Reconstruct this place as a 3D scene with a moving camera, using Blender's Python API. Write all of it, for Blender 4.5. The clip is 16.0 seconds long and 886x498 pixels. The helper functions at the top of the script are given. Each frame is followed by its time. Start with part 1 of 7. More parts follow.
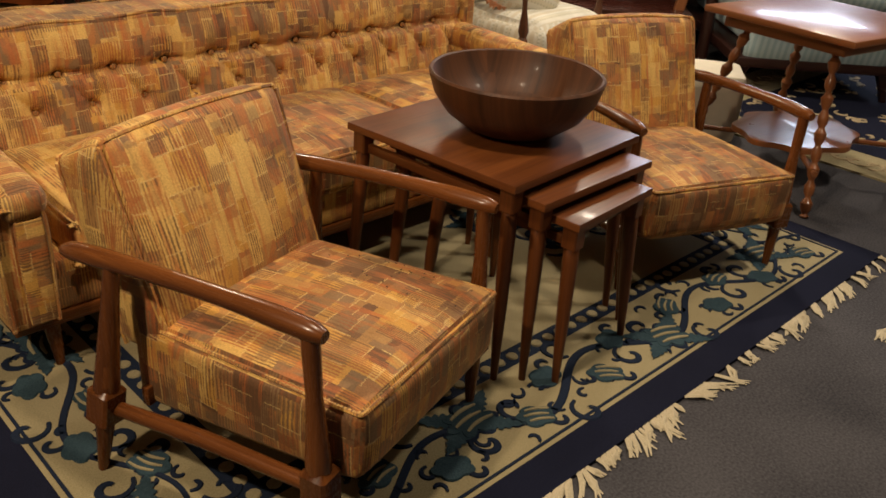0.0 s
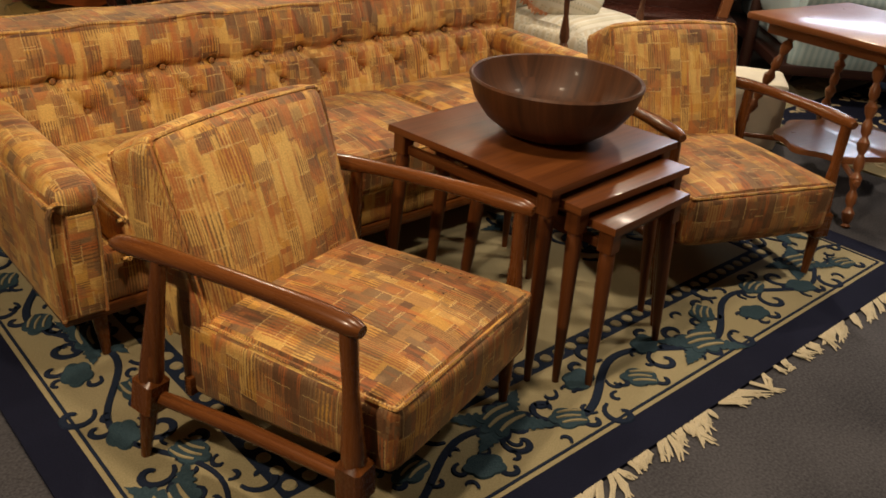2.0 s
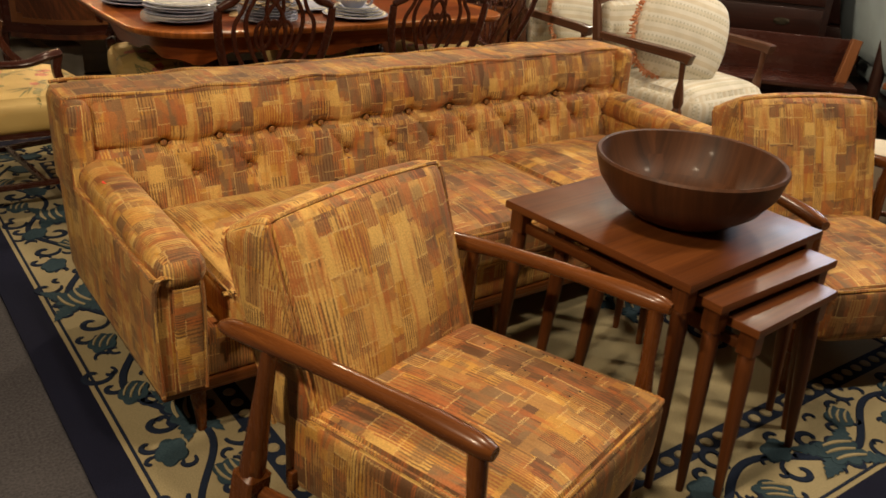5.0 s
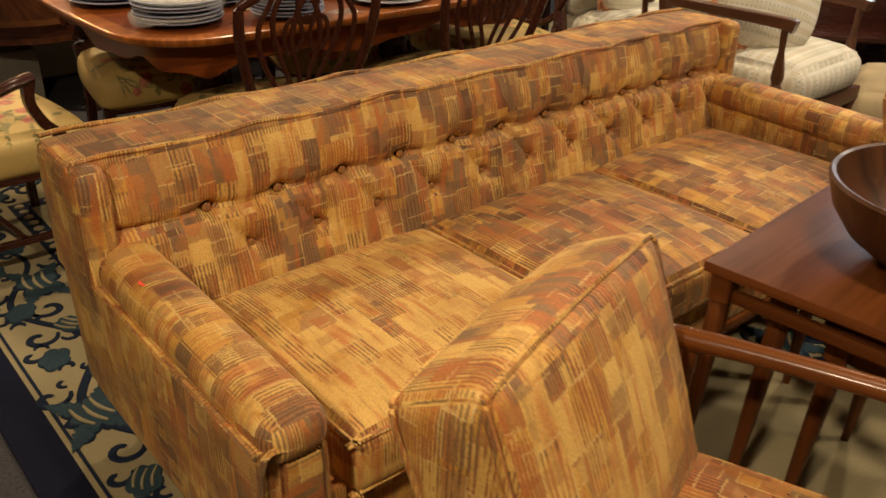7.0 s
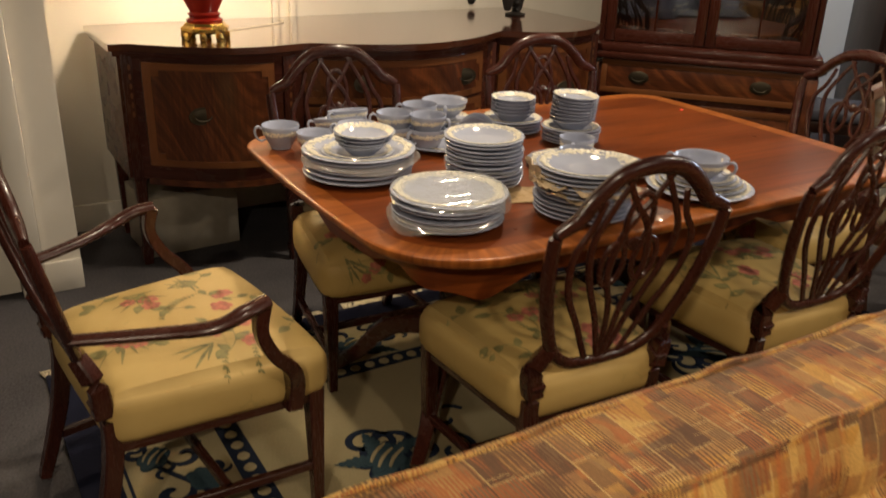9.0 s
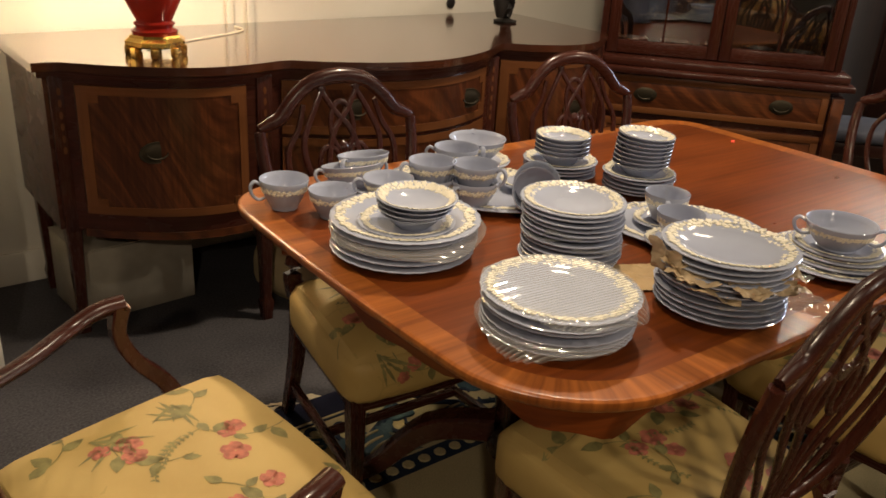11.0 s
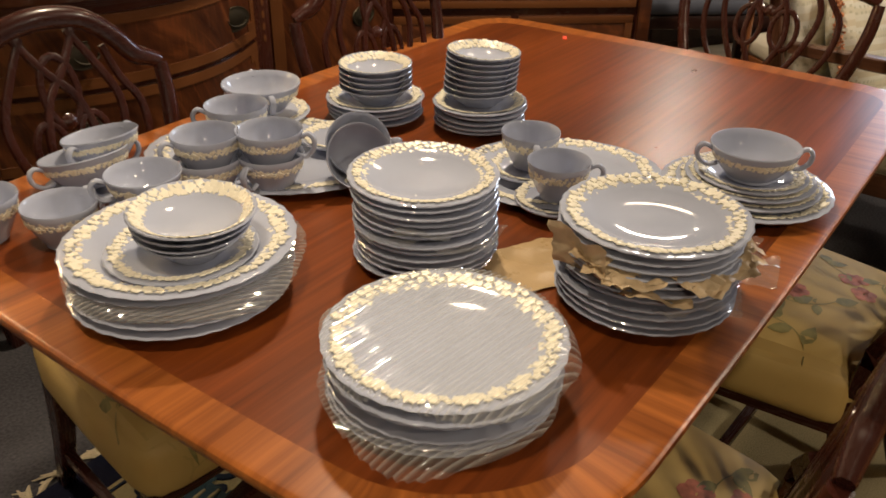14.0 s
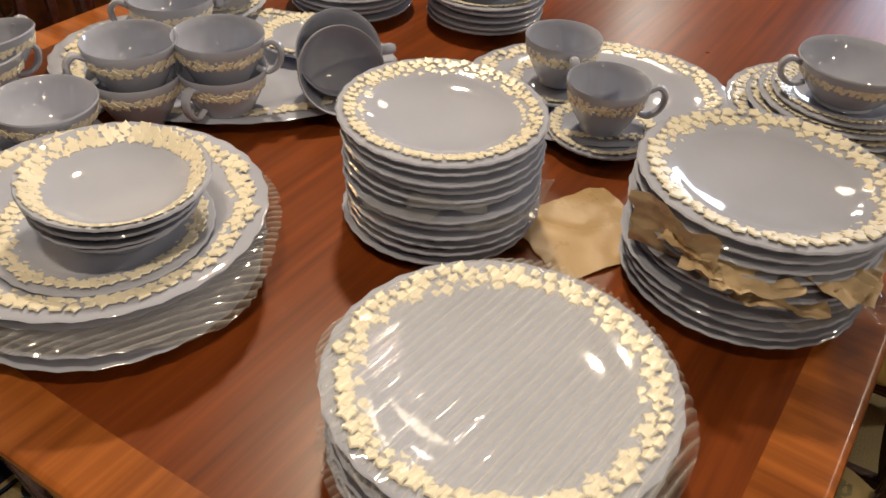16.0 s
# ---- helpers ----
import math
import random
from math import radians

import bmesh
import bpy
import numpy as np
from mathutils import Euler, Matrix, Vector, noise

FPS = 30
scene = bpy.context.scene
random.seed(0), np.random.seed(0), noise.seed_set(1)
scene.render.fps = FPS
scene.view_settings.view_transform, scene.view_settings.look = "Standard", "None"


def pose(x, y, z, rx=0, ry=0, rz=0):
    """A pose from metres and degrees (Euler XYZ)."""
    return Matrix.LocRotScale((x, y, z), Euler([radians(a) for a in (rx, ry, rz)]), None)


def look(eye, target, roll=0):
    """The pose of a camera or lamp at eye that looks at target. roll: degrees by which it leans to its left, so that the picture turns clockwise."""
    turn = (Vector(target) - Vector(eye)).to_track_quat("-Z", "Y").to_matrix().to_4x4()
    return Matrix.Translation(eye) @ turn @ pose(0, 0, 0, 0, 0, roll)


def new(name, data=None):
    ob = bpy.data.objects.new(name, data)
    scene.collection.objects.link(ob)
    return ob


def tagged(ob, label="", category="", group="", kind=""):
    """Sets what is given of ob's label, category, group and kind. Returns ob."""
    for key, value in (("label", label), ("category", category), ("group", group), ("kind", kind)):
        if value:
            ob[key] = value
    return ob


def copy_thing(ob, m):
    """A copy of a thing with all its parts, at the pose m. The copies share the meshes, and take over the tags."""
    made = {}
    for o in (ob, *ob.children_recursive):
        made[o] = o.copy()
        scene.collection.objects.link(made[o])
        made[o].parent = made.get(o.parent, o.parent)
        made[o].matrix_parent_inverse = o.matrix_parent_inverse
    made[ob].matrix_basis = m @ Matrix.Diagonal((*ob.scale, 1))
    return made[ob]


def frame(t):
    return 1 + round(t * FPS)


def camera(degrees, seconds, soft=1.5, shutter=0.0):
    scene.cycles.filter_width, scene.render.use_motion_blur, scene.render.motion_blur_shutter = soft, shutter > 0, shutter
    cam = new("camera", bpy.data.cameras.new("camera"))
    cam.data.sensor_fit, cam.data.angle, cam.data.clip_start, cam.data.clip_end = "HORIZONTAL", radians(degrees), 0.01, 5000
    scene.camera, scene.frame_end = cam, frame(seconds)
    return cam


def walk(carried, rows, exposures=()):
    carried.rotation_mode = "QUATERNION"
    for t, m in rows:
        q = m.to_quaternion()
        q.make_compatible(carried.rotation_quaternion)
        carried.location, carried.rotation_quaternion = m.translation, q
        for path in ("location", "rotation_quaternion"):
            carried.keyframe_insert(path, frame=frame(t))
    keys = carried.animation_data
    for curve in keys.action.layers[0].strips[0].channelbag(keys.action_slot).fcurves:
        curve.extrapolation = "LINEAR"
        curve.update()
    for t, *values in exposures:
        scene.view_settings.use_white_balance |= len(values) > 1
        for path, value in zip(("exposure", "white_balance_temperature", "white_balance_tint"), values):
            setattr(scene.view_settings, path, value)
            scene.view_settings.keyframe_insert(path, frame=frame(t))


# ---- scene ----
cam = camera(55.2, 16.0, 1.6, 0.35)
PATH = [
    (0, (-0.063, -0.77, 1.421), (1.207, 0.473, 0.503), 4.1),
    (0.5, (-0.097, -0.782, 1.438), (1.155, 0.508, 0.561), 4.3),
    (1, (-0.109, -0.786, 1.448), (1.109, 0.553, 0.599), 4.2),
    (1.5, (-0.127, -0.778, 1.458), (1.083, 0.552, 0.582), 4.7),
    (2, (-0.086, -0.795, 1.428), (1.122, 0.51, 0.514), 4.0),
    (2.5, (-0.058, -0.793, 1.425), (1.174, 0.468, 0.481), 4.0),
    (3, (-0.042, -0.782, 1.416), (1.208, 0.451, 0.458), 4.3),
    (3.5, (-0.032, -0.771, 1.419), (1.221, 0.491, 0.503), 4.2),
    (4, (-0.043, -0.748, 1.462), (1.097, 0.658, 0.611), 3.9),
    (4.2, (-0.07, -0.729, 1.465), (1.051, 0.712, 0.649), 4.0),
    (6.3, (-0.014, -0.09, 1.395), (1.046, 1.352, 0.503), 3.9),
    (6.5, (-0.003, 0.009, 1.388), (1.086, 1.43, 0.497), 3.8),
    (7, (0.014, 0.28, 1.401), (1.17, 1.627, 0.48), 1.2),
    (7.5, (0.061, 0.458, 1.375), (1.152, 1.807, 0.381), 1.2),
    (8, (0.159, 0.737, 1.474), (1.082, 2.22, 0.501), 3.2),
    (8.5, (0.161, 0.975, 1.492), (1.034, 2.542, 0.609), 2.9),
    (9, (0.121, 1.269, 1.526), (1.08, 2.846, 0.756), 1.8),
    (9.2, (0.106, 1.348, 1.534), (1.087, 2.924, 0.79), 3.0),
    (11.3, (0.138, 2.068, 1.501), (1.331, 3.466, 0.712), 3.3),
    (11.5, (0.128, 2.083, 1.503), (1.362, 3.443, 0.711), 3.4),
    (12, (0.122, 2.09, 1.501), (1.448, 3.341, 0.679), 3.7),
    (12.5, (0.126, 2.098, 1.493), (1.52, 3.258, 0.649), 4.2),
    (13, (0.171, 2.169, 1.474), (1.607, 3.264, 0.613), 3.2),
    (13.5, (0.341, 2.348, 1.454), (1.735, 3.452, 0.538), 0.6),
    (14, (0.502, 2.49, 1.433), (1.908, 3.513, 0.446), 0.8),
    (14.5, (0.602, 2.606, 1.404), (1.987, 3.545, 0.309), 1.7),
    (15, (0.66, 2.707, 1.382), (2.026, 3.562, 0.198), 3.1),
    (15.5, (0.708, 2.754, 1.373), (2.052, 3.574, 0.139), 3.7),
    (16, (0.734, 2.772, 1.358), (2.073, 3.576, 0.109), 3.5),
]
EXPOSURES = [(0, 0.13, 6420, 10), (4.2, 0.13, 6650, 10), (7, 0.11, 6900, 10), (7.5, 0.09, 7150, 10), (8, 0.10, 7000, 10), (8.5, 0.14, 6500, 10), (9, -0.08, 6350, 10), (12.5, -0.05, 6400, 10), (16, -0.22, 6400, 10)]
walk(cam, [(t, look(eye, target, roll)) for t, eye, target, roll in PATH], EXPOSURES)


# ---- light ----
world = bpy.data.worlds.new("world")
scene.world = world
world.use_nodes = True
world.node_tree.nodes["Background"].inputs[0].default_value = (1.0, 0.82, 0.6, 1)
world.node_tree.nodes["Background"].inputs[1].default_value = 0.040


def ceiling_lamp(x, y, watts, size=0.16, colour=(1.0, 0.80, 0.56), z=2.66):
    lamp = bpy.data.lights.new("ceiling_spot", "AREA")
    lamp.shape, lamp.size, lamp.energy, lamp.color = "DISK", size, watts, colour
    ob = new("ceiling_spot_light", lamp)
    ob.location = (x, y, z)
    return ob


LAMPS = [(-1.05, 0.35, 62), (0.95, 0.45, 27), (2.95, -0.35, 27), (2.2, 3.85, 44), (5.2, 4.5, 12), (3.8, 1.5, 32), (5.4, 1.4, 26)]
for lx, ly, lw in LAMPS:
    ceiling_lamp(lx, ly, lw, colour=(1.0, 0.80, 0.56) if lx < 2.8 else (1.0, 0.85, 0.66))
# a narrow ceiling spot over the armchair and the near end of the dining table
cone = bpy.data.lights.new("ceiling_spot", "SPOT")
cone.energy, cone.color, cone.spot_size, cone.spot_blend, cone.shadow_soft_size = 78, (1.0, 0.80, 0.56), radians(54), 0.6, 0.07
cone_ob = new("ceiling_spot_light", cone)
cone_ob.matrix_basis = look((0.62, 3.05, 2.66), (0.80, 3.22, 0.0))
# a broad panel in the ceiling beyond the table
ceiling_lamp(3.75, 3.74, 12, 0.45)
# a spot at the back, and the shop window's daylight in the end wall
spot = ceiling_lamp(6.0, 4.5, 9, 0.26, (1.0, 0.90, 0.76), 2.45)
spot.matrix_basis = look((6.0, 4.5, 2.45), (2.6, 3.2, 0.75))
day = bpy.data.lights.new("shop_window_daylight", "AREA")
day.shape, day.size, day.size_y, day.energy, day.color = "RECTANGLE", 1.8, 1.2, 105, (0.72, 0.82, 1.0)
day_ob = new("shop_window_light", day)
day_ob.matrix_basis = look((8.15, 2.6, 1.95), (0.0, 1.6, 1.2))


# ---- node helpers ----
def start(name, rough=0.5, metal=0.0):
    m = bpy.data.materials.new(name)
    m.use_nodes = True
    nt = m.node_tree
    b = nt.nodes["Principled BSDF"]
    b.inputs["Roughness"].default_value = rough
    b.inputs["Metallic"].default_value = metal
    return m, nt, b


def nd(nt, kind, out=0, props=None, **ins):
    n = nt.nodes.new(kind)
    for k, v in (props or {}).items():
        if k == "operation":
            n.operation = v
        elif k == "noise_dimensions":
            n.noise_dimensions = v
        elif k == "feature":
            n.feature = v
        elif k == "blend_type":
            n.blend_type = v
        elif k == "data_type":
            n.data_type = v
    for k, v in ins.items():
        s = n.inputs[int(k[1:])] if k[0] == "i" and k[1:].isdigit() else n.inputs[k.replace("_", " ")]
        if isinstance(v, bpy.types.NodeSocket):
            nt.links.new(v, s)
        else:
            s.default_value = v
    return n.outputs[out]


def mth(nt, op, a, b=0.0, c=None):
    ins = {"i0": a, "i1": b}
    if c is not None:
        ins["i2"] = c
    return nd(nt, "ShaderNodeMath", 0, {"operation": op}, **ins)


def ramp(nt, fac, stops, constant=False):
    n = nt.nodes.new("ShaderNodeValToRGB")
    n.color_ramp.interpolation = "CONSTANT" if constant else "LINEAR"
    e = n.color_ramp.elements
    while len(e) < len(stops):
        e.new(0.5)
    for el, (p, c) in zip(e, stops):
        el.position, el.color = p, (*c, 1)
    nt.links.new(fac, n.inputs[0])
    return n.outputs[0]


def mixc(nt, fac, a, b, blend="MIX"):
    n = nt.nodes.new("ShaderNodeMixRGB")
    n.blend_type = blend
    for i, v in enumerate((fac, a, b)):
        if isinstance(v, bpy.types.NodeSocket):
            nt.links.new(v, n.inputs[i])
        else:
            n.inputs[i].default_value = v if i == 0 else (*v, 1)
    return n.outputs[0]


def uvxy(nt):
    t = nt.nodes.new("ShaderNodeTexCoord").outputs["UV"]
    s = nt.nodes.new("ShaderNodeSeparateXYZ")
    nt.links.new(t, s.inputs[0])
    return t, s.outputs[0], s.outputs[1]


def bump(nt, b, height, strength=0.2, dist=0.002):
    nt.links.new(nd(nt, "ShaderNodeBump", 0, None, Strength=strength, Distance=dist, Height=height), b.inputs["Normal"])


def vec(nt, x, y, z=0.0):
    return nd(nt, "ShaderNodeCombineXYZ", 0, None, i0=x, i1=y, i2=z)


def wood(name, dark, light, rough=0.28, fine=90.0, coat=0.25, figure=7.0, cross=False):
    m, nt, b = start(name, rough)
    _, u, v = uvxy(nt)
    if cross:
        u, v = v, u
    rnd = nd(nt, "ShaderNodeObjectInfo", "Random")
    off = mth(nt, "MULTIPLY", rnd, 13.0)
    p1 = vec(nt, mth(nt, "MULTIPLY_ADD", u, 2.2, off), mth(nt, "MULTIPLY", v, fine), off)
    g1 = nd(nt, "ShaderNodeTexNoise", 0, None, Vector=p1, Scale=1.0, Detail=4.0, Roughness=0.6)
    p2 = vec(nt, mth(nt, "MULTIPLY_ADD", u, 1.3, off), mth(nt, "MULTIPLY", v, figure), off)
    g2 = nd(nt, "ShaderNodeTexNoise", 0, None, Vector=p2, Scale=1.0, Detail=3.0, Distortion=0.6)
    g = mth(nt, "ADD", mth(nt, "MULTIPLY", g1, 0.5), mth(nt, "MULTIPLY", g2, 0.5))
    mid = tuple((a + c) / 2 for a, c in zip(dark, light))
    col = ramp(nt, g, [(0.3, dark), (0.5, mid), (0.7, light)])
    nt.links.new(col, b.inputs["Base Color"])
    wear = nd(nt, "ShaderNodeTexNoise", 0, None, Scale=9.0, Detail=3.0)
    nt.links.new(mth(nt, "MULTIPLY_ADD", wear, 0.12, rough - 0.06), b.inputs["Roughness"])
    b.inputs["Specular IOR Level"].default_value = 0.32
    b.inputs["Coat Weight"].default_value = coat
    b.inputs["Coat Roughness"].default_value = 0.12
    bump(nt, b, g1, 0.0025, 0.001)
    return m


def flame_veneer(name, dark, light, rough=0.3):
    """Crotch veneer: bands of feathered figure that sweep up and outwards."""
    m, nt, b = start(name, rough)
    _, u, v = uvxy(nt)
    off = mth(nt, "MULTIPLY", nd(nt, "ShaderNodeObjectInfo", "Random"), 7.0)
    sweep = mth(nt, "MULTIPLY_ADD", mth(nt, "SINE", mth(nt, "MULTIPLY_ADD", v, 11.0, off)), 0.10, u)
    f1 = nd(nt, "ShaderNodeTexNoise", 0, None, Vector=vec(nt, mth(nt, "MULTIPLY", sweep, 5.0), mth(nt, "MULTIPLY_ADD", v, 26.0, mth(nt, "MULTIPLY", sweep, 17.0)), off), Scale=1.0, Detail=3.0, Distortion=0.8)
    f2 = nd(nt, "ShaderNodeTexNoise", 0, None, Vector=vec(nt, mth(nt, "MULTIPLY", u, 6.0), mth(nt, "MULTIPLY", v, 140.0), off), Scale=1.0, Detail=2.0)
    g = mth(nt, "ADD", mth(nt, "MULTIPLY", f1, 0.72), mth(nt, "MULTIPLY", f2, 0.28))
    nt.links.new(ramp(nt, g, [(0.34, dark), (0.50, tuple((x + y) / 2.4 for x, y in zip(dark, light))), (0.64, light)]), b.inputs["Base Color"])
    b.inputs["Coat Weight"].default_value = 0.25
    b.inputs["Coat Roughness"].default_value = 0.15
    return m


def plain(name, colour, rough=0.5, metal=0.0, vary=0.12, scale=14.0, relief=0.05, spread=0.2):
    m, nt, b = start(name, rough, metal)
    co = nt.nodes.new("ShaderNodeTexCoord").outputs["Object"]
    n = nd(nt, "ShaderNodeTexNoise", 0, None, Vector=co, Scale=scale, Detail=5.0)
    lo, hi = tuple(c * (1 - vary) for c in colour), tuple(min(1, c * (1 + vary)) for c in colour)
    nt.links.new(ramp(nt, n, [(0.3, lo), (0.7, hi)]), b.inputs["Base Color"])
    nt.links.new(mth(nt, "MULTIPLY_ADD", n, spread, max(0.02, rough - spread / 2)), b.inputs["Roughness"])
    if relief:
        n2 = nd(nt, "ShaderNodeTexNoise", 0, None, Vector=co, Scale=scale * 12, Detail=3.0)
        bump(nt, b, n2, relief, 0.002)
    return m


def white(nt, x, y, seed):
    return nd(nt, "ShaderNodeTexWhiteNoise", 0, {"noise_dimensions": "3D"}, Vector=vec(nt, x, y, seed))


def patchwork():
    """Cut velvet in a patchwork of gold, tan, rust and brown blocks with fine stripes."""
    m, nt, b = start("patchwork_velvet", 0.75)
    tex, u0, v0 = uvxy(nt)
    wob = nd(nt, "ShaderNodeTexNoise", 0, None, Vector=tex, Scale=6.0, Detail=1.0)
    frayed = nd(nt, "ShaderNodeTexNoise", 1, None, Vector=vec(nt, mth(nt, "MULTIPLY", u0, 420.0), mth(nt, "MULTIPLY", v0, 160.0)), Scale=1.0, Detail=1.0)
    fray = nt.nodes.new("ShaderNodeSeparateXYZ")
    nt.links.new(frayed, fray.inputs[0])
    u = mth(nt, "ADD", mth(nt, "MULTIPLY_ADD", wob, 0.008, -0.004), mth(nt, "MULTIPLY_ADD", fray.outputs[0], 0.004, u0))
    v = mth(nt, "ADD", mth(nt, "MULTIPLY_ADD", wob, 0.014, -0.007), mth(nt, "MULTIPLY_ADD", fray.outputs[1], 0.009, v0))

    def layer(w, h, seed, swap=False):
        a, c = (v, u) if swap else (u, v)
        ca = mth(nt, "FLOOR", mth(nt, "DIVIDE", a, w))
        sh = mth(nt, "MULTIPLY", white(nt, ca, 0.0, seed), 9.0)
        cc = mth(nt, "ADD", mth(nt, "DIVIDE", c, h), sh)
        return ca, mth(nt, "FLOOR", cc), mth(nt, "FRACT", mth(nt, "DIVIDE", a, w)), mth(nt, "FRACT", cc)

    brown, taupe, umber, rust = (0.155, 0.070, 0.027), (0.26, 0.150, 0.066), (0.35, 0.165, 0.056), (0.47, 0.185, 0.050)
    tan, gold, pale = (0.48, 0.252, 0.074), (0.63, 0.335, 0.066), (0.73, 0.455, 0.13)
    shades = [(0.0, brown), (0.07, taupe), (0.24, umber), (0.32, rust), (0.39, tan), (0.58, gold), (0.80, pale)]
    warp = nd(nt, "ShaderNodeTexNoise", 0, None, Vector=vec(nt, mth(nt, "MULTIPLY", u0, 11.0), 0.0), Scale=1.0, Detail=0.0)
    u = mth(nt, "ADD", u, mth(nt, "MULTIPLY", warp, 0.05))
    info = nt.nodes.new("ShaderNodeObjectInfo")
    own = nd(nt, "ShaderNodeSeparateXYZ", 0, None, i0=info.outputs["Color"])
    # faded and soiled zones some decimetres across shift all blocks together
    zone = nd(nt, "ShaderNodeTexNoise", 0, None, Vector=vec(nt, u0, mth(nt, "MULTIPLY", v0, 0.7), info.outputs["Random"]), Scale=5.0, Detail=2.0)
    tone = mth(nt, "ADD", mth(nt, "MULTIPLY_ADD", zone, 1.8, -0.87), mth(nt, "MULTIPLY_ADD", own, 1.0, -1.0))
    a, c, fa, fc = layer(0.044, 0.080, 1.0)
    h1 = white(nt, a, c, 2.0)
    base = ramp(nt, mth(nt, "ADD", mth(nt, "MULTIPLY_ADD", h1, 0.95, 0.05), tone), shades, True)
    a2, c2, fa2, fc2 = layer(0.030, 0.040, 5.0, True)
    h2 = white(nt, a2, c2, 6.0)
    over = ramp(nt, mth(nt, "ADD", mth(nt, "MULTIPLY_ADD", h2, 0.85, 0.08), tone), shades, True)
    mask2 = mth(nt, "GREATER_THAN", white(nt, a2, c2, 8.0), 0.66)
    col = mixc(nt, mth(nt, "MULTIPLY", mask2, 0.60), base, over)
    # threads of rust and umber along the pile
    streak = nd(nt, "ShaderNodeTexNoise", 0, None, Vector=vec(nt, mth(nt, "MULTIPLY", u, 150.0), mth(nt, "MULTIPLY", v, 10.0)), Scale=1.0, Detail=3.0)
    col = mixc(nt, ramp(nt, streak, [(0.50, (0, 0, 0)), (0.72, (0.26, 0.26, 0.26))]), col, (0.33, 0.14, 0.042))
    streak2 = nd(nt, "ShaderNodeTexNoise", 0, None, Vector=vec(nt, mth(nt, "MULTIPLY", u, 46.0), mth(nt, "MULTIPLY", v, 6.0), 4.0), Scale=1.0, Detail=2.0)
    col = mixc(nt, ramp(nt, streak2, [(0.51, (0, 0, 0)), (0.67, (0.74, 0.74, 0.74))]), col, (0.52, 0.15, 0.034))
    streak3 = nd(nt, "ShaderNodeTexNoise", 0, None, Vector=vec(nt, mth(nt, "MULTIPLY", u, 95.0), mth(nt, "MULTIPLY", v, 12.0), 9.0), Scale=1.0, Detail=2.0)
    col = mixc(nt, ramp(nt, streak3, [(0.57, (0, 0, 0)), (0.70, (0.25, 0.25, 0.25))]), col, (0.17, 0.08, 0.032))
    # groups of fine stripes, broken along their length
    on1 = mth(nt, "GREATER_THAN", white(nt, a, c, 11.0), 0.50)
    st1 = nd(nt, "ShaderNodeMapRange", 0, None, i0=mth(nt, "SINE", mth(nt, "MULTIPLY", u, 760.0)), i1=-0.2, i2=0.5)
    dark = ramp(nt, mth(nt, "ADD", white(nt, a, c, 14.0), mth(nt, "MULTIPLY", tone, 0.6)), [(0.0, brown), (0.35, (0.31, 0.10, 0.03)), (0.62, (0.19, 0.09, 0.034)), (0.80, rust), (0.93, pale)], True)
    brk = nd(nt, "ShaderNodeMapRange", 0, None, i0=nd(nt, "ShaderNodeTexNoise", 0, None, Vector=vec(nt, mth(nt, "MULTIPLY", u, 120.0), mth(nt, "MULTIPLY", v, 20.0), 2.0), Scale=1.0, Detail=1.0), i1=0.34, i2=0.50)
    col = mixc(nt, mth(nt, "MULTIPLY", mth(nt, "MULTIPLY", mth(nt, "MULTIPLY", on1, st1), brk), 0.85), col, dark)
    # bundles of crisp stripes over several blocks, and small nested squares
    a3, c3, fa3, fc3 = layer(0.058, 0.095, 31.0)
    on3 = mth(nt, "GREATER_THAN", mth(nt, "SUBTRACT", white(nt, a3, c3, 33.0), mth(nt, "MULTIPLY", tone, 0.25)), 0.60)
    st3 = mth(nt, "GREATER_THAN", mth(nt, "SINE", mth(nt, "MULTIPLY_ADD", u, 900.0, mth(nt, "MULTIPLY", white(nt, a3, 0.0, 35.0), 9.0))), 0.05)
    ink = ramp(nt, white(nt, a3, c3, 37.0), [(0.0, brown), (0.38, (0.42, 0.13, 0.034)), (0.76, (0.24, 0.13, 0.055))], True)
    col = mixc(nt, mth(nt, "MULTIPLY", mth(nt, "MULTIPLY", on3, st3), 0.80), col, ink)
    edge = mth(nt, "MULTIPLY", mth(nt, "LESS_THAN", fc, 0.035), mth(nt, "GREATER_THAN", white(nt, a, c, 21.0), 0.66))
    edge = mth(nt, "MAXIMUM", edge, mth(nt, "MULTIPLY", mth(nt, "LESS_THAN", fa, 0.055), mth(nt, "GREATER_THAN", white(nt, a, c, 25.0), 0.72)))
    edge = mth(nt, "MAXIMUM", edge, mth(nt, "MULTIPLY", mth(nt, "LESS_THAN", fa2, 0.07), mth(nt, "GREATER_THAN", white(nt, a2, c2, 23.0), 0.84)))
    col = mixc(nt, mth(nt, "MULTIPLY", edge, 0.66), col, (0.76, 0.53, 0.20))
    soil = nd(nt, "ShaderNodeTexNoise", 0, None, Vector=tex, Scale=7.0, Detail=4.0)
    col = mixc(nt, 1.0, col, ramp(nt, soil, [(0.3, (0.78, 0.71, 0.62)), (0.60, (1.0, 1.0, 1.0))]), "MULTIPLY")
    nap = nd(nt, "ShaderNodeTexNoise", 0, None, Vector=tex, Scale=240.0, Detail=2.0)
    col = mixc(nt, 1.0, col, ramp(nt, nap, [(0.25, (0.74, 0.74, 0.74)), (0.75, (1.12, 1.12, 1.12))]), "MULTIPLY")
    nt.links.new(col, b.inputs["Base Color"])
    b.inputs["Sheen Weight"].default_value = 0.22
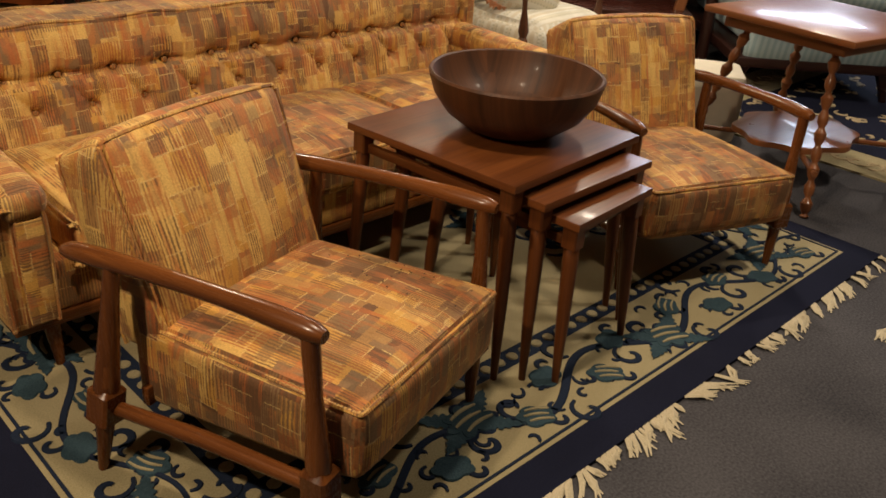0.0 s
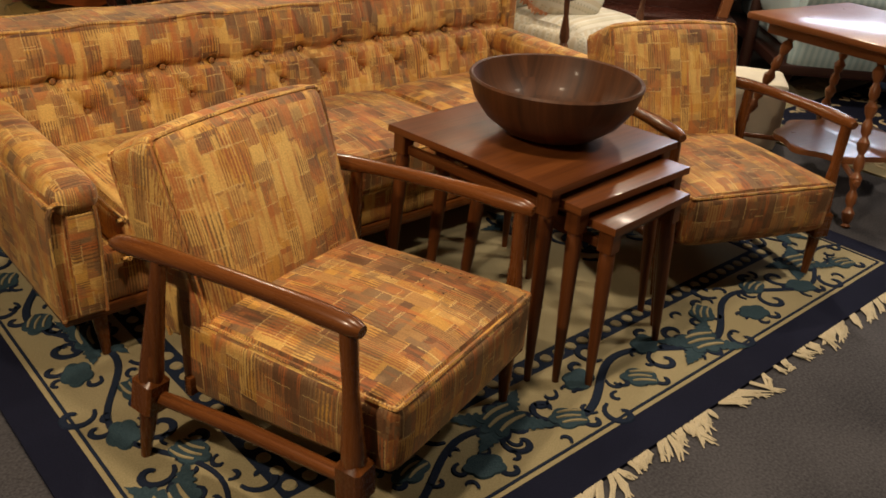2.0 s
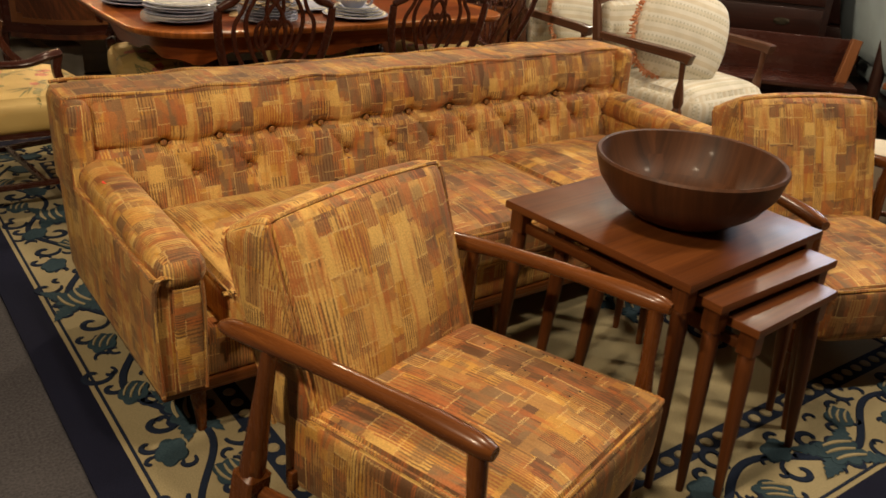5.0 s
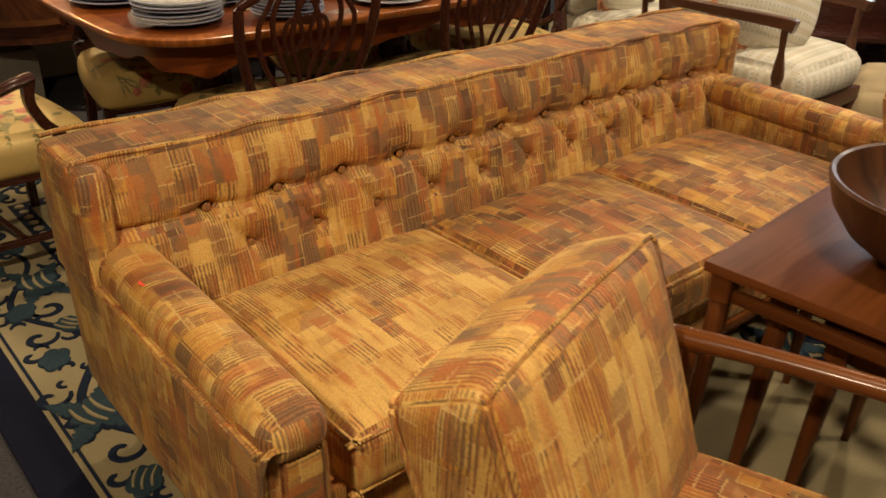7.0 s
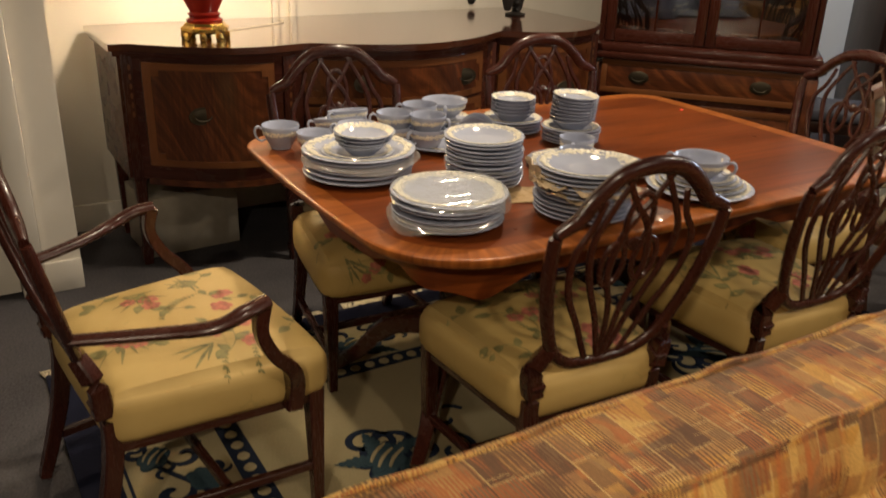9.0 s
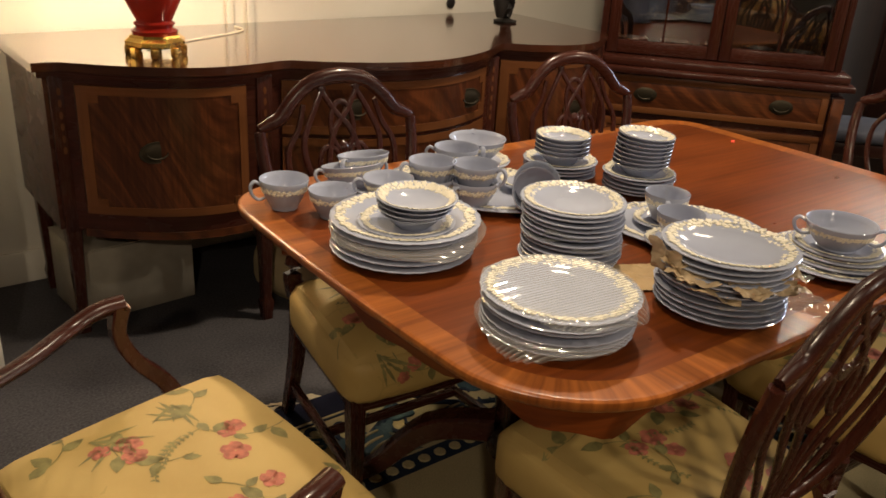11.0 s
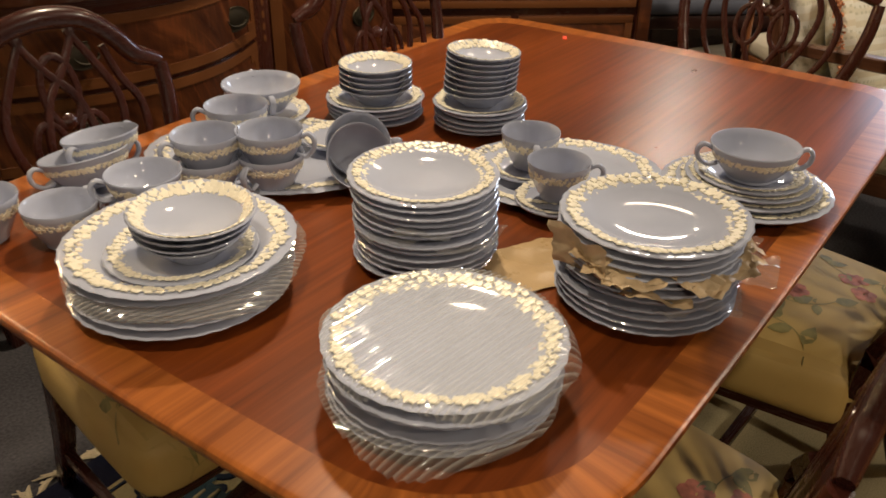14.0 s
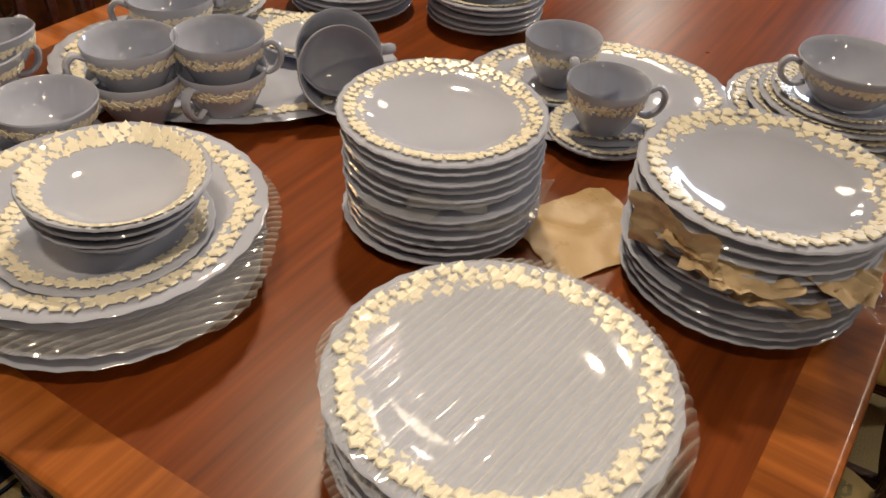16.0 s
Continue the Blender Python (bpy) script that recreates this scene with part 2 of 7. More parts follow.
    b.inputs["Sheen Roughness"].default_value = 0.35
    b.inputs["Sheen Tint"].default_value = (1.0, 0.72, 0.36, 1)
    h = mth(nt, "ADD", mth(nt, "MULTIPLY", nap, 0.4), mth(nt, "MULTIPLY", mth(nt, "ADD", mask2, h1), 0.3))
    bump(nt, b, h, 0.35, 0.002)
    return m


def floral():
    """Yellow glazed cotton printed with red blossoms and green sprays."""
    m, nt, b = start("floral_cotton", 0.6)
    tex, u, v = uvxy(nt)
    n = nd(nt, "ShaderNodeTexNoise", 1, None, Vector=tex, Scale=38.0, Detail=2.0)
    w = nd(nt, "ShaderNodeVectorMath", 0, {"operation": "MULTIPLY_ADD"}, i0=n, i1=(0.022, 0.022, 0), i2=tex)
    col = ramp(nt, nd(nt, "ShaderNodeTexNoise", 0, None, Vector=tex, Scale=5.0, Detail=3.0), [(0.3, (0.46, 0.315, 0.10)), (0.7, (0.56, 0.40, 0.145))])
    spray = nd(nt, "ShaderNodeTexVoronoi", 0, {"feature": "DISTANCE_TO_EDGE"}, Vector=w, Scale=9.0)
    faint = mth(nt, "MULTIPLY", mth(nt, "LESS_THAN", spray, 0.02), mth(nt, "GREATER_THAN", nd(nt, "ShaderNodeTexNoise", 0, None, Vector=tex, Scale=6.0), 0.60))
    col = mixc(nt, mth(nt, "MULTIPLY", faint, 0.4), col, (0.36, 0.28, 0.09))
    nt.links.new(col, b.inputs["Base Color"])
    bump(nt, b, nd(nt, "ShaderNodeTexNoise", 0, None, Vector=tex, Scale=500.0), 0.12, 0.001)
    return m


def stripes(name, colours, freq, rough=0.8, dots=None, across=False):
    m, nt, b = start(name, rough)
    tex, u, v = uvxy(nt)
    if across:
        u, v = v, u
    f = mth(nt, "FRACT", mth(nt, "MULTIPLY", u, freq))
    k = len(colours)
    col = ramp(nt, f, [(i / k, c) for i, c in enumerate(colours)], True)
    if dots:
        d = mth(nt, "MULTIPLY", mth(nt, "LESS_THAN", mth(nt, "FRACT", mth(nt, "MULTIPLY", v, freq * 5)), 0.45), mth(nt, "LESS_THAN", mth(nt, "FRACT", mth(nt, "MULTIPLY", u, freq * 4)), 0.4))
        d = mth(nt, "MULTIPLY", d, mth(nt, "LESS_THAN", f, 0.4))
        col = mixc(nt, mth(nt, "MULTIPLY", d, 0.7), col, dots)
    n = nd(nt, "ShaderNodeTexNoise", 0, None, Vector=tex, Scale=9.0, Detail=4.0)
    col = mixc(nt, 1.0, col, ramp(nt, n, [(0.3, (0.82, 0.82, 0.8)), (0.7, (1, 1, 1))]), "MULTIPLY")
    nt.links.new(col, b.inputs["Base Color"])
    bump(nt, b, nd(nt, "ShaderNodeTexNoise", 0, None, Vector=tex, Scale=320.0), 0.25, 0.0015)
    return m


def pile(name, lo, hi, scale=260.0, sheen=0.12):
    m, nt, b = start(name, 0.95)
    co = nt.nodes.new("ShaderNodeTexCoord").outputs["Object"]
    n1 = nd(nt, "ShaderNodeTexNoise", 0, None, Vector=co, Scale=scale, Detail=3.0)
    n2 = nd(nt, "ShaderNodeTexNoise", 0, None, Vector=co, Scale=2.2, Detail=5.0)
    col = ramp(nt, mth(nt, "ADD", mth(nt, "MULTIPLY", n1, 0.55), mth(nt, "MULTIPLY", n2, 0.45)), [(0.32, lo), (0.68, hi)])
    nt.links.new(col, b.inputs["Base Color"])
    b.inputs["Sheen Weight"].default_value = sheen
    b.inputs["Specular IOR Level"].default_value = 0.15
    bump(nt, b, n1, 0.5, 0.004)
    return m


def glassy(name, amount=0.12, rough=0.06, tint=(0.85, 0.87, 0.87), haze=0.0, crest_glint=0.0):
    m, nt, b = start(name, rough)
    tr = nd(nt, "ShaderNodeBsdfTransparent", 0, None, Color=(1, 1, 1, 1))
    gl = nd(nt, "ShaderNodeBsdfGlossy", 0, None, Color=(*tint, 1), Roughness=rough)
    out = nt.nodes["Material Output"]
    mix = nd(nt, "ShaderNodeMixShader", 0, None, i0=amount, i1=tr, i2=gl)
    if crest_glint:
        # a pale stripe painted on each crest stands in for the ceiling's reflection
        co = nd(nt, "ShaderNodeSeparateXYZ", 0, None, i0=nt.nodes.new("ShaderNodeTexCoord").outputs["Object"])
        crest = mth(nt, "POWER", mth(nt, "MULTIPLY_ADD", mth(nt, "SINE", mth(nt, "MULTIPLY", co, 2 * math.pi / 0.0082)), 0.5, 0.5), 2.0)
        haze = mth(nt, "MULTIPLY_ADD", crest, crest_glint, haze)
    if haze:
        mix = nd(nt, "ShaderNodeMixShader", 0, None, i0=haze, i1=mix, i2=nd(nt, "ShaderNodeBsdfDiffuse", 0, None, Color=(0.8, 0.8, 0.76, 1)))
    nt.links.new(mix, out.inputs[0])
    return m


from mathutils.bvhtree import BVHTree

VELVET = patchwork()
FLORAL = floral()
WALNUT = wood("walnut_frame", (0.066, 0.019, 0.005), (0.205, 0.066, 0.015), 0.27, coat=0.16)
NEST = wood("nest_mahogany", (0.060, 0.016, 0.0045), (0.180, 0.055, 0.013), 0.38, coat=0.05)
BOWLWOOD = wood("bowl_wood", (0.026, 0.010, 0.004), (0.125, 0.045, 0.016), 0.5, 60.0, 0.03, 16.0)
TABLE = wood("table_mahogany", (0.062, 0.013, 0.0028), (0.250, 0.060, 0.0115), 0.30, 80.0, 0.0)
BAND = wood("crossband_satinwood", (0.15, 0.038, 0.007), (0.44, 0.14, 0.029), 0.30, 70.0, 0.08, 36.0, cross=True)
MAHOG = wood("dark_mahogany", (0.024, 0.0065, 0.0045), (0.066, 0.018, 0.011), 0.27)
FLAME = flame_veneer("flame_mahogany", (0.040, 0.011, 0.005), (0.150, 0.044, 0.014))
INLAY = wood("inlay_band", (0.10, 0.034, 0.012), (0.185, 0.068, 0.022), 0.34)
OAK = wood("oak_table", (0.14, 0.045, 0.015), (0.26, 0.095, 0.032), 0.3)
MIDWOOD = wood("brown_walnut", (0.055, 0.022, 0.012), (0.15, 0.062, 0.032), 0.34)
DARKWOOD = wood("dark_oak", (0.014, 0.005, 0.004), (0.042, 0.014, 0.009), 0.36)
BRASS = plain("aged_brass", (0.055, 0.045, 0.030), 0.48, 0.85)
GILT = plain("gilt_brass", (0.75, 0.48, 0.13), 0.25, 1.0)
REDGLAZE = plain("red_glaze", (0.30, 0.018, 0.010), 0.08)
BLUEWARE = plain("blue_stoneware", (0.405, 0.437, 0.548), 0.06, 0.0, 0.05, 8.0, 0.015, 0.05)
CREAM = plain("cream_relief", (0.78, 0.735, 0.60), 0.3, 0.0, 0.08, 60.0, 0.1)
PAPER = plain("brown_paper", (0.56, 0.43, 0.27), 0.45, 0.0, 0.2, 25.0, 0.3)
FOAM = plain("glassine_sheet", (0.46, 0.32, 0.165), 0.28, 0.0, 0.15, 10.0, 0.2)
WRAP = glassy("plastic_wrap", 0.17, 0.05, haze=0.10)
RIDGED = glassy("corrugated_plastic", 0.18, 0.05, haze=0.05, crest_glint=0.20)
GLASS = glassy("window_glass", 0.10, 0.02)
CARPET = pile("grey_carpet", (0.030, 0.029, 0.034), (0.100, 0.095, 0.102), 130.0, 0.0)
NAVY = pile("navy_wool", (0.005, 0.006, 0.015), (0.012, 0.014, 0.034), 260.0, 0.0)
IVORY = pile("ivory_wool", (0.23, 0.19, 0.10), (0.39, 0.325, 0.185))
TEAL = pile("blue_wool", (0.017, 0.036, 0.050), (0.046, 0.078, 0.095), 260.0, 0.0)
INDIGO = pile("indigo_wool", (0.007, 0.011, 0.024), (0.018, 0.028, 0.055), 260.0, 0.0)
FRINGE = pile("cotton_fringe", (0.45, 0.38, 0.25), (0.66, 0.57, 0.40))
REDRUG = pile("red_wool", (0.20, 0.075, 0.045), (0.34, 0.18, 0.11), 60.0)
PAINT = plain("cream_wall_paint", (0.74, 0.70, 0.62), 0.6, 0.0, 0.04, 3.0, 0.06)
# dark colour for the ceiling and outer walls, to hold down bounced light
LOWBOUNCE = plain("dull_wall_paint", (0.16, 0.135, 0.11), 0.7, 0.0, 0.08, 2.0, 0.06)
STRIPECLOTH = stripes("cream_striped_cloth", ((0.68, 0.63, 0.50), (0.75, 0.72, 0.63), (0.67, 0.60, 0.46), (0.74, 0.70, 0.60)), 11.0, 0.85, (0.46, 0.44, 0.32))
BLUECLOTH = stripes("pale_blue_striped_cloth", ((0.34, 0.46, 0.50), (0.46, 0.57, 0.60)), 26.0)
PALEBLUE = plain("pale_blue_cloth", (0.44, 0.55, 0.60), 0.85, 0.0, 0.08, 6.0, 0.2)
RUFFLE = plain("apricot_ruffle", (0.62, 0.28, 0.14), 0.9, 0.0, 0.2, 40.0, 0.3)
WHITECLOTH = plain("white_cloth", (0.66, 0.60, 0.48), 0.85, 0.0, 0.08, 8.0, 0.2)
DULLCARD = plain("dull_card", (0.30, 0.27, 0.22), 0.8)
BEIGECLOTH = plain("beige_cloth", (0.40, 0.31, 0.18), 0.9, 0.0, 0.15, 8.0, 0.2)
PURPLE = plain("violet_cloth", (0.045, 0.042, 0.11), 0.8)
SLATE = plain("slate_cloth", (0.055, 0.06, 0.085), 0.75)
# black goods, and the painted shade inside the china cabinet
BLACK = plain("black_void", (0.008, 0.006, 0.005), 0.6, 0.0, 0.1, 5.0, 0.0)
PRINTRED = plain("printed_rose", (0.46, 0.15, 0.095), 0.6, 0.0, 0.35, 60.0, 0.0)
PRINTGREEN = plain("printed_olive", (0.235, 0.205, 0.075), 0.6, 0.0, 0.35, 40.0, 0.0)
TAGRED = plain("red_sticker", (0.80, 0.07, 0.03), 0.6, 0.0, 0.02, 5.0, 0.0)


# ---- mesh helpers ----
def unwrap(bm, grain=None):
    """Box-projected coordinates in metres, u along the piece's length."""
    lay = bm.loops.layers.uv.verify()
    lo = [min(v.co[i] for v in bm.verts) for i in range(3)]
    hi = [max(v.co[i] for v in bm.verts) for i in range(3)]
    ax = grain if grain is not None else max(range(3), key=lambda i: hi[i] - lo[i])
    for f in bm.faces:
        n = f.normal
        k = max(range(3), key=lambda i: abs(n[i]))
        rest = [i for i in range(3) if i != k]
        a, c = (ax, [i for i in rest if i != ax][0]) if ax in rest else rest
        for lp in f.loops:
            lp[lay].uv = (lp.vert.co[a] + 3.1 * k, lp.vert.co[c] + 1.7 * k)


def part(name, bm, material, parent=None, label="", smooth=True, grain=None, m=None):
    bmesh.ops.recalc_face_normals(bm, faces=bm.faces)
    bm.normal_update()
    unwrap(bm, grain)
    me = bpy.data.meshes.new(name)
    bm.to_mesh(me)
    bm.free()
    me.materials.append(material)
    if smooth:
        for p in me.polygons:
            p.use_smooth = True
        me.set_sharp_from_angle(angle=radians(38))
    ob = new(name, me)
    if parent is not None:
        ob.parent = parent
    if m is not None:
        ob.matrix_basis = m
    if label:
        ob["label"] = label
    return ob


def same(ob, parent, m, name=None):
    """Another piece on the same mesh."""
    o = new(name or ob.name.split(".")[0], ob.data)
    o.parent = parent
    o.matrix_basis = m
    return o


def thing(name, label, category, group="", m=None):
    e = new(name)
    e.empty_display_size = 0.1
    if m is not None:
        e.matrix_basis = m
    return tagged(e, label, category, group)


def rbox(size, r=0.01, centre=(0, 0, 0), cuts=3, crown=0.0, bm=None, taper=None, m=None, sag=None):
    """A box with rounded edges; crown swells its large faces; taper(p) moves points at the end."""
    own = bm or bmesh.new()
    part_bm = bmesh.new()
    bmesh.ops.create_cube(part_bm, size=2.0)
    bmesh.ops.subdivide_edges(part_bm, edges=part_bm.edges[:], cuts=cuts, use_grid_fill=True)
    h = Vector(size) / 2
    r = min(r, min(h) * 0.98)
    made = {}
    for v in part_bm.verts:
        q = v.co.copy()
        t = Vector([math.copysign(1 - (1 - abs(c)) ** 1.6, c) if abs(c) < 1 else c for c in q])
        p = Vector([t[i] * h[i] for i in range(3)])
        inner = Vector([max(-(h[i] - r), min(h[i] - r, p[i])) for i in range(3)])
        d = p - inner
        if d.length > 1e-9:
            p = inner + d.normalized() * min(r, d.length) if sum(abs(c) > 1e-9 for c in d) > 1 else p
        if crown:
            for i in range(3):
                j, k = (i + 1) % 3, (i + 2) % 3
                if abs(q[i]) > 0.99:
                    p[i] += math.copysign(crown, q[i]) * (1 - q[j] ** 2) * (1 - q[k] ** 2) * (min(h[j], h[k]) / max(h))
        if sag:
            p = sag(p, q)
        p += Vector(centre)
        if taper:
            p = Vector(taper(p))
        if m is not None:
            p = m @ p
        made[v] = own.verts.new(p)
    for f in part_bm.faces:
        own.faces.new([made[v] for v in f.verts])
    part_bm.free()
    return own


def bevbox(size, centre=(0, 0, 0), bev=0.003, bm=None, m=None):
    """A sharp joiner's box with small bevels."""
    own = bm or bmesh.new()
    t = bmesh.new()
    bmesh.ops.create_cube(t, size=1.0, matrix=Matrix.Translation(centre) @ Matrix.Diagonal((*size, 1)))
    if bev:
        bmesh.ops.bevel(t, geom=t.edges[:], offset=min(bev, min(size) * 0.3), segments=2, affect="EDGES", profile=0.5)
    if m is not None:
        bmesh.ops.transform(t, matrix=m, verts=t.verts)
    merge(own, t)
    return own


def merge(own, t):
    mp = {v: own.verts.new(v.co) for v in t.verts}
    for f in t.faces:
        own.faces.new([mp[v] for v in f.verts])
    t.free()


def spline(pts, n=6):
    """A smooth line through the points."""
    pts = [Vector(p) for p in pts]
    if len(pts) < 3:
        return pts
    out = []
    for i in range(len(pts) - 1):
        p0, p1, p2, p3 = pts[max(i - 1, 0)], pts[i], pts[i + 1], pts[min(i + 2, len(pts) - 1)]
        for k in range(n):
            t = k / n
            out.append(0.5 * ((2 * p1) + (p2 - p0) * t + (2 * p0 - 5 * p1 + 4 * p2 - p3) * t * t + (3 * p1 - p0 - 3 * p2 + p3) * t ** 3))
    out.append(pts[-1])
    return out


def tube(pts, radii, n=10, bm=None, up=(0, 0, 1), flat=1.0, square=False, closed=False):
    """A rod along the points; flat squeezes it along the up direction; square gives it four faces."""
    own = bm or bmesh.new()
    pts = [Vector(p) for p in pts]
    k = len(pts)
    if not isinstance(radii, (list, tuple)):
        radii = [radii] * k
    elif len(radii) != k:
        radii = [np.interp(i / (k - 1), np.linspace(0, 1, len(radii)), radii) for i in range(k)]
    if square:
        n = 8
    rings = []
    for i, p in enumerate(pts):
        a, c = (pts[i - 1], pts[(i + 1) % k]) if closed else (pts[max(i - 1, 0)], pts[min(i + 1, k - 1)])
        d = (c - a).normalized()
        upv = Vector(up)
        if abs(d.dot(upv)) > 0.95:
            upv = Vector((0, 1, 0)) if abs(d.y) < 0.9 else Vector((1, 0, 0))
        s = d.cross(upv).normalized()
        w = s.cross(d).normalized()
        ring = []
        for j in range(n):
            if square:
                x, y = [(-1, -0.8), (-0.8, -1), (0.8, -1), (1, -0.8), (1, 0.8), (0.8, 1), (-0.8, 1), (-1, 0.8)][j]
            else:
                x, y = math.cos(2 * math.pi * j / n), math.sin(2 * math.pi * j / n)
            ring.append(own.verts.new(p + s * x * radii[i] + w * y * radii[i] * flat))
        rings.append(ring)
    for a, c in zip(rings, rings[1:] + ([rings[0]] if closed else [])):
        for j in range(n):
            own.faces.new((a[j], a[(j + 1) % n], c[(j + 1) % n], c[j]))
    if not closed:
        own.faces.new(rings[0][::-1])
        own.faces.new(rings[-1])
    return own


def lathe(profile, n=32, bm=None, centre=(0, 0, 0), sx=1.0, sy=1.0, wave=0.0, waves=24, m=None):
    """A turned body from (radius, height) pairs; wave scallops its widest part."""
    own = bm or bmesh.new()
    big = max(r for r, _ in profile)
    rings = []
    for r, z in profile:
        if r < 1e-6:
            p = Vector(centre) + Vector((0, 0, z))
            rings.append([own.verts.new(m @ p if m else p)])
            continue
        ring = []
        for j in range(n):
            a = 2 * math.pi * j / n
            k = r * (1 + wave * (r / big) ** 6 * math.cos(waves * a))
            p = Vector(centre) + Vector((sx * k * math.cos(a), sy * k * math.sin(a), z))
            ring.append(own.verts.new(m @ p if m else p))
        rings.append(ring)
    for a, c in zip(rings, rings[1:]):
        if len(a) == 1 and len(c) == 1:
            continue
        for j in range(n):
            j2 = (j + 1) % n
            if len(a) == 1:
                own.faces.new((a[0], c[j2], c[j]))
            elif len(c) == 1:
                own.faces.new((a[j], a[j2], c[0]))
            else:
                own.faces.new((a[j], a[j2], c[j2], c[j]))
    return own


def prism(outline, z0, z1, bm=None, bev=0.0):
    own = bm or bmesh.new()
    t = bmesh.new()
    lo = [t.verts.new((x, y, z0)) for x, y in outline]
    hi = [t.verts.new((x, y, z1)) for x, y in outline]
    k = len(outline)
    t.faces.new(lo[::-1])
    top = t.faces.new(hi)
    for i in range(k):
        t.faces.new((lo[i], lo[(i + 1) % k], hi[(i + 1) % k], hi[i]))
    if bev:
        bmesh.ops.bevel(t, geom=list(top.edges), offset=bev, segments=2, affect="EDGES", profile=0.5)
    merge(own, t)
    return own


def turned(p0, p1, profile, n=12, bm=None):
    """A turned leg from p0 to p1; profile gives radius along it from 0 to 1."""
    p0, p1 = Vector(p0), Vector(p1)
    return tube([p0.lerp(p1, t) for t, _ in profile], [r for _, r in profile], n, bm)


# ---- the shell of the room ----
def slab(name, lo, hi, material, label, category):
    lo, hi = Vector(lo), Vector(hi)
    ob = part(name, bevbox(hi - lo, (lo + hi) / 2, 0.0), material, None, "", False)
    return tagged(ob, label, category, "", "structure")


slab("floor", (-3.2, -3.2, -0.1), (8.2, 6.2, 0.0), CARPET, "dark grey low-pile carpet over the whole shop floor", "floor")
slab("ceiling", (-3.2, -3.2, 2.7), (8.2, 6.2, 2.8), LOWBOUNCE, "plain unseen ceiling, coloured dark to cut bounced light", "ceiling")
slab("wall_north", (0.5, 5.36, 0.0), (8.2, 5.5, 2.7), PAINT, "cream painted wall behind the sideboard", "wall")
slab("wall_return", (0.36, 4.72, 0.0), (0.5, 5.5, 2.7), PAINT, "cream painted return of the wall beside the sideboard", "wall")
slab("wall_west", (-3.3, -3.2, 0.0), (-3.2, 5.5, 2.7), LOWBOUNCE, "plain wall, coloured dark to cut bounced light", "wall")
slab("wall_south", (-3.2, -3.3, 0.0), (8.2, -3.2, 2.7), LOWBOUNCE, "plain wall, coloured dark to cut bounced light", "wall")
slab("wall_east", (8.2, -3.2, 0.0), (8.3, 5.5, 2.7), LOWBOUNCE, "plain wall, coloured dark to cut bounced light", "wall")
slab("wall_door_side", (-3.2, 4.72, 0.0), (-0.62, 4.86, 2.7), PAINT, "cream painted wall beside the white door", "wall")
slab("wall_over_door", (-0.62, 4.72, 2.08), (0.36, 4.86, 2.7), PAINT, "cream painted wall over the white door", "wall")

door = thing("door_1", "closed white painted door in a plain frame", "door")
door["kind"] = "structure"
part("door_leaf", bevbox((0.80, 0.04, 2.02), (-0.13, 4.765, 1.02), 0.004), PAINT, door)
for dx in (-0.585, 0.315):
    part("door_frame", bevbox((0.085, 0.17, 2.08), (dx, 4.775, 1.04), 0.006), PAINT, door)
for dz in (0.35, 1.0, 1.62):
    part("door_panel", bevbox((0.52, 0.012, 0.42), (-0.13, 4.742, dz), 0.005), PAINT, door)

for bx0, bx1, by in ((0.5, 2.9, 5.352), (0.36, 0.5, 4.712)):
    b_ob = part("baseboard", bevbox((bx1 - bx0, 0.016, 0.13), ((bx0 + bx1) / 2, by, 0.065), 0.004), PAINT, None)
    tagged(b_ob, "cream painted baseboard along the wall", "baseboard", "", "structure")
for tx in (1.60, 1.69):
    t_ob = part("trim", bevbox((0.03, 0.02, 2.5), (tx, 5.35, 1.25), 0.004), PAINT, None)
    tagged(t_ob, "white painted upright batten on the wall", "trim", "", "structure")
h_ob = part("trim", lathe([(0.0, 0.0), (0.024, 0.0), (0.026, 0.004), (0.02, 0.007), (0.0, 0.007)], 20), BLACK, None, m=pose(2.74, 5.358, 1.0, 90))
tagged(h_ob, "dark round cable hole in the wall", "trim", "", "structure")


# ---- the large rug ----
RX0, RX1, RY0, RY1 = 0.262, 3.22, 0.085, 4.02
rug = thing("large_rug", "navy and ivory carved wool rug with blue scrolls and cotton fringe", "rug")


def frame_ring(x0, x1, y0, y1, w, z, lift=0.0):
    bm = bmesh.new()
    o = [(x0, y0), (x1, y0), (x1, y1), (x0, y1)]
    i = [(x0 + w, y0 + w), (x1 - w, y0 + w), (x1 - w, y1 - w), (x0 + w, y1 - w)]
    top_o = [bm.verts.new((x, y, z)) for x, y in o]
    top_i = [bm.verts.new((x, y, z)) for x, y in i]
    low_o = [bm.verts.new((x, y, lift)) for x, y in o]
    low_i = [bm.verts.new((x, y, lift)) for x, y in i]
    for k in range(4):
        n = (k + 1) % 4
        bm.faces.new((top_o[k], top_o[n], top_i[n], top_i[k]))
        bm.faces.new((low_o[k], low_o[n], top_o[n], top_o[k]))
        bm.faces.new((top_i[k], top_i[n], low_i[n], low_i[k]))
    return bm


RZ = 0.012
part("outer_border", frame_ring(RX0, RX1, RY0, RY1, 0.105, RZ), NAVY, rug, "plain navy outer border", False)
part("main_border", frame_ring(RX0 + 0.105, RX1 - 0.105, RY0 + 0.105, RY1 - 0.105, 0.295, RZ), IVORY, rug, "ivory scrolled border", False)
part("guard_stripe", frame_ring(RX0 + 0.40, RX1 - 0.40, RY0 + 0.40, RY1 - 0.40, 0.07, RZ), INDIGO, rug, "dark stripe of ivory dots", False)
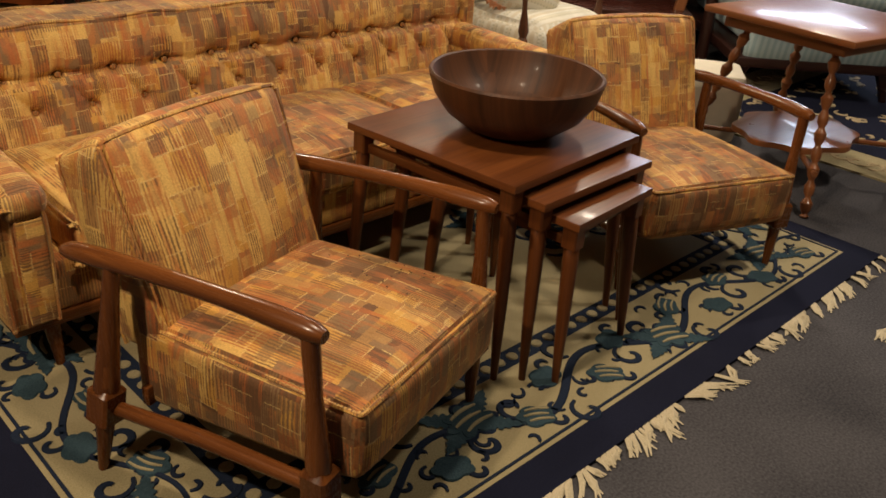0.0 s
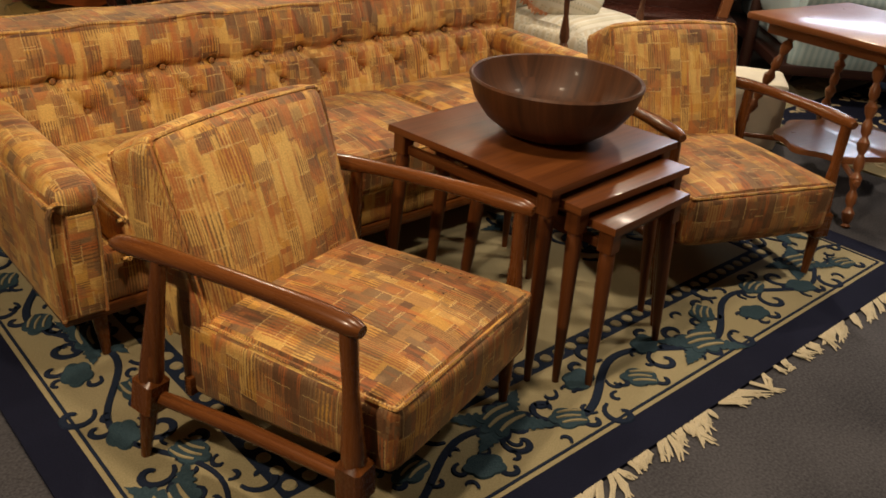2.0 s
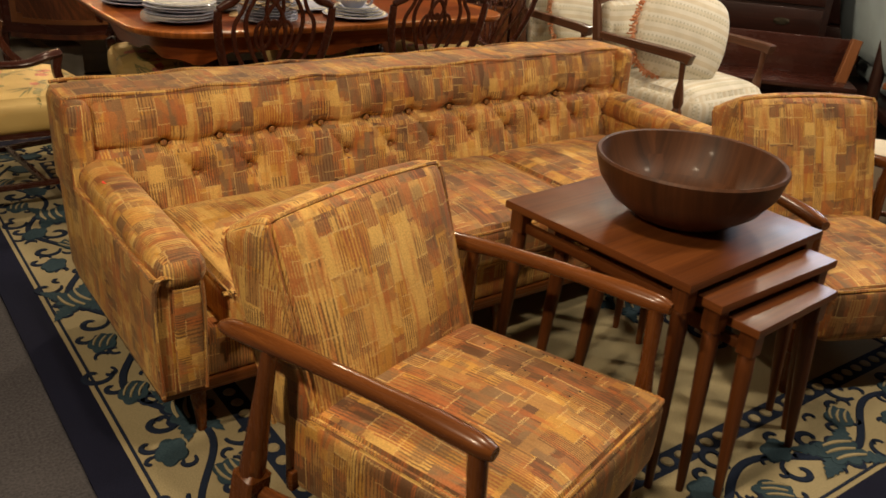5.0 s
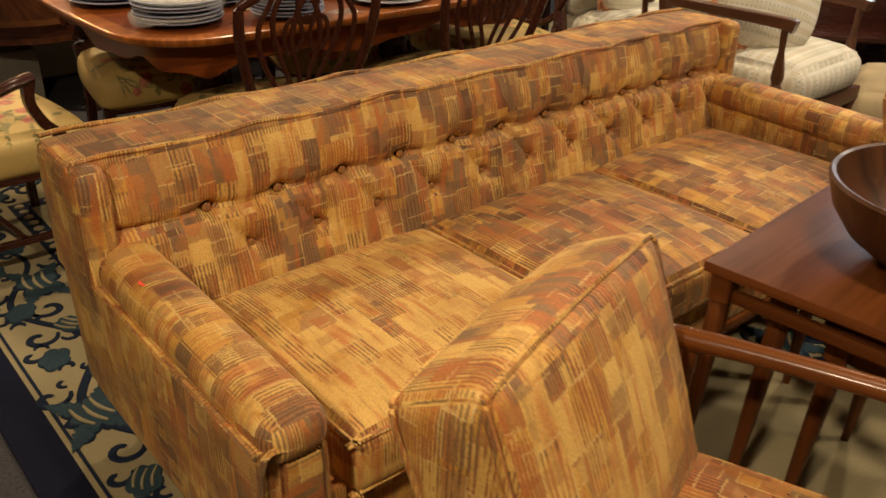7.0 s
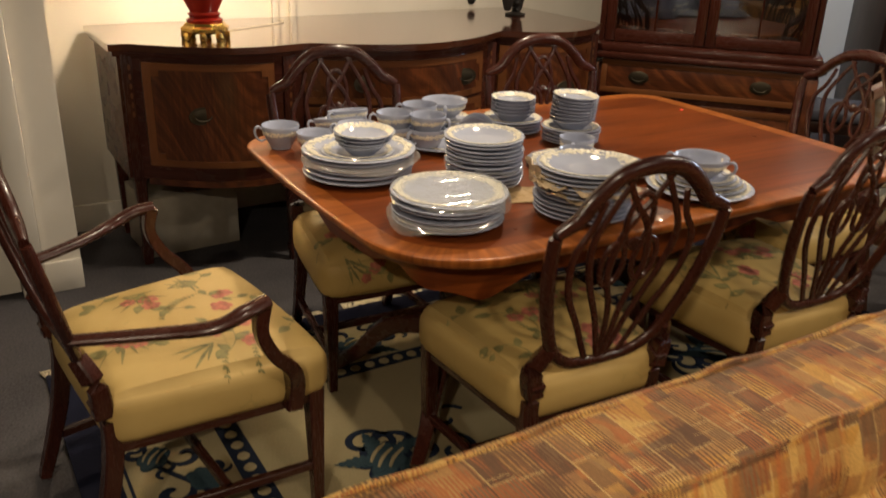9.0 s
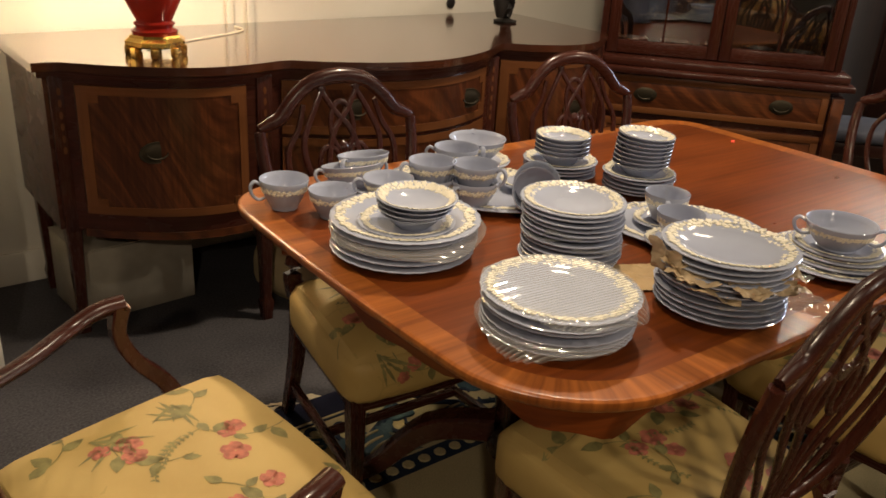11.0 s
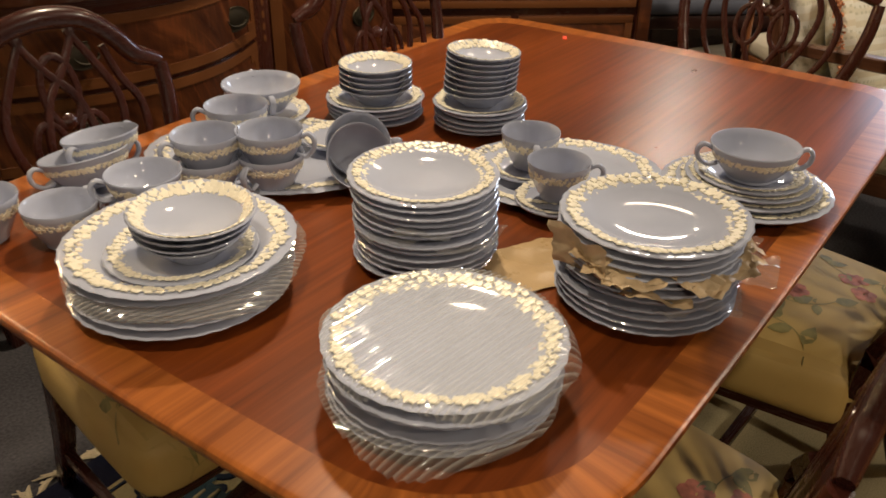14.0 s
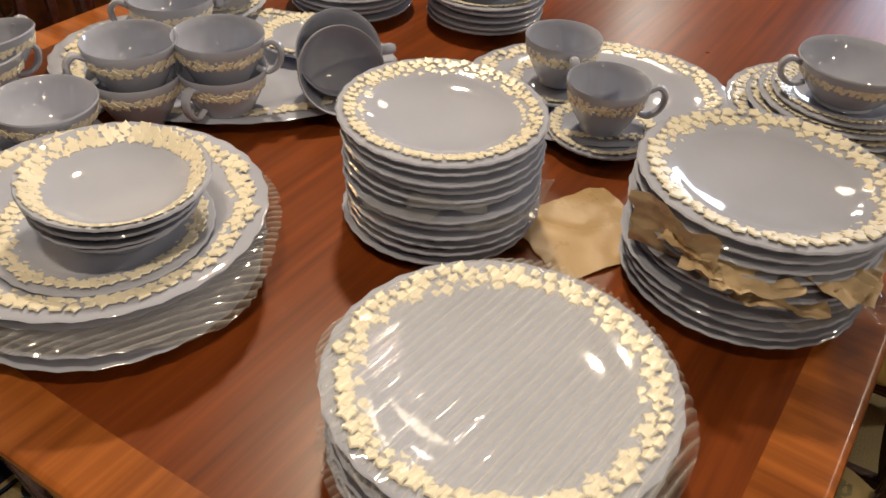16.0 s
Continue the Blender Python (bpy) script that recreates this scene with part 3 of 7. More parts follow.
part("field", bevbox((RX1 - RX0 - 0.94, RY1 - RY0 - 0.94, RZ), ((RX0 + RX1) / 2, (RY0 + RY1) / 2, RZ / 2), 0.0), IVORY, rug, "ivory field", False)
ring_bm = frame_ring(RX0 + 0.118, RX1 - 0.118, RY0 + 0.118, RY1 - 0.118, 0.008, RZ + 0.003, RZ)
part("pin_stripe", ring_bm, INDIGO, rug, "", False)


def ribbon(bm, pts, w, z=RZ, h=0.004):
    pts = [Vector((p[0], p[1], 0)) for p in pts]
    k = len(pts)
    prev = None
    for i, p in enumerate(pts):
        d = (pts[min(i + 1, k - 1)] - pts[max(i - 1, 0)]).normalized()
        s = Vector((-d.y, d.x, 0))
        ww = w * (0.45 + 0.55 * math.sin(math.pi * min(1, max(0, (i + 0.6) / k)))) / 2
        cur = [bm.verts.new((*(p + s * ww).xy, z)), bm.verts.new((*(p + s * ww * 0.7).xy, z + h)), bm.verts.new((*(p - s * ww * 0.7).xy, z + h)), bm.verts.new((*(p - s * ww).xy, z))]
        if prev:
            for a in range(3):
                bm.faces.new((prev[a], prev[a + 1], cur[a + 1], cur[a]))
        prev = cur


def spiral(cx, cy, r, turn, a0, hand=1, n=16):
    return [(cx + r * (1 - 0.8 * i / n) * math.cos(a0 + hand * turn * i / n), cy + r * (1 - 0.8 * i / n) * math.sin(a0 + hand * turn * i / n)) for i in range(n + 1)]


def blossom(bm, r, petals, z=RZ, h=0.005, jag=0.25, sx=1.0):
    k = petals * 6
    c = bm.verts.new((0, 0, z + h))
    rim, low = [], []
    for i in range(k):
        a = 2 * math.pi * i / k
        rr = r * (1 - jag + jag * abs(math.sin(petals * a / 2)))
        rim.append(bm.verts.new((sx * rr * 0.93 * math.cos(a), rr * 0.93 * math.sin(a), z + h)))
        low.append(bm.verts.new((sx * rr * math.cos(a), rr * math.sin(a), z)))
    for i in range(k):
        j = (i + 1) % k
        bm.faces.new((c, rim[i], rim[j]))
        bm.faces.new((rim[i], low[i], low[j], rim[j]))


def leaf_shape(bm, length, width, z=RZ, h=0.005, teeth=7):
    k = 22
    mid = [bm.verts.new((length * i / k, 0, z + h)) for i in range(k + 1)]
    for sgn in (1, -1):
        side = []
        for i in range(k + 1):
            t = i / k
            w = width * math.sin(math.pi * t ** 0.8) * (0.8 + 0.2 * math.cos(teeth * 2 * math.pi * t))
            side.append(bm.verts.new((length * t + 0.02 * sgn * 0, sgn * max(w, 0.0005), z + h * 0.6)))
        for i in range(k):
            bm.faces.new((mid[i], mid[i + 1], side[i + 1], side[i]) if sgn > 0 else (mid[i], side[i], side[i + 1], mid[i + 1]))


# dots of the guard stripe
dot_bm = lathe([(0.019, RZ), (0.016, RZ + 0.004), (0.0, RZ + 0.005)], 9)
dot = part("dot", dot_bm, IVORY, rug, "")
gx0, gx1, gy0, gy1 = RX0 + 0.435, RX1 - 0.435, RY0 + 0.435, RY1 - 0.435
line = []
nx, ny = 38, 52
line += [(gx0 + (gx1 - gx0) * i / nx, gy) for gy in (gy0, gy1) for i in range(nx + 1)]
line += [(gx, gy0 + (gy1 - gy0) * i / ny) for gx in (gx0, gx1) for i in range(1, ny)]
dot.matrix_basis = pose(line[0][0], line[0][1], 0)
for px, py in line[1:]:
    same(dot, rug, pose(px, py, 0))

# scrolling vines, in the border's own length and breadth
vine_bm, edge_bm = bmesh.new(), bmesh.new()
flowers, buds, leaves = [], [], []
rng = random.Random(4)


def side_run(p0, p1, inward):
    p0, p1 = Vector(p0), Vector(p1)
    d = (p1 - p0).normalized()
    L = (p1 - p0).length
    q = Vector(inward)
    put = lambda s, t: (p0.x + d.x * s + q.x * t, p0.y + d.y * s + q.y * t)
    k = int(L / 0.05)
    ribbon(vine_bm, [put(s, 0.15 + 0.065 * math.sin(2 * math.pi * s / 0.62)) for s in np.linspace(0, L, k * 2)], 0.026)
    s, n = 0.1, 0
    while s < L - 0.08:
        up = 1 if n % 2 else -1
        base = 0.15 + 0.065 * math.sin(2 * math.pi * s / 0.62)
        cy = base - up * (0.07 + 0.02 * rng.random())
        ribbon(vine_bm, [put(*p) for p in spiral(s, cy, 0.052, 5.6, up * math.pi / 2, up)], 0.022)
        ribbon(vine_bm, [put(*p) for p in spiral(s + 0.07, 0.15 + up * 0.095, 0.036, 5.0, -up * math.pi / 2, -up)], 0.018)
        ribbon(vine_bm, [put(*p) for p in spiral(s + 0.12, 0.15 - up * 0.03, 0.027, 4.5, 0.4 * n, up)], 0.016)
        for tw in range(3):
            ribbon(vine_bm, [put(*p) for p in spiral(s + 0.05 * tw, 0.035 + 0.23 * rng.random(), 0.02 + 0.012 * rng.random(), 3.6, 6.28 * rng.random(), up)], 0.014)
        ang = math.degrees(math.atan2(d.y, d.x))
        spot = put(s + 0.02, 0.15 + up * 0.05)
        if n % 5 == 0:
            flowers.append((*spot, ang + rng.uniform(-20, 20)))
            for la in (35, -40, 150, 205):
                leaves.append((*spot, ang + la + rng.uniform(-12, 12)))
        else:
            buds.append((*spot, ang + 25 * up + rng.uniform(-15, 15)))
        s += 0.155
        n += 1


B = 0.105
side_run((RX0 + B, RY0 + B), (RX1 - B, RY0 + B), (0, 1))
side_run((RX0 + B, RY1 - B), (RX1 - B, RY1 - B), (0, -1))
side_run((RX0 + B, RY0 + B + 0.295), (RX0 + B, RY1 - B - 0.295), (1, 0))
side_run((RX1 - B, RY0 + B + 0.295), (RX1 - B, RY1 - B - 0.295), (-1, 0))
# sprays in the field's corners
for cx, cy, sx, sy in ((0.85, 0.78, 1, 1), (2.6, 0.78, -1, 1), (0.85, 3.3, 1, -1), (2.6, 3.3, -1, -1), (1.95, 1.0, 1, 1), (1.75, 2.3, -1, 1)):
    for k in range(9):
        a = k * 0.75
        ribbon(vine_bm, [(cx + sx * (0.16 + 0.045 * k) * 0.8 + 0.05 * math.cos(a) + sx * (x), cy + sy * (0.12 + 0.05 * (k % 4)) + sy * y) for x, y in spiral(0, 0, 0.075, 5.2, a, 1 if k % 2 else -1)], 0.024)
    flowers.append((cx + sx * 0.2, cy + sy * 0.22, 40 * sx))
    for la in range(0, 360, 72):
        leaves.append((cx + sx * 0.2, cy + sy * 0.22, la + 20))
part("scrolling_vine", vine_bm, INDIGO, rug, "dark blue scrolling vines", False)["kind"] = "stuff"

fl = bmesh.new()
blossom(fl, 0.066, 7, RZ + 0.002, 0.005, 0.35, 1.25)
flower = part("flower", fl, TEAL, rug, "blue blossom")
ey = bmesh.new()
for k in range(3):
    ribbon(ey, [(-0.05 + 0.012 * abs(k - 1) + 0.1 * i / 8, (k - 1) * 0.03 + 0.008 * math.sin(i / 8 * math.pi)) for i in range(9)], 0.012, RZ + 0.007, 0.003)
eye = part("petal_line", ey, IVORY, None)
bd = bmesh.new()
blossom(bd, 0.045, 5, RZ + 0.001, 0.005, 0.2, 1.35)
bud = part("bud", bd, TEAL, rug, "blue pomegranate bud")
lf = bmesh.new()
leaf_shape(lf, 0.15, 0.034, RZ + 0.001)
leaf = part("leaf", lf, TEAL, rug, "blue leaf")
dk = bmesh.new()
blossom(dk, 0.078, 7, RZ + 0.0005, 0.003, 0.35, 1.22)
dark_rim = part("dark_outline", dk, INDIGO, flower, "dark outline")
eye.parent = flower
for ob, spots in ((flower, flowers), (bud, buds), (leaf, leaves)):
    for k, (px, py, ang) in enumerate(spots):
        mm = pose(px, py, 0.0, 0, 0, ang)
        if k == 0:
            ob.matrix_basis = mm
        else:
            o = same(ob, rug, mm)
            if ob is flower:
                same(eye, o, Matrix())
                same(dark_rim, o, Matrix())
for k, (px, py, ang) in enumerate(buds):
    if k % 2 == 0:
        same(eye, rug, pose(px, py, -0.001, 0, 0, ang) @ Matrix.Diagonal((0.7, 0.7, 1, 1)))

# key fret on the field near the dining chairs
def fret(x, y, s, rz):
    c, sn = math.cos(rz), math.sin(rz)
    pts = [(0, 0), (0, 4), (4, 4), (4, 1), (1.4, 1), (1.4, 2.7), (2.7, 2.7)]
    key_bm = bmesh.new()
    for (ax, ay), (bx, by) in zip(pts, pts[1:]):
        ln = math.hypot(bx - ax, by - ay) * s
        mx, my = (ax + bx) / 2 * s, (ay + by) / 2 * s
        m = Matrix.Translation((x + c * mx - sn * my, y + sn * mx + c * my, RZ + 0.002)) @ Matrix.Rotation(rz + math.atan2(by - ay, bx - ax), 4, "Z")
        bevbox((ln + 0.013, 0.013, 0.004), (0, 0, 0), 0.0, key_bm, m)
    part("key_fret", key_bm, INDIGO, rug, "", False)


for k in range(5):
    fret(2.10 + 0.13 * k, 2.36 + 0.02 * (k % 2), 0.026, 0)
    fret(0.98, 1.9 + 0.13 * k, 0.026, math.pi / 2)


def fringe_run(x0, x1, y, out, step, parent, z=0.004):
    bm = bmesh.new()
    r = random.Random(11)
    x, sway = x0, 0.01
    while x < x1:
        if r.random() < 0.16:
            x += step * r.uniform(0.8, 3.2)
            sway = r.uniform(-0.06, 0.06)
        ln = r.uniform(0.030, 0.062) * (1.5 if r.random() < 0.15 else 1)
        lean = sway + r.uniform(-0.03, 0.03)
        for _ in range(4):
            a = (x + r.uniform(-0.006, 0.006), y, z + 0.004)
            mid_p = (x + lean * 0.5 + r.uniform(-0.012, 0.012), y + out * ln * 0.55, z + r.uniform(0.001, 0.010))
            e = (x + lean + r.uniform(-0.024, 0.024), y + out * ln * r.uniform(0.85, 1.1), z)
            tube([a, mid_p, e], [0.006, 0.0055, 0.002], 4, bm, flat=0.6)
        x += step * r.uniform(0.7, 1.3)
    ob = part("fringe", bm, FRINGE, parent, "cream knotted cotton fringe")
    ob["kind"] = "stuff"


fringe_run(RX0, RX1, RY0, -1, 0.017, rug)
fringe_run(RX0, RX1, RY1, 1, 0.022, rug)

# two further rugs, seen in part
small = thing("small_rug", "red and beige wool rug with a cream fringe, on the carpet", "rug")
part("field", bevbox((1.1, 0.95, 0.010), (3.23, -0.62, 0.005), 0.0), REDRUG, small, "", False)
part("border", frame_ring(2.68, 3.78, -1.095, -0.145, 0.07, 0.014, 0.0), BEIGECLOTH, small, "beige border", False)
sf = bmesh.new()
r2 = random.Random(3)
for k in range(60):
    y = -1.09 + 0.945 * k / 59
    for q in range(3):
        tube([(2.68, y, 0.006), (2.63, y + r2.uniform(-0.02, 0.02), 0.012), (2.575 + r2.uniform(0, 0.03), y + r2.uniform(-0.03, 0.03), 0.004)], [0.005, 0.006, 0.002], 4, sf, flat=0.6)
part("fringe", sf, FRINGE, small)["kind"] = "stuff"
back_rug = thing("patterned_rug", "cream and black patterned rug under the turned-leg table", "rug")
part("border", frame_ring(4.05, 6.4, -0.5, 1.75, 0.30, 0.010), IVORY, back_rug, "cream border", False)
part("field", bevbox((1.75, 1.65, 0.010), (5.225, 0.625, 0.005), 0.0), NAVY, back_rug, "dark field", False)
pb = bmesh.new()
for k in range(60):
    px, py = (4.2, -0.4 + 2.1 * k / 30) if k < 30 else (4.2 + 2.0 * (k - 30) / 30, 1.6)
    ribbon(pb, [(px + x, py + y) for x, y in spiral(0, 0, 0.07, 5.2, k * 1.7, 1 if k % 2 else -1)], 0.026, 0.010)
for k in range(130):
    px, py = 4.4 + 1.6 * rng.random(), -0.1 + 1.5 * rng.random()
    ribbon(pb, [(px + x, py + y) for x, y in spiral(0, 0, 0.025 + 0.04 * rng.random(), 4.0, k, 1)], 0.022, 0.010)
part("scroll", pb, BEIGECLOTH, back_rug, "", False)["kind"] = "stuff"


# ---- the long sofa ----
def toned(ob, k):
    """Tone of this piece of cloth: lighter above 1, darker below 1. The first seat cushion is faded."""
    ob.color = (k, k, k, 1)
    return ob


sofa = thing("long_sofa", "long tufted three-seat sofa in gold and brown patchwork velvet", "sofa")
SX0, SX1 = 0.45, 2.735
part("base", rbox((SX1 - SX0 - 0.04, 0.80, 0.15), 0.015, ((SX0 + SX1) / 2, 1.66, 0.255), 6), VELVET, sofa)
part("plinth_rail", bevbox((SX1 - SX0 - 0.03, 0.82, 0.035), ((SX0 + SX1) / 2, 1.665, 0.163), 0.004), WALNUT, sofa, "brown wooden base rail")


def tufted_back():
    """The inner back: a slope with two staggered rows of pulled-in buttons and folds between them."""
    bm = bmesh.new()
    x0, x1, z0, z1 = SX0 + 0.06, SX1 - 0.06, 0.40, 0.765
    pitch = 0.179
    up_b = [(0.723 + pitch * i, 0.612) for i in range(12)]
    lo_b = [(0.812 + pitch * i, 0.507) for i in range(12)]
    buttons = [b_ for b_ in up_b + lo_b if x0 + 0.05 < b_[0] < x1 - 0.05]
    nx_, nz = 190, 34
    grid = []
    for j in range(nz + 1):
        row = []
        for i in range(nx_ + 1):
            x, z = x0 + (x1 - x0) * i / nx_, z0 + (z1 - z0) * j / nz
            y = 1.845 + (z - 0.40) * 0.22
            puff = 0.014 * math.sin(math.pi * min(1, max(0, (z - 0.606) / 0.159))) if z > 0.606 else 0.010
            for bx, bz in buttons:
                d = math.hypot((x - bx) * 1.0, z - bz)
                if d < 0.12:
                    y += 0.022 * math.exp(-(d / 0.016) ** 2) + 0.010 * math.exp(-(d / 0.045) ** 2)
            fold = 0.017 * math.exp(-((z - 0.612 + 0.010 * math.sin((x - 0.723) / pitch * math.pi) ** 2) / 0.013) ** 2)
            for (ax, az), (bx, bz) in zip(up_b, lo_b):
                t = max(0, min(1, (az - z) / (az - bz)))
                if bz <= z <= az:
                    fold += 0.012 * math.exp(-((x - (ax + (bx - ax) * t)) / 0.010) ** 2)
            edge = min(x - x0, x1 - x) / 0.05
            y += fold - puff + (0.02 * (1 - min(1, edge)) ** 2)
            row.append(bm.verts.new((x, y, z)))
        grid.append(row)
    for a, c in zip(grid, grid[1:]):
        for i in range(nx_):
            bm.faces.new((a[i], a[i + 1], c[i + 1], c[i]))
    return bm, buttons


bk, BUTTONS = tufted_back()
toned(part("tufted_back", bk, VELVET, sofa, "button-tufted velvet back", grain=0), 0.96)
part("back_shell", rbox((SX1 - SX0, 0.17, 0.60), 0.03, ((SX0 + SX1) / 2, 2.035, 0.47), 6, taper=lambda p: (p.x, p.y + (p.z - 0.47) * 0.12, p.z + (0.006 * math.sin(p.x * 9) if p.z > 0.7 else 0))), VELVET, sofa, grain=0)
for ex in (SX0 + 0.03, SX1 - 0.03):
    part("back_wing", rbox((0.075, 0.24, 0.30), 0.028, (ex, 1.995, 0.618), 5), VELVET, sofa, grain=0)
btn_bm = lathe([(0.0, -0.004), (0.008, -0.004), (0.011, 0.001), (0.008, 0.006), (0.0, 0.008)], 10)
btn = None
for bx, bz in BUTTONS:
    mm = pose(bx, 1.866 + (bz - 0.40) * 0.22, bz, 90)
    if btn is None:
        btn = part("button", btn_bm, VELVET, sofa, "covered button", m=mm)
    else:
        same(btn, sofa, mm)
# piping along the back's front and rear top edges
pip = bmesh.new()
for yy, zz in ((1.928, 0.768), (2.125, 0.772)):
    tube([(SX0 + 0.012 + (SX1 - SX0 - 0.024) * i / 60, yy + 0.003 * math.sin(i * 1.3), zz + 0.004 * math.sin(i * 0.7)) for i in range(61)], 0.006, 6, pip)
for ex in (SX0 + 0.002, SX1 - 0.002):
    tube(spline([(ex, 1.928, 0.768), (ex, 1.90, 0.66), (ex, 1.88, 0.50)]), 0.006, 6, pip)
toned(part("piping", pip, VELVET, sofa, "velvet piping", grain=0), 1.05)
toned(part("top_roll", rbox((SX1 - SX0 - 0.01, 0.21, 0.05), 0.022, ((SX0 + SX1) / 2, 2.025, 0.748), 7, 0.012), VELVET, sofa, grain=0), 0.70)

CW = 0.647
for k in range(3):
    cx = 0.638 + CW * (k + 0.5)
    toned(part("seat_cushion", rbox((CW - 0.008, 0.60, 0.125), 0.024, (cx, 1.535, 0.368), 11, 0.042), VELVET, sofa, "loose velvet seat cushion, faded yellow" if k == 0 else "loose velvet seat cushion", grain=0), (1.50, 0.84, 0.78)[k])
    cp = bmesh.new()
    hw = CW / 2 - 0.0095
    for zz in (0.4245, 0.3115):
        loop = [(cx - hw, 1.82, zz), (cx - hw, 1.275, zz), (cx - hw + 0.006, 1.248, zz), (cx - hw + 0.03, 1.2405, zz), (cx + hw - 0.03, 1.2405, zz), (cx + hw - 0.006, 1.248, zz), (cx + hw, 1.275, zz), (cx + hw, 1.82, zz)]
        tube(spline(loop, 4), 0.0055, 6, cp)
    toned(part("cushion_piping", cp, VELVET, sofa, grain=0), 1.08)

for side, ax in ((-1, SX0 + 0.06), (1, SX1 - 0.06)):
    arm = part("arm", rbox((0.122, 0.80, 0.34), 0.014, (ax, 1.62, 0.35), 6, taper=lambda p: (p.x, p.y, p.z)), VELVET, sofa, "padded velvet arm", grain=1)
    part("arm_pad", rbox((0.128, 0.81, 0.10), 0.046, (ax - 0.016 * side, 1.605, 0.532), 10, 0.012, taper=lambda p: (p.x, p.y, p.z + (p.y - 1.2) * 0.03 - 0.012)), VELVET, arm, grain=1)
    fr = bmesh.new()
    tube(spline([(ax - 0.055, 1.212, 0.19), (ax - 0.057, 1.21, 0.49), (ax, 1.205, 0.515), (ax + 0.057, 1.21, 0.49), (ax + 0.055, 1.212, 0.19)], 5), 0.006, 6, fr)
    tube([(ax + side * 0.059, 1.22 + 0.80 * i / 12, 0.517 + 0.003 * math.sin(i)) for i in range(13)], 0.0065, 6, fr)
    toned(part("arm_piping", fr, VELVET, arm, grain=1), 1.0)
    part("front_panel", rbox((0.07, 0.018, 0.29), 0.008, (ax + 0.02, 1.214, 0.34), 4, 0.004), VELVET, arm, grain=2)
leg_prof = [(0, 0.024), (0.15, 0.024), (1, 0.012)]
for lx in (SX0 + 0.12, (SX0 + SX1) / 2, SX1 - 0.12):
    for ly, dy in ((1.30, -0.02), (2.02, 0.03)):
        part("leg", turned((lx, ly, 0.15), (lx, ly + dy, 0.012), leg_prof), WALNUT, sofa, "tapered wooden leg")
tagged(part("price_sticker", lathe([(0.0, 0.0), (0.016, 0.0), (0.016, 0.0015), (0.0, 0.0015)], 14), TAGRED, None, m=pose(0.502, 1.722, 0.583)), "small red round price sticker on the sofa arm", "sticker")


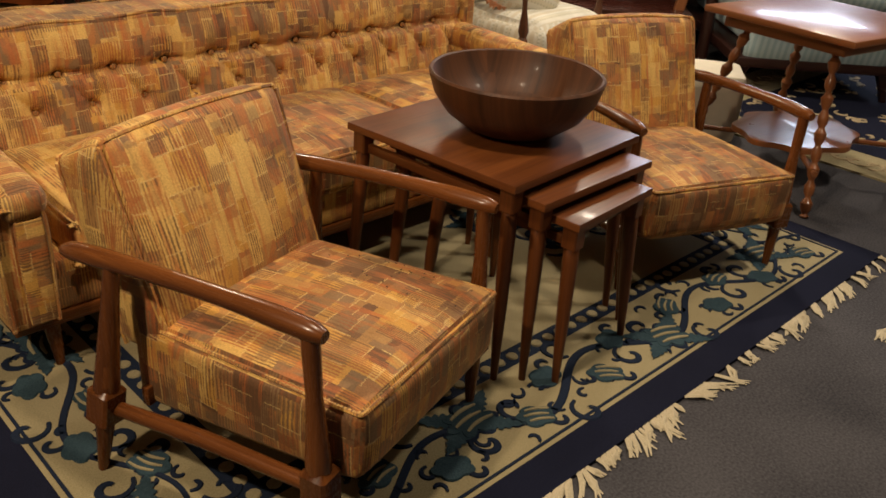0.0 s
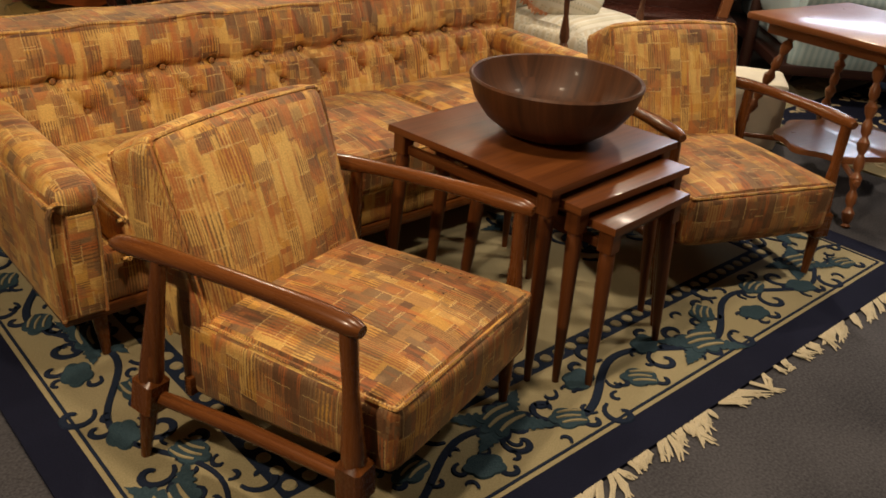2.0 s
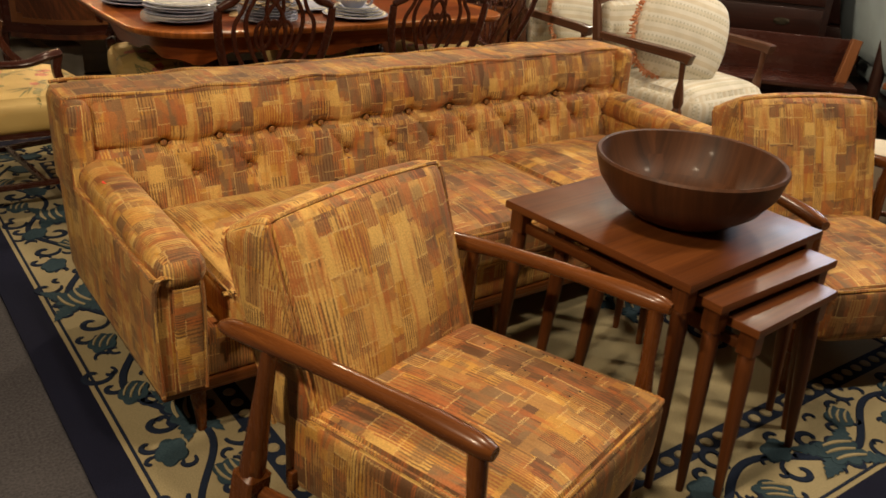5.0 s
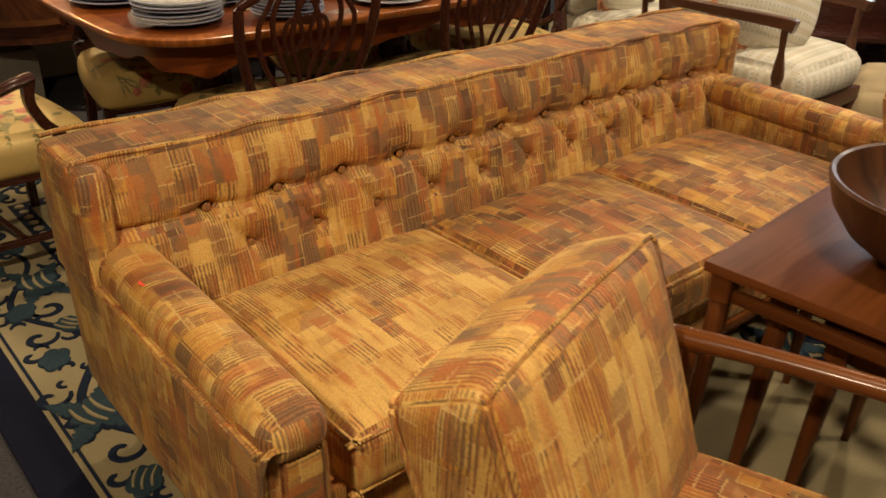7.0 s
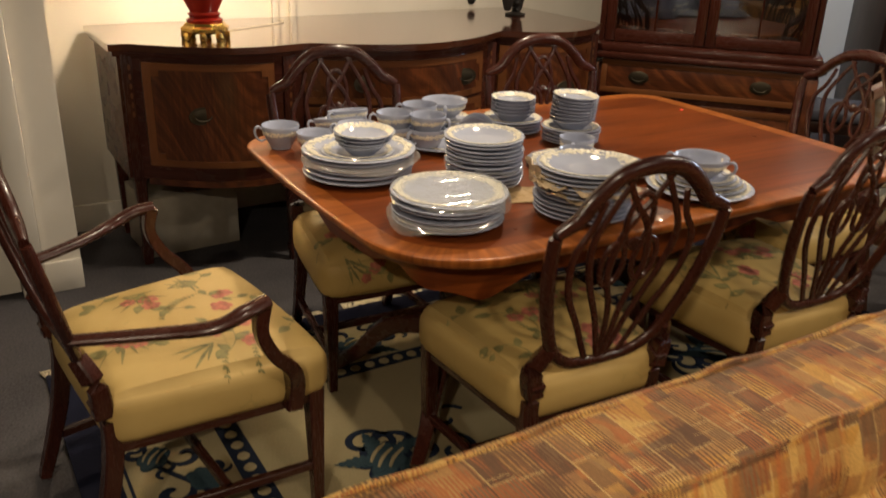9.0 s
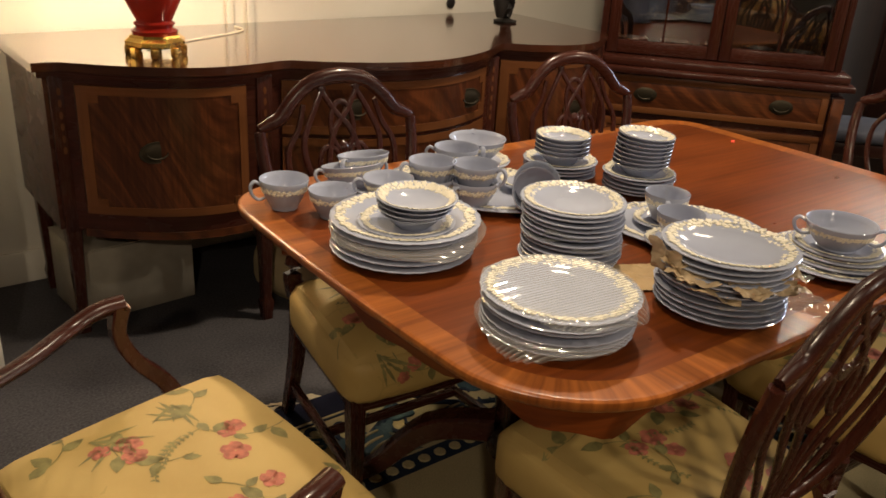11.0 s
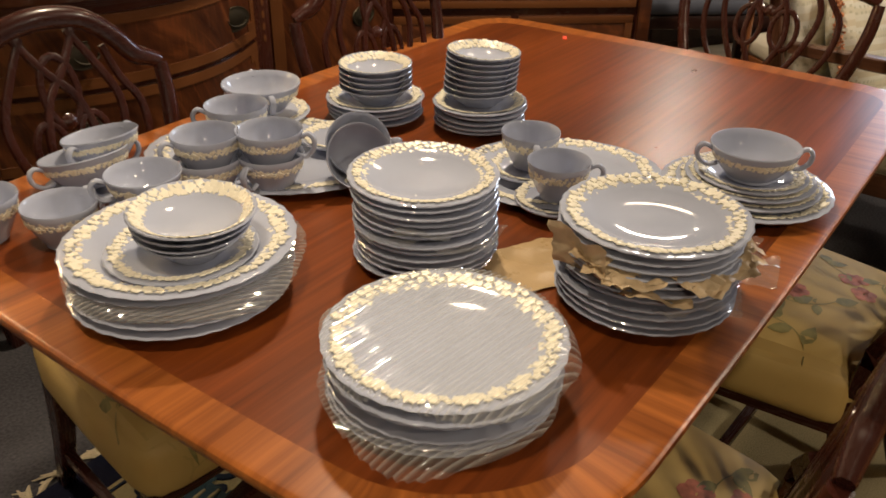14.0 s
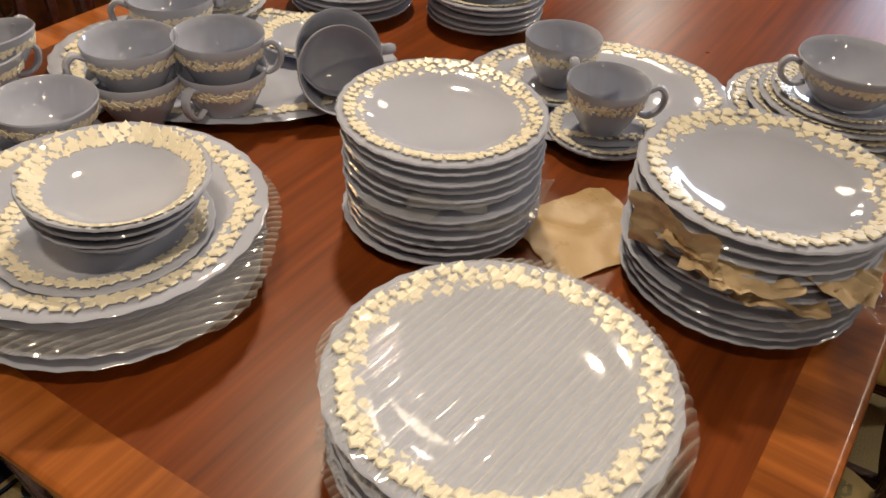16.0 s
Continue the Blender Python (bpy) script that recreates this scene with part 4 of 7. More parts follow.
# ---- lounge chairs ----
# wear scales the tone of the chair's seat and back: lower is darker
def lounge_chair(m, label, wear=1.0):
    c = thing("lounge_chair", label, "chair", "patchwork lounge chairs", m)
    # seat block: narrower and lower at the back, dropped front skirt
    def shape(p):
        t = p.y / 0.62
        drop = 0.02 * t
        return (p.x * (1 - 0.05 * t), p.y + (0.03 * (0.3 - p.z) if p.y < 0.1 else 0), p.z - drop - (0.045 * (t) if p.z < 0.25 else 0))
    seat_bm = rbox((0.585, 0.635, 0.175), 0.026, (0, 0.315, 0.305), 13, 0.042, taper=shape)
    tree = BVHTree.FromBMesh(seat_bm)
    toned(part("seat", seat_bm, VELVET, c, "thick upholstered seat", grain=0), 0.83 * wear)
    sp = bmesh.new()
    seam = [(-0.2865, 0.60), (-0.2865, 0.30), (-0.2865, 0.04), (-0.281, 0.012), (-0.255, 0.003), (0, 0.003), (0.255, 0.003), (0.281, 0.012), (0.2865, 0.04), (0.2865, 0.30), (0.2865, 0.60)]
    tube(spline([shape(Vector((a, b_, 0.3875))) for a, b_ in seam], 6), 0.0055, 6, sp)
    toned(part("seat_piping", sp, VELVET, c, grain=1), 1.12)
    tilt = pose(0, 0.525, 0.338, -19)
    back = part("backrest", rbox((0.55, 0.165, 0.475), 0.028, (0, 0.068, 0.230), 13, 0.040, m=tilt, taper=lambda p: (p.x * (1 + 0.03 * p.z), p.y, p.z + (0.010 * (1 - (p.x / 0.29) ** 2) - 0.14 * max(0, p.y - 0.02) if p.z > 0.4 else 0))), VELVET, c, "thick upholstered backrest", grain=0)
    toned(back, wear * 1.14)
    bp = bmesh.new()
    for yy, dz in ((-0.0085, 0.0), (0.1445, -0.0175)):
        pts = [(-0.270, yy, 0.0), (-0.272, yy, 0.25), (-0.277, yy, 0.425 + dz), (-0.271, yy, 0.451 + dz), (-0.241, yy, 0.464 + dz), (0, yy, 0.473 + dz), (0.241, yy, 0.464 + dz), (0.271, yy, 0.451 + dz), (0.277, yy, 0.425 + dz), (0.272, yy, 0.25), (0.270, yy, 0.0)]
        tube([tilt @ Vector(p) for p in spline(pts, 6)], 0.006, 6, bp)
    toned(part("back_piping", bp, VELVET, back, grain=0), 1.15)
    for s in (-1, 1):
        x = 0.342 * s
        arm = tube(spline([(x - 0.01 * s, 0.745, 0.533), (x - 0.004 * s, 0.68, 0.548), (x, 0.50, 0.568), (x, 0.25, 0.582), (x, 0.10, 0.583), (x, 0.045, 0.580)], 6), [0.014, 0.022, 0.024, 0.020, 0.020, 0.024, 0.022, 0.014], 14, flat=0.95)
        part("arm", arm, WALNUT, c, "rounded walnut arm")
        part("front_leg", turned((x, 0.078, 0.575), (x - 0.02 * s, 0.06, 0.012), [(0, 0.018), (0.06, 0.019), (0.25, 0.017), (0.45, 0.024), (0.5, 0.027), (0.56, 0.027), (0.62, 0.024), (0.85, 0.018), (1, 0.012)], 12), WALNUT, c, "tapered walnut front leg")
        part("rear_leg", turned((x, 0.585, 0.56), (x + 0.045 * s, 0.65, 0.012), [(0, 0.017), (0.2, 0.020), (0.45, 0.026), (0.55, 0.029), (0.62, 0.030), (0.66, 0.026), (0.85, 0.018), (1, 0.012)], 12), WALNUT, c, "raked walnut rear leg")
        for nm, top, low in (("front_leg_block", (x - 0.0125 * s, 0.067, 0.262), (x - 0.0145 * s, 0.0655, 0.160)), ("rear_leg_block", (x + 0.025 * s, 0.622, 0.248), (x + 0.034 * s, 0.634, 0.146))):
            block = tube([low, Vector(low).lerp(Vector(top), 0.12), Vector(low).lerp(Vector(top), 0.88), top], [0.022, 0.032, 0.032, 0.022], square=True)
            part("leg_block", block, WALNUT, c, "squared walnut joint block")
        part("side_rail", tube([(x + 0.025 * s, 0.63, 0.19), (x, 0.36, 0.20), (x - 0.005 * s, 0.07, 0.215)], [0.017, 0.020, 0.017], 12), WALNUT, c, "round walnut side rail")
    part("seat_frame", bevbox((0.60, 0.022, 0.05), (0, 0.585, 0.19), 0.004), WALNUT, c)
    part("front_rail", bevbox((0.60, 0.022, 0.04), (0, 0.10, 0.203), 0.004), WALNUT, c)
    return c, tree


first_chair, first_tree = lounge_chair(pose(1.036, 0.302, 0.0, 0, 0, 16.5), "patchwork velvet lounge chair with walnut arms, standing on the rug")
lounge_chair(pose(2.445, 0.395, 0.0, 0, 0, -21), "patchwork velvet lounge chair with walnut arms, beside the nesting tables", 0.84)
sp_bm = bmesh.new()
r4 = random.Random(8)
for k in range(26):
    px, py = max(-0.24, min(0.25, r4.gauss(0.18, 0.05))), r4.gauss(0.20, 0.07)
    top_at = first_tree.ray_cast(Vector((px, py, 0.8)), Vector((0, 0, -1)))[0]
    spot_at = first_chair.matrix_basis @ Vector((px, py, top_at.z))
    lathe([(0.0, 0.0), (0.0024, 0.0), (0.0016, 0.0014), (0.0, 0.0016)], 6, sp_bm, spot_at)
o = part("crumb", sp_bm, BLACK, None)
tagged(o, "scatter of tiny dark crumbs on the chair seat", "crumbs", "", "stuff")


# ---- nesting tables ----
def nest_table(x, y, rz, w, d, h, label):
    t = thing("nesting_table", label, "table", "nest of three tables", pose(x, y, 0.0, 0, 0, rz))
    x0, x1, y0, y1 = 0.0, w, 0.0, d
    part("tabletop", prism([(x0, y0), (x1, y0), (x1, y1), (x0, y1)], h - 0.022, h, None, 0.004), NEST, t, grain=0)
    for lx, ly, sx, sy in ((x0, y0, 1, 1), (x1, y0, -1, 1), (x0, y1, 1, -1), (x1, y1, -1, -1)):
        cx, cy = lx + 0.034 * sx, ly + 0.034 * sy
        bm = tube([(cx, cy, h - 0.022), (cx, cy, h - 0.085)], 0.023, square=True)
        turned((cx, cy, h - 0.085), (cx - 0.024 * sx, cy - 0.024 * sy, 0.012), [(0, 0.016), (0.02, 0.021), (0.12, 0.022), (0.55, 0.018), (1, 0.010)], 12, bm)
        part("leg", bm, NEST, t, "tapered mahogany leg")
    for ly in (y0 + 0.04, y1 - 0.04):
        part("apron", bevbox((x1 - x0 - 0.09, 0.018, 0.035), ((x0 + x1) / 2, ly, h - 0.042), 0.003), NEST, t)
    for lx in (x0 + 0.04, x1 - 0.04):
        part("runner", bevbox((0.018, y1 - y0 - 0.09, 0.028), (lx, (y0 + y1) / 2, h - 0.075), 0.003), NEST, t)
    return t


nest_table(1.443, 0.468, 4.3, 0.605, 0.615, 0.605, "mahogany nesting table holding a wooden bowl, largest of three")
nest_table(1.505, 0.417, 2.0, 0.505, 0.575, 0.558, "mahogany nesting table pulled half out, middle of three")
nest_table(1.566, 0.346, 4.5, 0.372, 0.53, 0.511, "mahogany nesting table pulled half out, smallest of three")

K_B = 1.13
bowl_prof = [(K_B * a, 0.95 * b_) for a, b_ in [(0.0, 0.0), (0.085, 0.0), (0.125, 0.018), (0.175, 0.062), (0.207, 0.115), (0.219, 0.160), (0.223, 0.178), (0.219, 0.185), (0.212, 0.182), (0.206, 0.160), (0.192, 0.115), (0.160, 0.066), (0.110, 0.026), (0.06, 0.016), (0.0, 0.014)]]
bowl = part("wooden_bowl", lathe(bowl_prof, 56), BOWLWOOD, None, grain=2, m=pose(1.752, 0.762, 0.605, 0, 0, 20))
tagged(bowl, "large round dark wooden bowl on the nesting table", "bowl")


# ---- dining table ----
def rounded_outline(x0, x1, y0, y1, bulge_x, bulge_y, radii, n=12):
    """A table outline with rounded corners and gently bowed sides."""
    cx, cy = (x0 + x1) / 2, (y0 + y1) / 2
    pts = []
    ra, rb, rc, rd = radii
    for k, (ox, oy, a0, r) in enumerate(((x1 - ra, y1 - ra, 0, ra), (x0 + rb, y1 - rb, 90, rb), (x0 + rc, y0 + rc, 180, rc), (x1 - rd, y0 + rd, 270, rd))):
        for i in range(n):
            a = radians(a0 + 90 * i / (n - 1))
            pts.append((ox + r * math.cos(a), oy + r * math.sin(a)))
        a1 = radians(a0 + 90)
        nxt = ((x0 + rb, y1), (x0, y0 + rc), (x1 - rd, y0), (x1, y1 - ra))[k]
        p = pts[-1]
        for i in range(1, 12):
            t = i / 12
            pts.append((p[0] + (nxt[0] - p[0]) * t, p[1] + (nxt[1] - p[1]) * t))
    out = []
    for x, y in pts:
        bx = math.copysign(bulge_x, x - cx) * max(0, 1 - ((y - cy) / ((y1 - y0) / 2)) ** 2)
        by = math.copysign(bulge_y, y - cy) * max(0, 1 - ((x - cx) / ((x1 - x0) / 2)) ** 2)
        ex = abs(x - cx) / ((x1 - x0) / 2)
        ey = abs(y - cy) / ((y1 - y0) / 2)
        out.append((x + bx * max(0, (ex - 0.6) / 0.4), y + by * max(0, (ey - 0.6) / 0.4)))
    return out


TZ = 0.768
OUT = rounded_outline(0.940, 2.740, 2.712, 3.955, 0.020, 0.012, (0.14, 0.15, 0.26, 0.13))


def inset(o, d):
    cx, cy = 1.84, 3.33
    res = []
    k = len(o)
    for i in range(k):
        a, c = Vector(o[i - 1]), Vector(o[(i + 1) % k])
        t = (c - a).normalized()
        nrm = Vector((-t.y, t.x))
        res.append((o[i][0] + nrm.x * d, o[i][1] + nrm.y * d))
    return res


table = thing("dining_table", "mahogany pedestal dining table with crossbanded edge, laid with china", "table")
INN = inset(OUT, 0.065)
part("tabletop", prism(INN, TZ - 0.024, TZ), TABLE, table, "polished mahogany centre", False, grain=0)
ring_bm = bmesh.new()
rows = []
edge_prof = [(0.065, TZ), (0.016, TZ), (0.0085, TZ), (0.006, TZ - 0.0003), (0.0015, TZ - 0.003), (0.0, TZ - 0.008), (0.004, TZ - 0.020), (0.012, TZ - 0.027), (0.065, TZ - 0.027)]
lay = [[ring_bm.verts.new((x, y, z)) for x, y in inset(OUT, d)] for d, z in edge_prof]
for a, c in zip(lay, lay[1:]):
    for i in range(len(OUT)):
        j = (i + 1) % len(OUT)
        ring_bm.faces.new((a[i], a[j], c[j], c[i]))
band = part("crossband", ring_bm, BAND, table, "lighter crossbanded veneer edge")
# veneer runs across the band all the way round
uvl = band.data.uv_layers[0].data
K = len(OUT)
acc = [0.0]
for i in range(K):
    acc.append(acc[-1] + (Vector(OUT[(i + 1) % K]) - Vector(OUT[i])).length)
for p in band.data.polygons:
    ids = [v % K for v in p.vertices]
    wrap = max(ids) - min(ids) > K / 2
    for li, v in zip(p.loop_indices, p.vertices):
        k = v % K
        s = acc[k] + (acc[-1] if wrap and k < K / 2 else 0)
        uvl[li].uv = (s, edge_prof[v // K][0])


def apron():
    """A skirt under the top whose lower edge rises and falls in cupid's bows."""
    bm = bmesh.new()
    o, i2 = inset(OUT, 0.105), inset(OUT, 0.125)
    k = len(o)
    loops = []
    for pts in (o, i2):
        top = [bm.verts.new((x, y, TZ - 0.027)) for x, y in pts]
        low = []
        for q, (x, y) in enumerate(pts):
            s = acc[q]
            low.append(bm.verts.new((x, y, TZ - 0.125 + 0.022 * math.sin(s * 9.5) + 0.010 * math.sin(s * 23))))
        loops.append((top, low))
    for q in range(k):
        j = (q + 1) % k
        (t0, l0), (t1, l1) = loops
        bm.faces.new((t0[q], t0[j], l0[j], l0[q]))
        bm.faces.new((t1[j], t1[q], l1[q], l1[j]))
        bm.faces.new((l0[q], l0[j], l1[j], l1[q]))
    return bm


part("apron", apron(), TABLE, table, "scalloped mahogany apron")
for px in (1.42, 2.30):
    ped = part("pedestal", lathe([(0.0, 0.20), (0.07, 0.20), (0.075, 0.24), (0.05, 0.28), (0.06, 0.36), (0.078, 0.44), (0.06, 0.52), (0.04, 0.56), (0.06, 0.60), (0.07, 0.64), (0.0, 0.64)], 24, centre=(px, 3.30, 0)), MAHOG, table, "turned pedestal")
    part("bearer", bevbox((0.10, 0.9, 0.04), (px, 3.30, 0.66), 0.004), MAHOG, ped)
    for a in (45, 135, 225, 315):
        c, s = math.cos(radians(a)), math.sin(radians(a))
        part("foot", tube(spline([(px + 0.05 * c, 3.3 + 0.05 * s, 0.26), (px + 0.22 * c, 3.3 + 0.22 * s, 0.23), (px + 0.36 * c, 3.3 + 0.36 * s, 0.09), (px + 0.46 * c, 3.3 + 0.46 * s, 0.035)], 5), [0.034, 0.03, 0.022, 0.020], square=True), MAHOG, ped, "splayed sabre foot")
tagged(part("price_sticker", bevbox((0.03, 0.012, 0.0015), (0, 0, 0.0008), 0), TAGRED, None, m=pose(2.640, 3.628, TZ, 0, 0, 30)), "small red price sticker on the dining table", "sticker")


# ---- shield-back dining chairs ----
def print_sprays(seat, tree, W, D, SH, seed):
    """Roses, leaves and stems printed on the seat cover, laid on its surface."""
    r = random.Random(seed)
    red, green = bmesh.new(), bmesh.new()

    def down(x, y):
        if y < 0.015:
            hit = tree.ray_cast(Vector((x, -0.3, SH + 0.005 + y)), Vector((0, 1, 0)))[0]
            return None if hit is None else hit - Vector((0, 0.0009, 0))
        hit = tree.ray_cast(Vector((x, y, SH + 0.3)), Vector((0, 0, -1)))[0]
        return None if hit is None else Vector((x, y, hit.z + 0.0009))

    def patch(bm, pts):
        c = Vector((sum(p[0] for p in pts) / len(pts), sum(p[1] for p in pts) / len(pts)))
        co = [down(*p) for p in pts]
        mid = down(*c)
        if mid is None or any(p is None for p in co):
            return
        vs, cv = [bm.verts.new(p) for p in co], bm.verts.new(mid)
        for i in range(len(vs)):
            bm.faces.new((cv, vs[i], vs[(i + 1) % len(vs)]))

    def rose(x, y, s):
        a0 = r.uniform(0, 6.28)
        for k in range(5):
            a = a0 + k * 1.2566
            px, py = x + 0.62 * s * math.cos(a), y + 0.62 * s * math.sin(a)
            patch(red, [(px + 0.56 * s * math.cos(b_) * (1 + 0.15 * math.cos(3 * b_)), py + 0.56 * s * math.sin(b_)) for b_ in np.linspace(0, 6.28, 10, endpoint=False)])

    def leaf_(x, y, s, a):
        ca, sa = math.cos(a), math.sin(a)
        heart = [(0, 0), (0.35, 0.42), (0.8, 0.5), (1.3, 0.3), (1.75, 0), (1.3, -0.3), (0.8, -0.5), (0.35, -0.42)]
        patch(green, [(x + s * (ca * u - sa * v), y + s * (sa * u + ca * v)) for u, v in heart])

    def stem(pts, w):
        for a, c in zip(pts, pts[1:]):
            d = (Vector(c) - Vector(a))
            q = Vector((-d.y, d.x)).normalized() * w
            patch(green, [(a[0] + q.x, a[1] + q.y), (a[0] - q.x, a[1] - q.y), (c[0] - q.x, c[1] - q.y), (c[0] + q.x, c[1] + q.y)])

    for k, (cx, cy) in enumerate(((0.25, 0.62), (-0.55, 0.35), (-0.30, 0.80), (0.6, 0.25), (0.0, 0.25), (0.62, 0.78), (-0.45, -0.07), (0.4, -0.06))):
        cx, cy = (cx + r.uniform(-0.1, 0.1)) * W, (cy + r.uniform(-0.06, 0.06)) * D
        ang = r.uniform(0, 6.28)
        line_ = [(cx + 0.02 * i * math.cos(ang + 0.12 * i), cy + 0.02 * i * math.sin(ang + 0.12 * i)) for i in range(-5, 7)]
        stem(line_, 0.0012)
        for i in range(0, 12, 2):
            leaf_(line_[i][0], line_[i][1], r.uniform(0.018, 0.032), ang + (1 if i % 4 else -1) * 0.9 + r.uniform(-0.3, 0.3))
        if k not in (3, 5):
            for q in range(3):
                rose(cx + r.uniform(-0.055, 0.055), cy + r.uniform(-0.045, 0.045), r.uniform(0.015, 0.026))
    for k in range(6):
        x0, y0, a = r.uniform(-0.8, 0.7) * W, r.uniform(-0.05, 0.9) * D, r.uniform(0, 6.28)
        for q in range(4):
            blade = r.uniform(0.06, 0.12)
            an = a + 0.35 * (q - 1.5) + r.uniform(-0.1, 0.1)
            dx, dy = math.cos(an), math.sin(an)
            for i in range(4):
                t0, t1 = i / 4, (i + 1) / 4
                w0, w1 = 0.0045 * math.sin(math.pi * (0.06 + 0.9 * t0)), 0.0045 * math.sin(math.pi * (0.06 + 0.9 * t1))
                p0, p1 = (x0 + dx * blade * t0, y0 + dy * blade * t0), (x0 + dx * blade * t1, y0 + dy * blade * t1)
                patch(green, [(p0[0] - dy * w0, p0[1] + dx * w0), (p0[0] + dy * w0, p0[1] - dx * w0), (p1[0] + dy * w1, p1[1] - dx * w1), (p1[0] - dy * w1, p1[1] + dx * w1)])
    for k in range(4):
        x0, y0, a = r.uniform(-0.7, 0.5) * W, r.uniform(0.1, 0.5) * D, r.uniform(0.3, 2.6)
        pts = [(x0 + 0.012 * i * math.cos(a + 0.04 * i), y0 + 0.012 * i * math.sin(a + 0.04 * i)) for i in range(12)]
        stem(pts, 0.0011)
        for i in range(2, 12):
            for sg in (1, -1):
                leaf_(pts[i][0], pts[i][1], 0.0058, a + 0.04 * i + sg * 1.0)
    part("rose_print", red, PRINTRED, seat, "printed rose-red blossoms")["kind"] = "stuff"
    part("leaf_print", green, PRINTGREEN, seat, "printed olive leaves and stems")["kind"] = "stuff"


def shield_chair(m, label, arms=False, wide=1.0, lod=7):
    c = thing("dining_armchair" if arms else "dining_chair", label, "chair", "shield-back dining chairs", m)
    W, D, SH = 0.27 * wide, 0.53 if arms else 0.47, 0.455

    def trap(p):
        t = (p.y - 0.0) / D
        return (p.x * (1 - 0.20 * t), p.y - 0.012 * (1 - (p.x / W) ** 2) * (1 - t), p.z)
    seat_bm = rbox((2 * W, D, 0.14), 0.045, (0, D / 2, SH - 0.04), 9, 0.040, taper=trap)
    tree = BVHTree.FromBMesh(seat_bm)
    seat = part("seat", seat_bm, FLORAL, c, "yellow floral upholstered seat", grain=0)
    print_sprays(seat, tree, W, D, SH, int(abs(m.translation.x) * 100))
    part("seat_rail", rbox((2 * W - 0.03, D - 0.03, 0.05), 0.006, (0, D / 2, SH - 0.10), 3, taper=trap), MAHOG, c)
    for s in (-1, 1):
        part("front_leg", tube([(s * (W - 0.035), 0.035, SH - 0.09), (s * (W - 0.035), 0.033, 0.012)], [0.022, 0.014], square=True), MAHOG, c, "square tapered front leg")
        xb = s * (W * 0.8 - 0.03)
        part("rear_leg", tube(spline([(xb, D + 0.075, 0.012), (xb, D + 0.01, 0.22), (xb, D - 0.015, SH - 0.06), (xb + s * 0.0, D + 0.01, SH + 0.02)], 5), [0.015, 0.02, 0.022, 0.02], square=True), MAHOG, c, "raked rear leg")
        part("side_stretcher", tube([(s * (W - 0.035), 0.035, 0.13), (xb, D + 0.03, 0.13)], 0.011, square=True), MAHOG, c)
    part("cross_stretcher", tube([(-(W * 0.9 - 0.03), D * 0.5, 0.13), (W * 0.9 - 0.03, D * 0.5, 0.13)], 0.011, square=True), MAHOG, c)
    # the shield, drawn in its own leaning plane: s across, h up from the seat
    lean = math.tan(radians(13))
    P = lambda s, h: (s * wide, D - 0.005 + h * lean + 0.02 * (s / 0.24) ** 2, SH + 1.07 * h)
    back_n = (0, -math.cos(radians(13)), math.sin(radians(13)))
    half = [(-0.235, 0.405), (-0.205, 0.418), (-0.175, 0.432), (-0.135, 0.475), (-0.08, 0.512), (0, 0.525)]
    crest_pts = half + [(-a, b_) for a, b_ in half[-2::-1]]
    back = part("crest_rail", tube([P(*p) for p in spline([(a, b_, 0) for a, b_ in crest_pts], lod) for p in [(p[0], p[1])]], [0.014, 0.019, 0.021, 0.021, 0.022, 0.021, 0.021, 0.019, 0.014], 10, up=back_n, flat=0.75), MAHOG, c, "arched moulded crest rail")
    for s in (-1, 1):
        line_ = [(s * 0.235, 0.40), (s * 0.232, 0.33), (s * 0.215, 0.24), (s * 0.185, 0.15), (s * 0.15, 0.085), (s * 0.09, 0.045), (0, 0.035)]
        part("shield_stile", tube([P(p[0], p[1]) for p in spline([(a, b_, 0) for a, b_ in line_], lod)], [0.016, 0.018, 0.018, 0.017, 0.017, 0.016, 0.015], 10, up=back_n, flat=0.8), MAHOG, back, "curved shield stile")
        part("back_post", tube(spline([P(s * 0.165, 0.11), (s * W * 0.72, D + 0.005, SH + 0.05), (s * (W * 0.8 - 0.03), D, SH - 0.02)], 4), [0.017, 0.021, 0.022], square=True), MAHOG, back)
        ribs = [[(s * 0.012, 0.045), (s * 0.05, 0.16), (s * 0.10, 0.27), (s * 0.118, 0.36), (s * 0.085, 0.435), (s * 0.045, 0.50)],
                [(s * 0.05, 0.05), (s * 0.10, 0.15), (s * 0.155, 0.25), (s * 0.165, 0.34), (s * 0.13, 0.40), (s * 0.11, 0.46)],
                [(s * 0.006, 0.05), (s * 0.018, 0.18), (s * 0.05, 0.28), (s * 0.03, 0.38), (-s * 0.02, 0.44), (-s * 0.06, 0.50)]]
        for rib in ribs:
            part("splat_rib", tube([P(p[0], p[1]) for p in spline([(a, b_, 0) for a, b_ in rib], lod - 2)], [0.008, 0.009, 0.010, 0.009, 0.008], 8, up=back_n, flat=0.7), MAHOG, back, "pierced splat rib")
    for cx, cz, rx, rz in ((0, 0.40, 0.035, 0.062), (-0.045, 0.30, 0.032, 0.052), (0.045, 0.30, 0.032, 0.052)):
        loop = [P(cx + rx * math.cos(2 * math.pi * i / 20), cz + rz * math.sin(2 * math.pi * i / 20)) for i in range(20)]
        part("splat_loop", tube(loop, 0.008, 8, up=back_n, flat=0.7, closed=True), MAHOG, back, "interlaced oval loop")
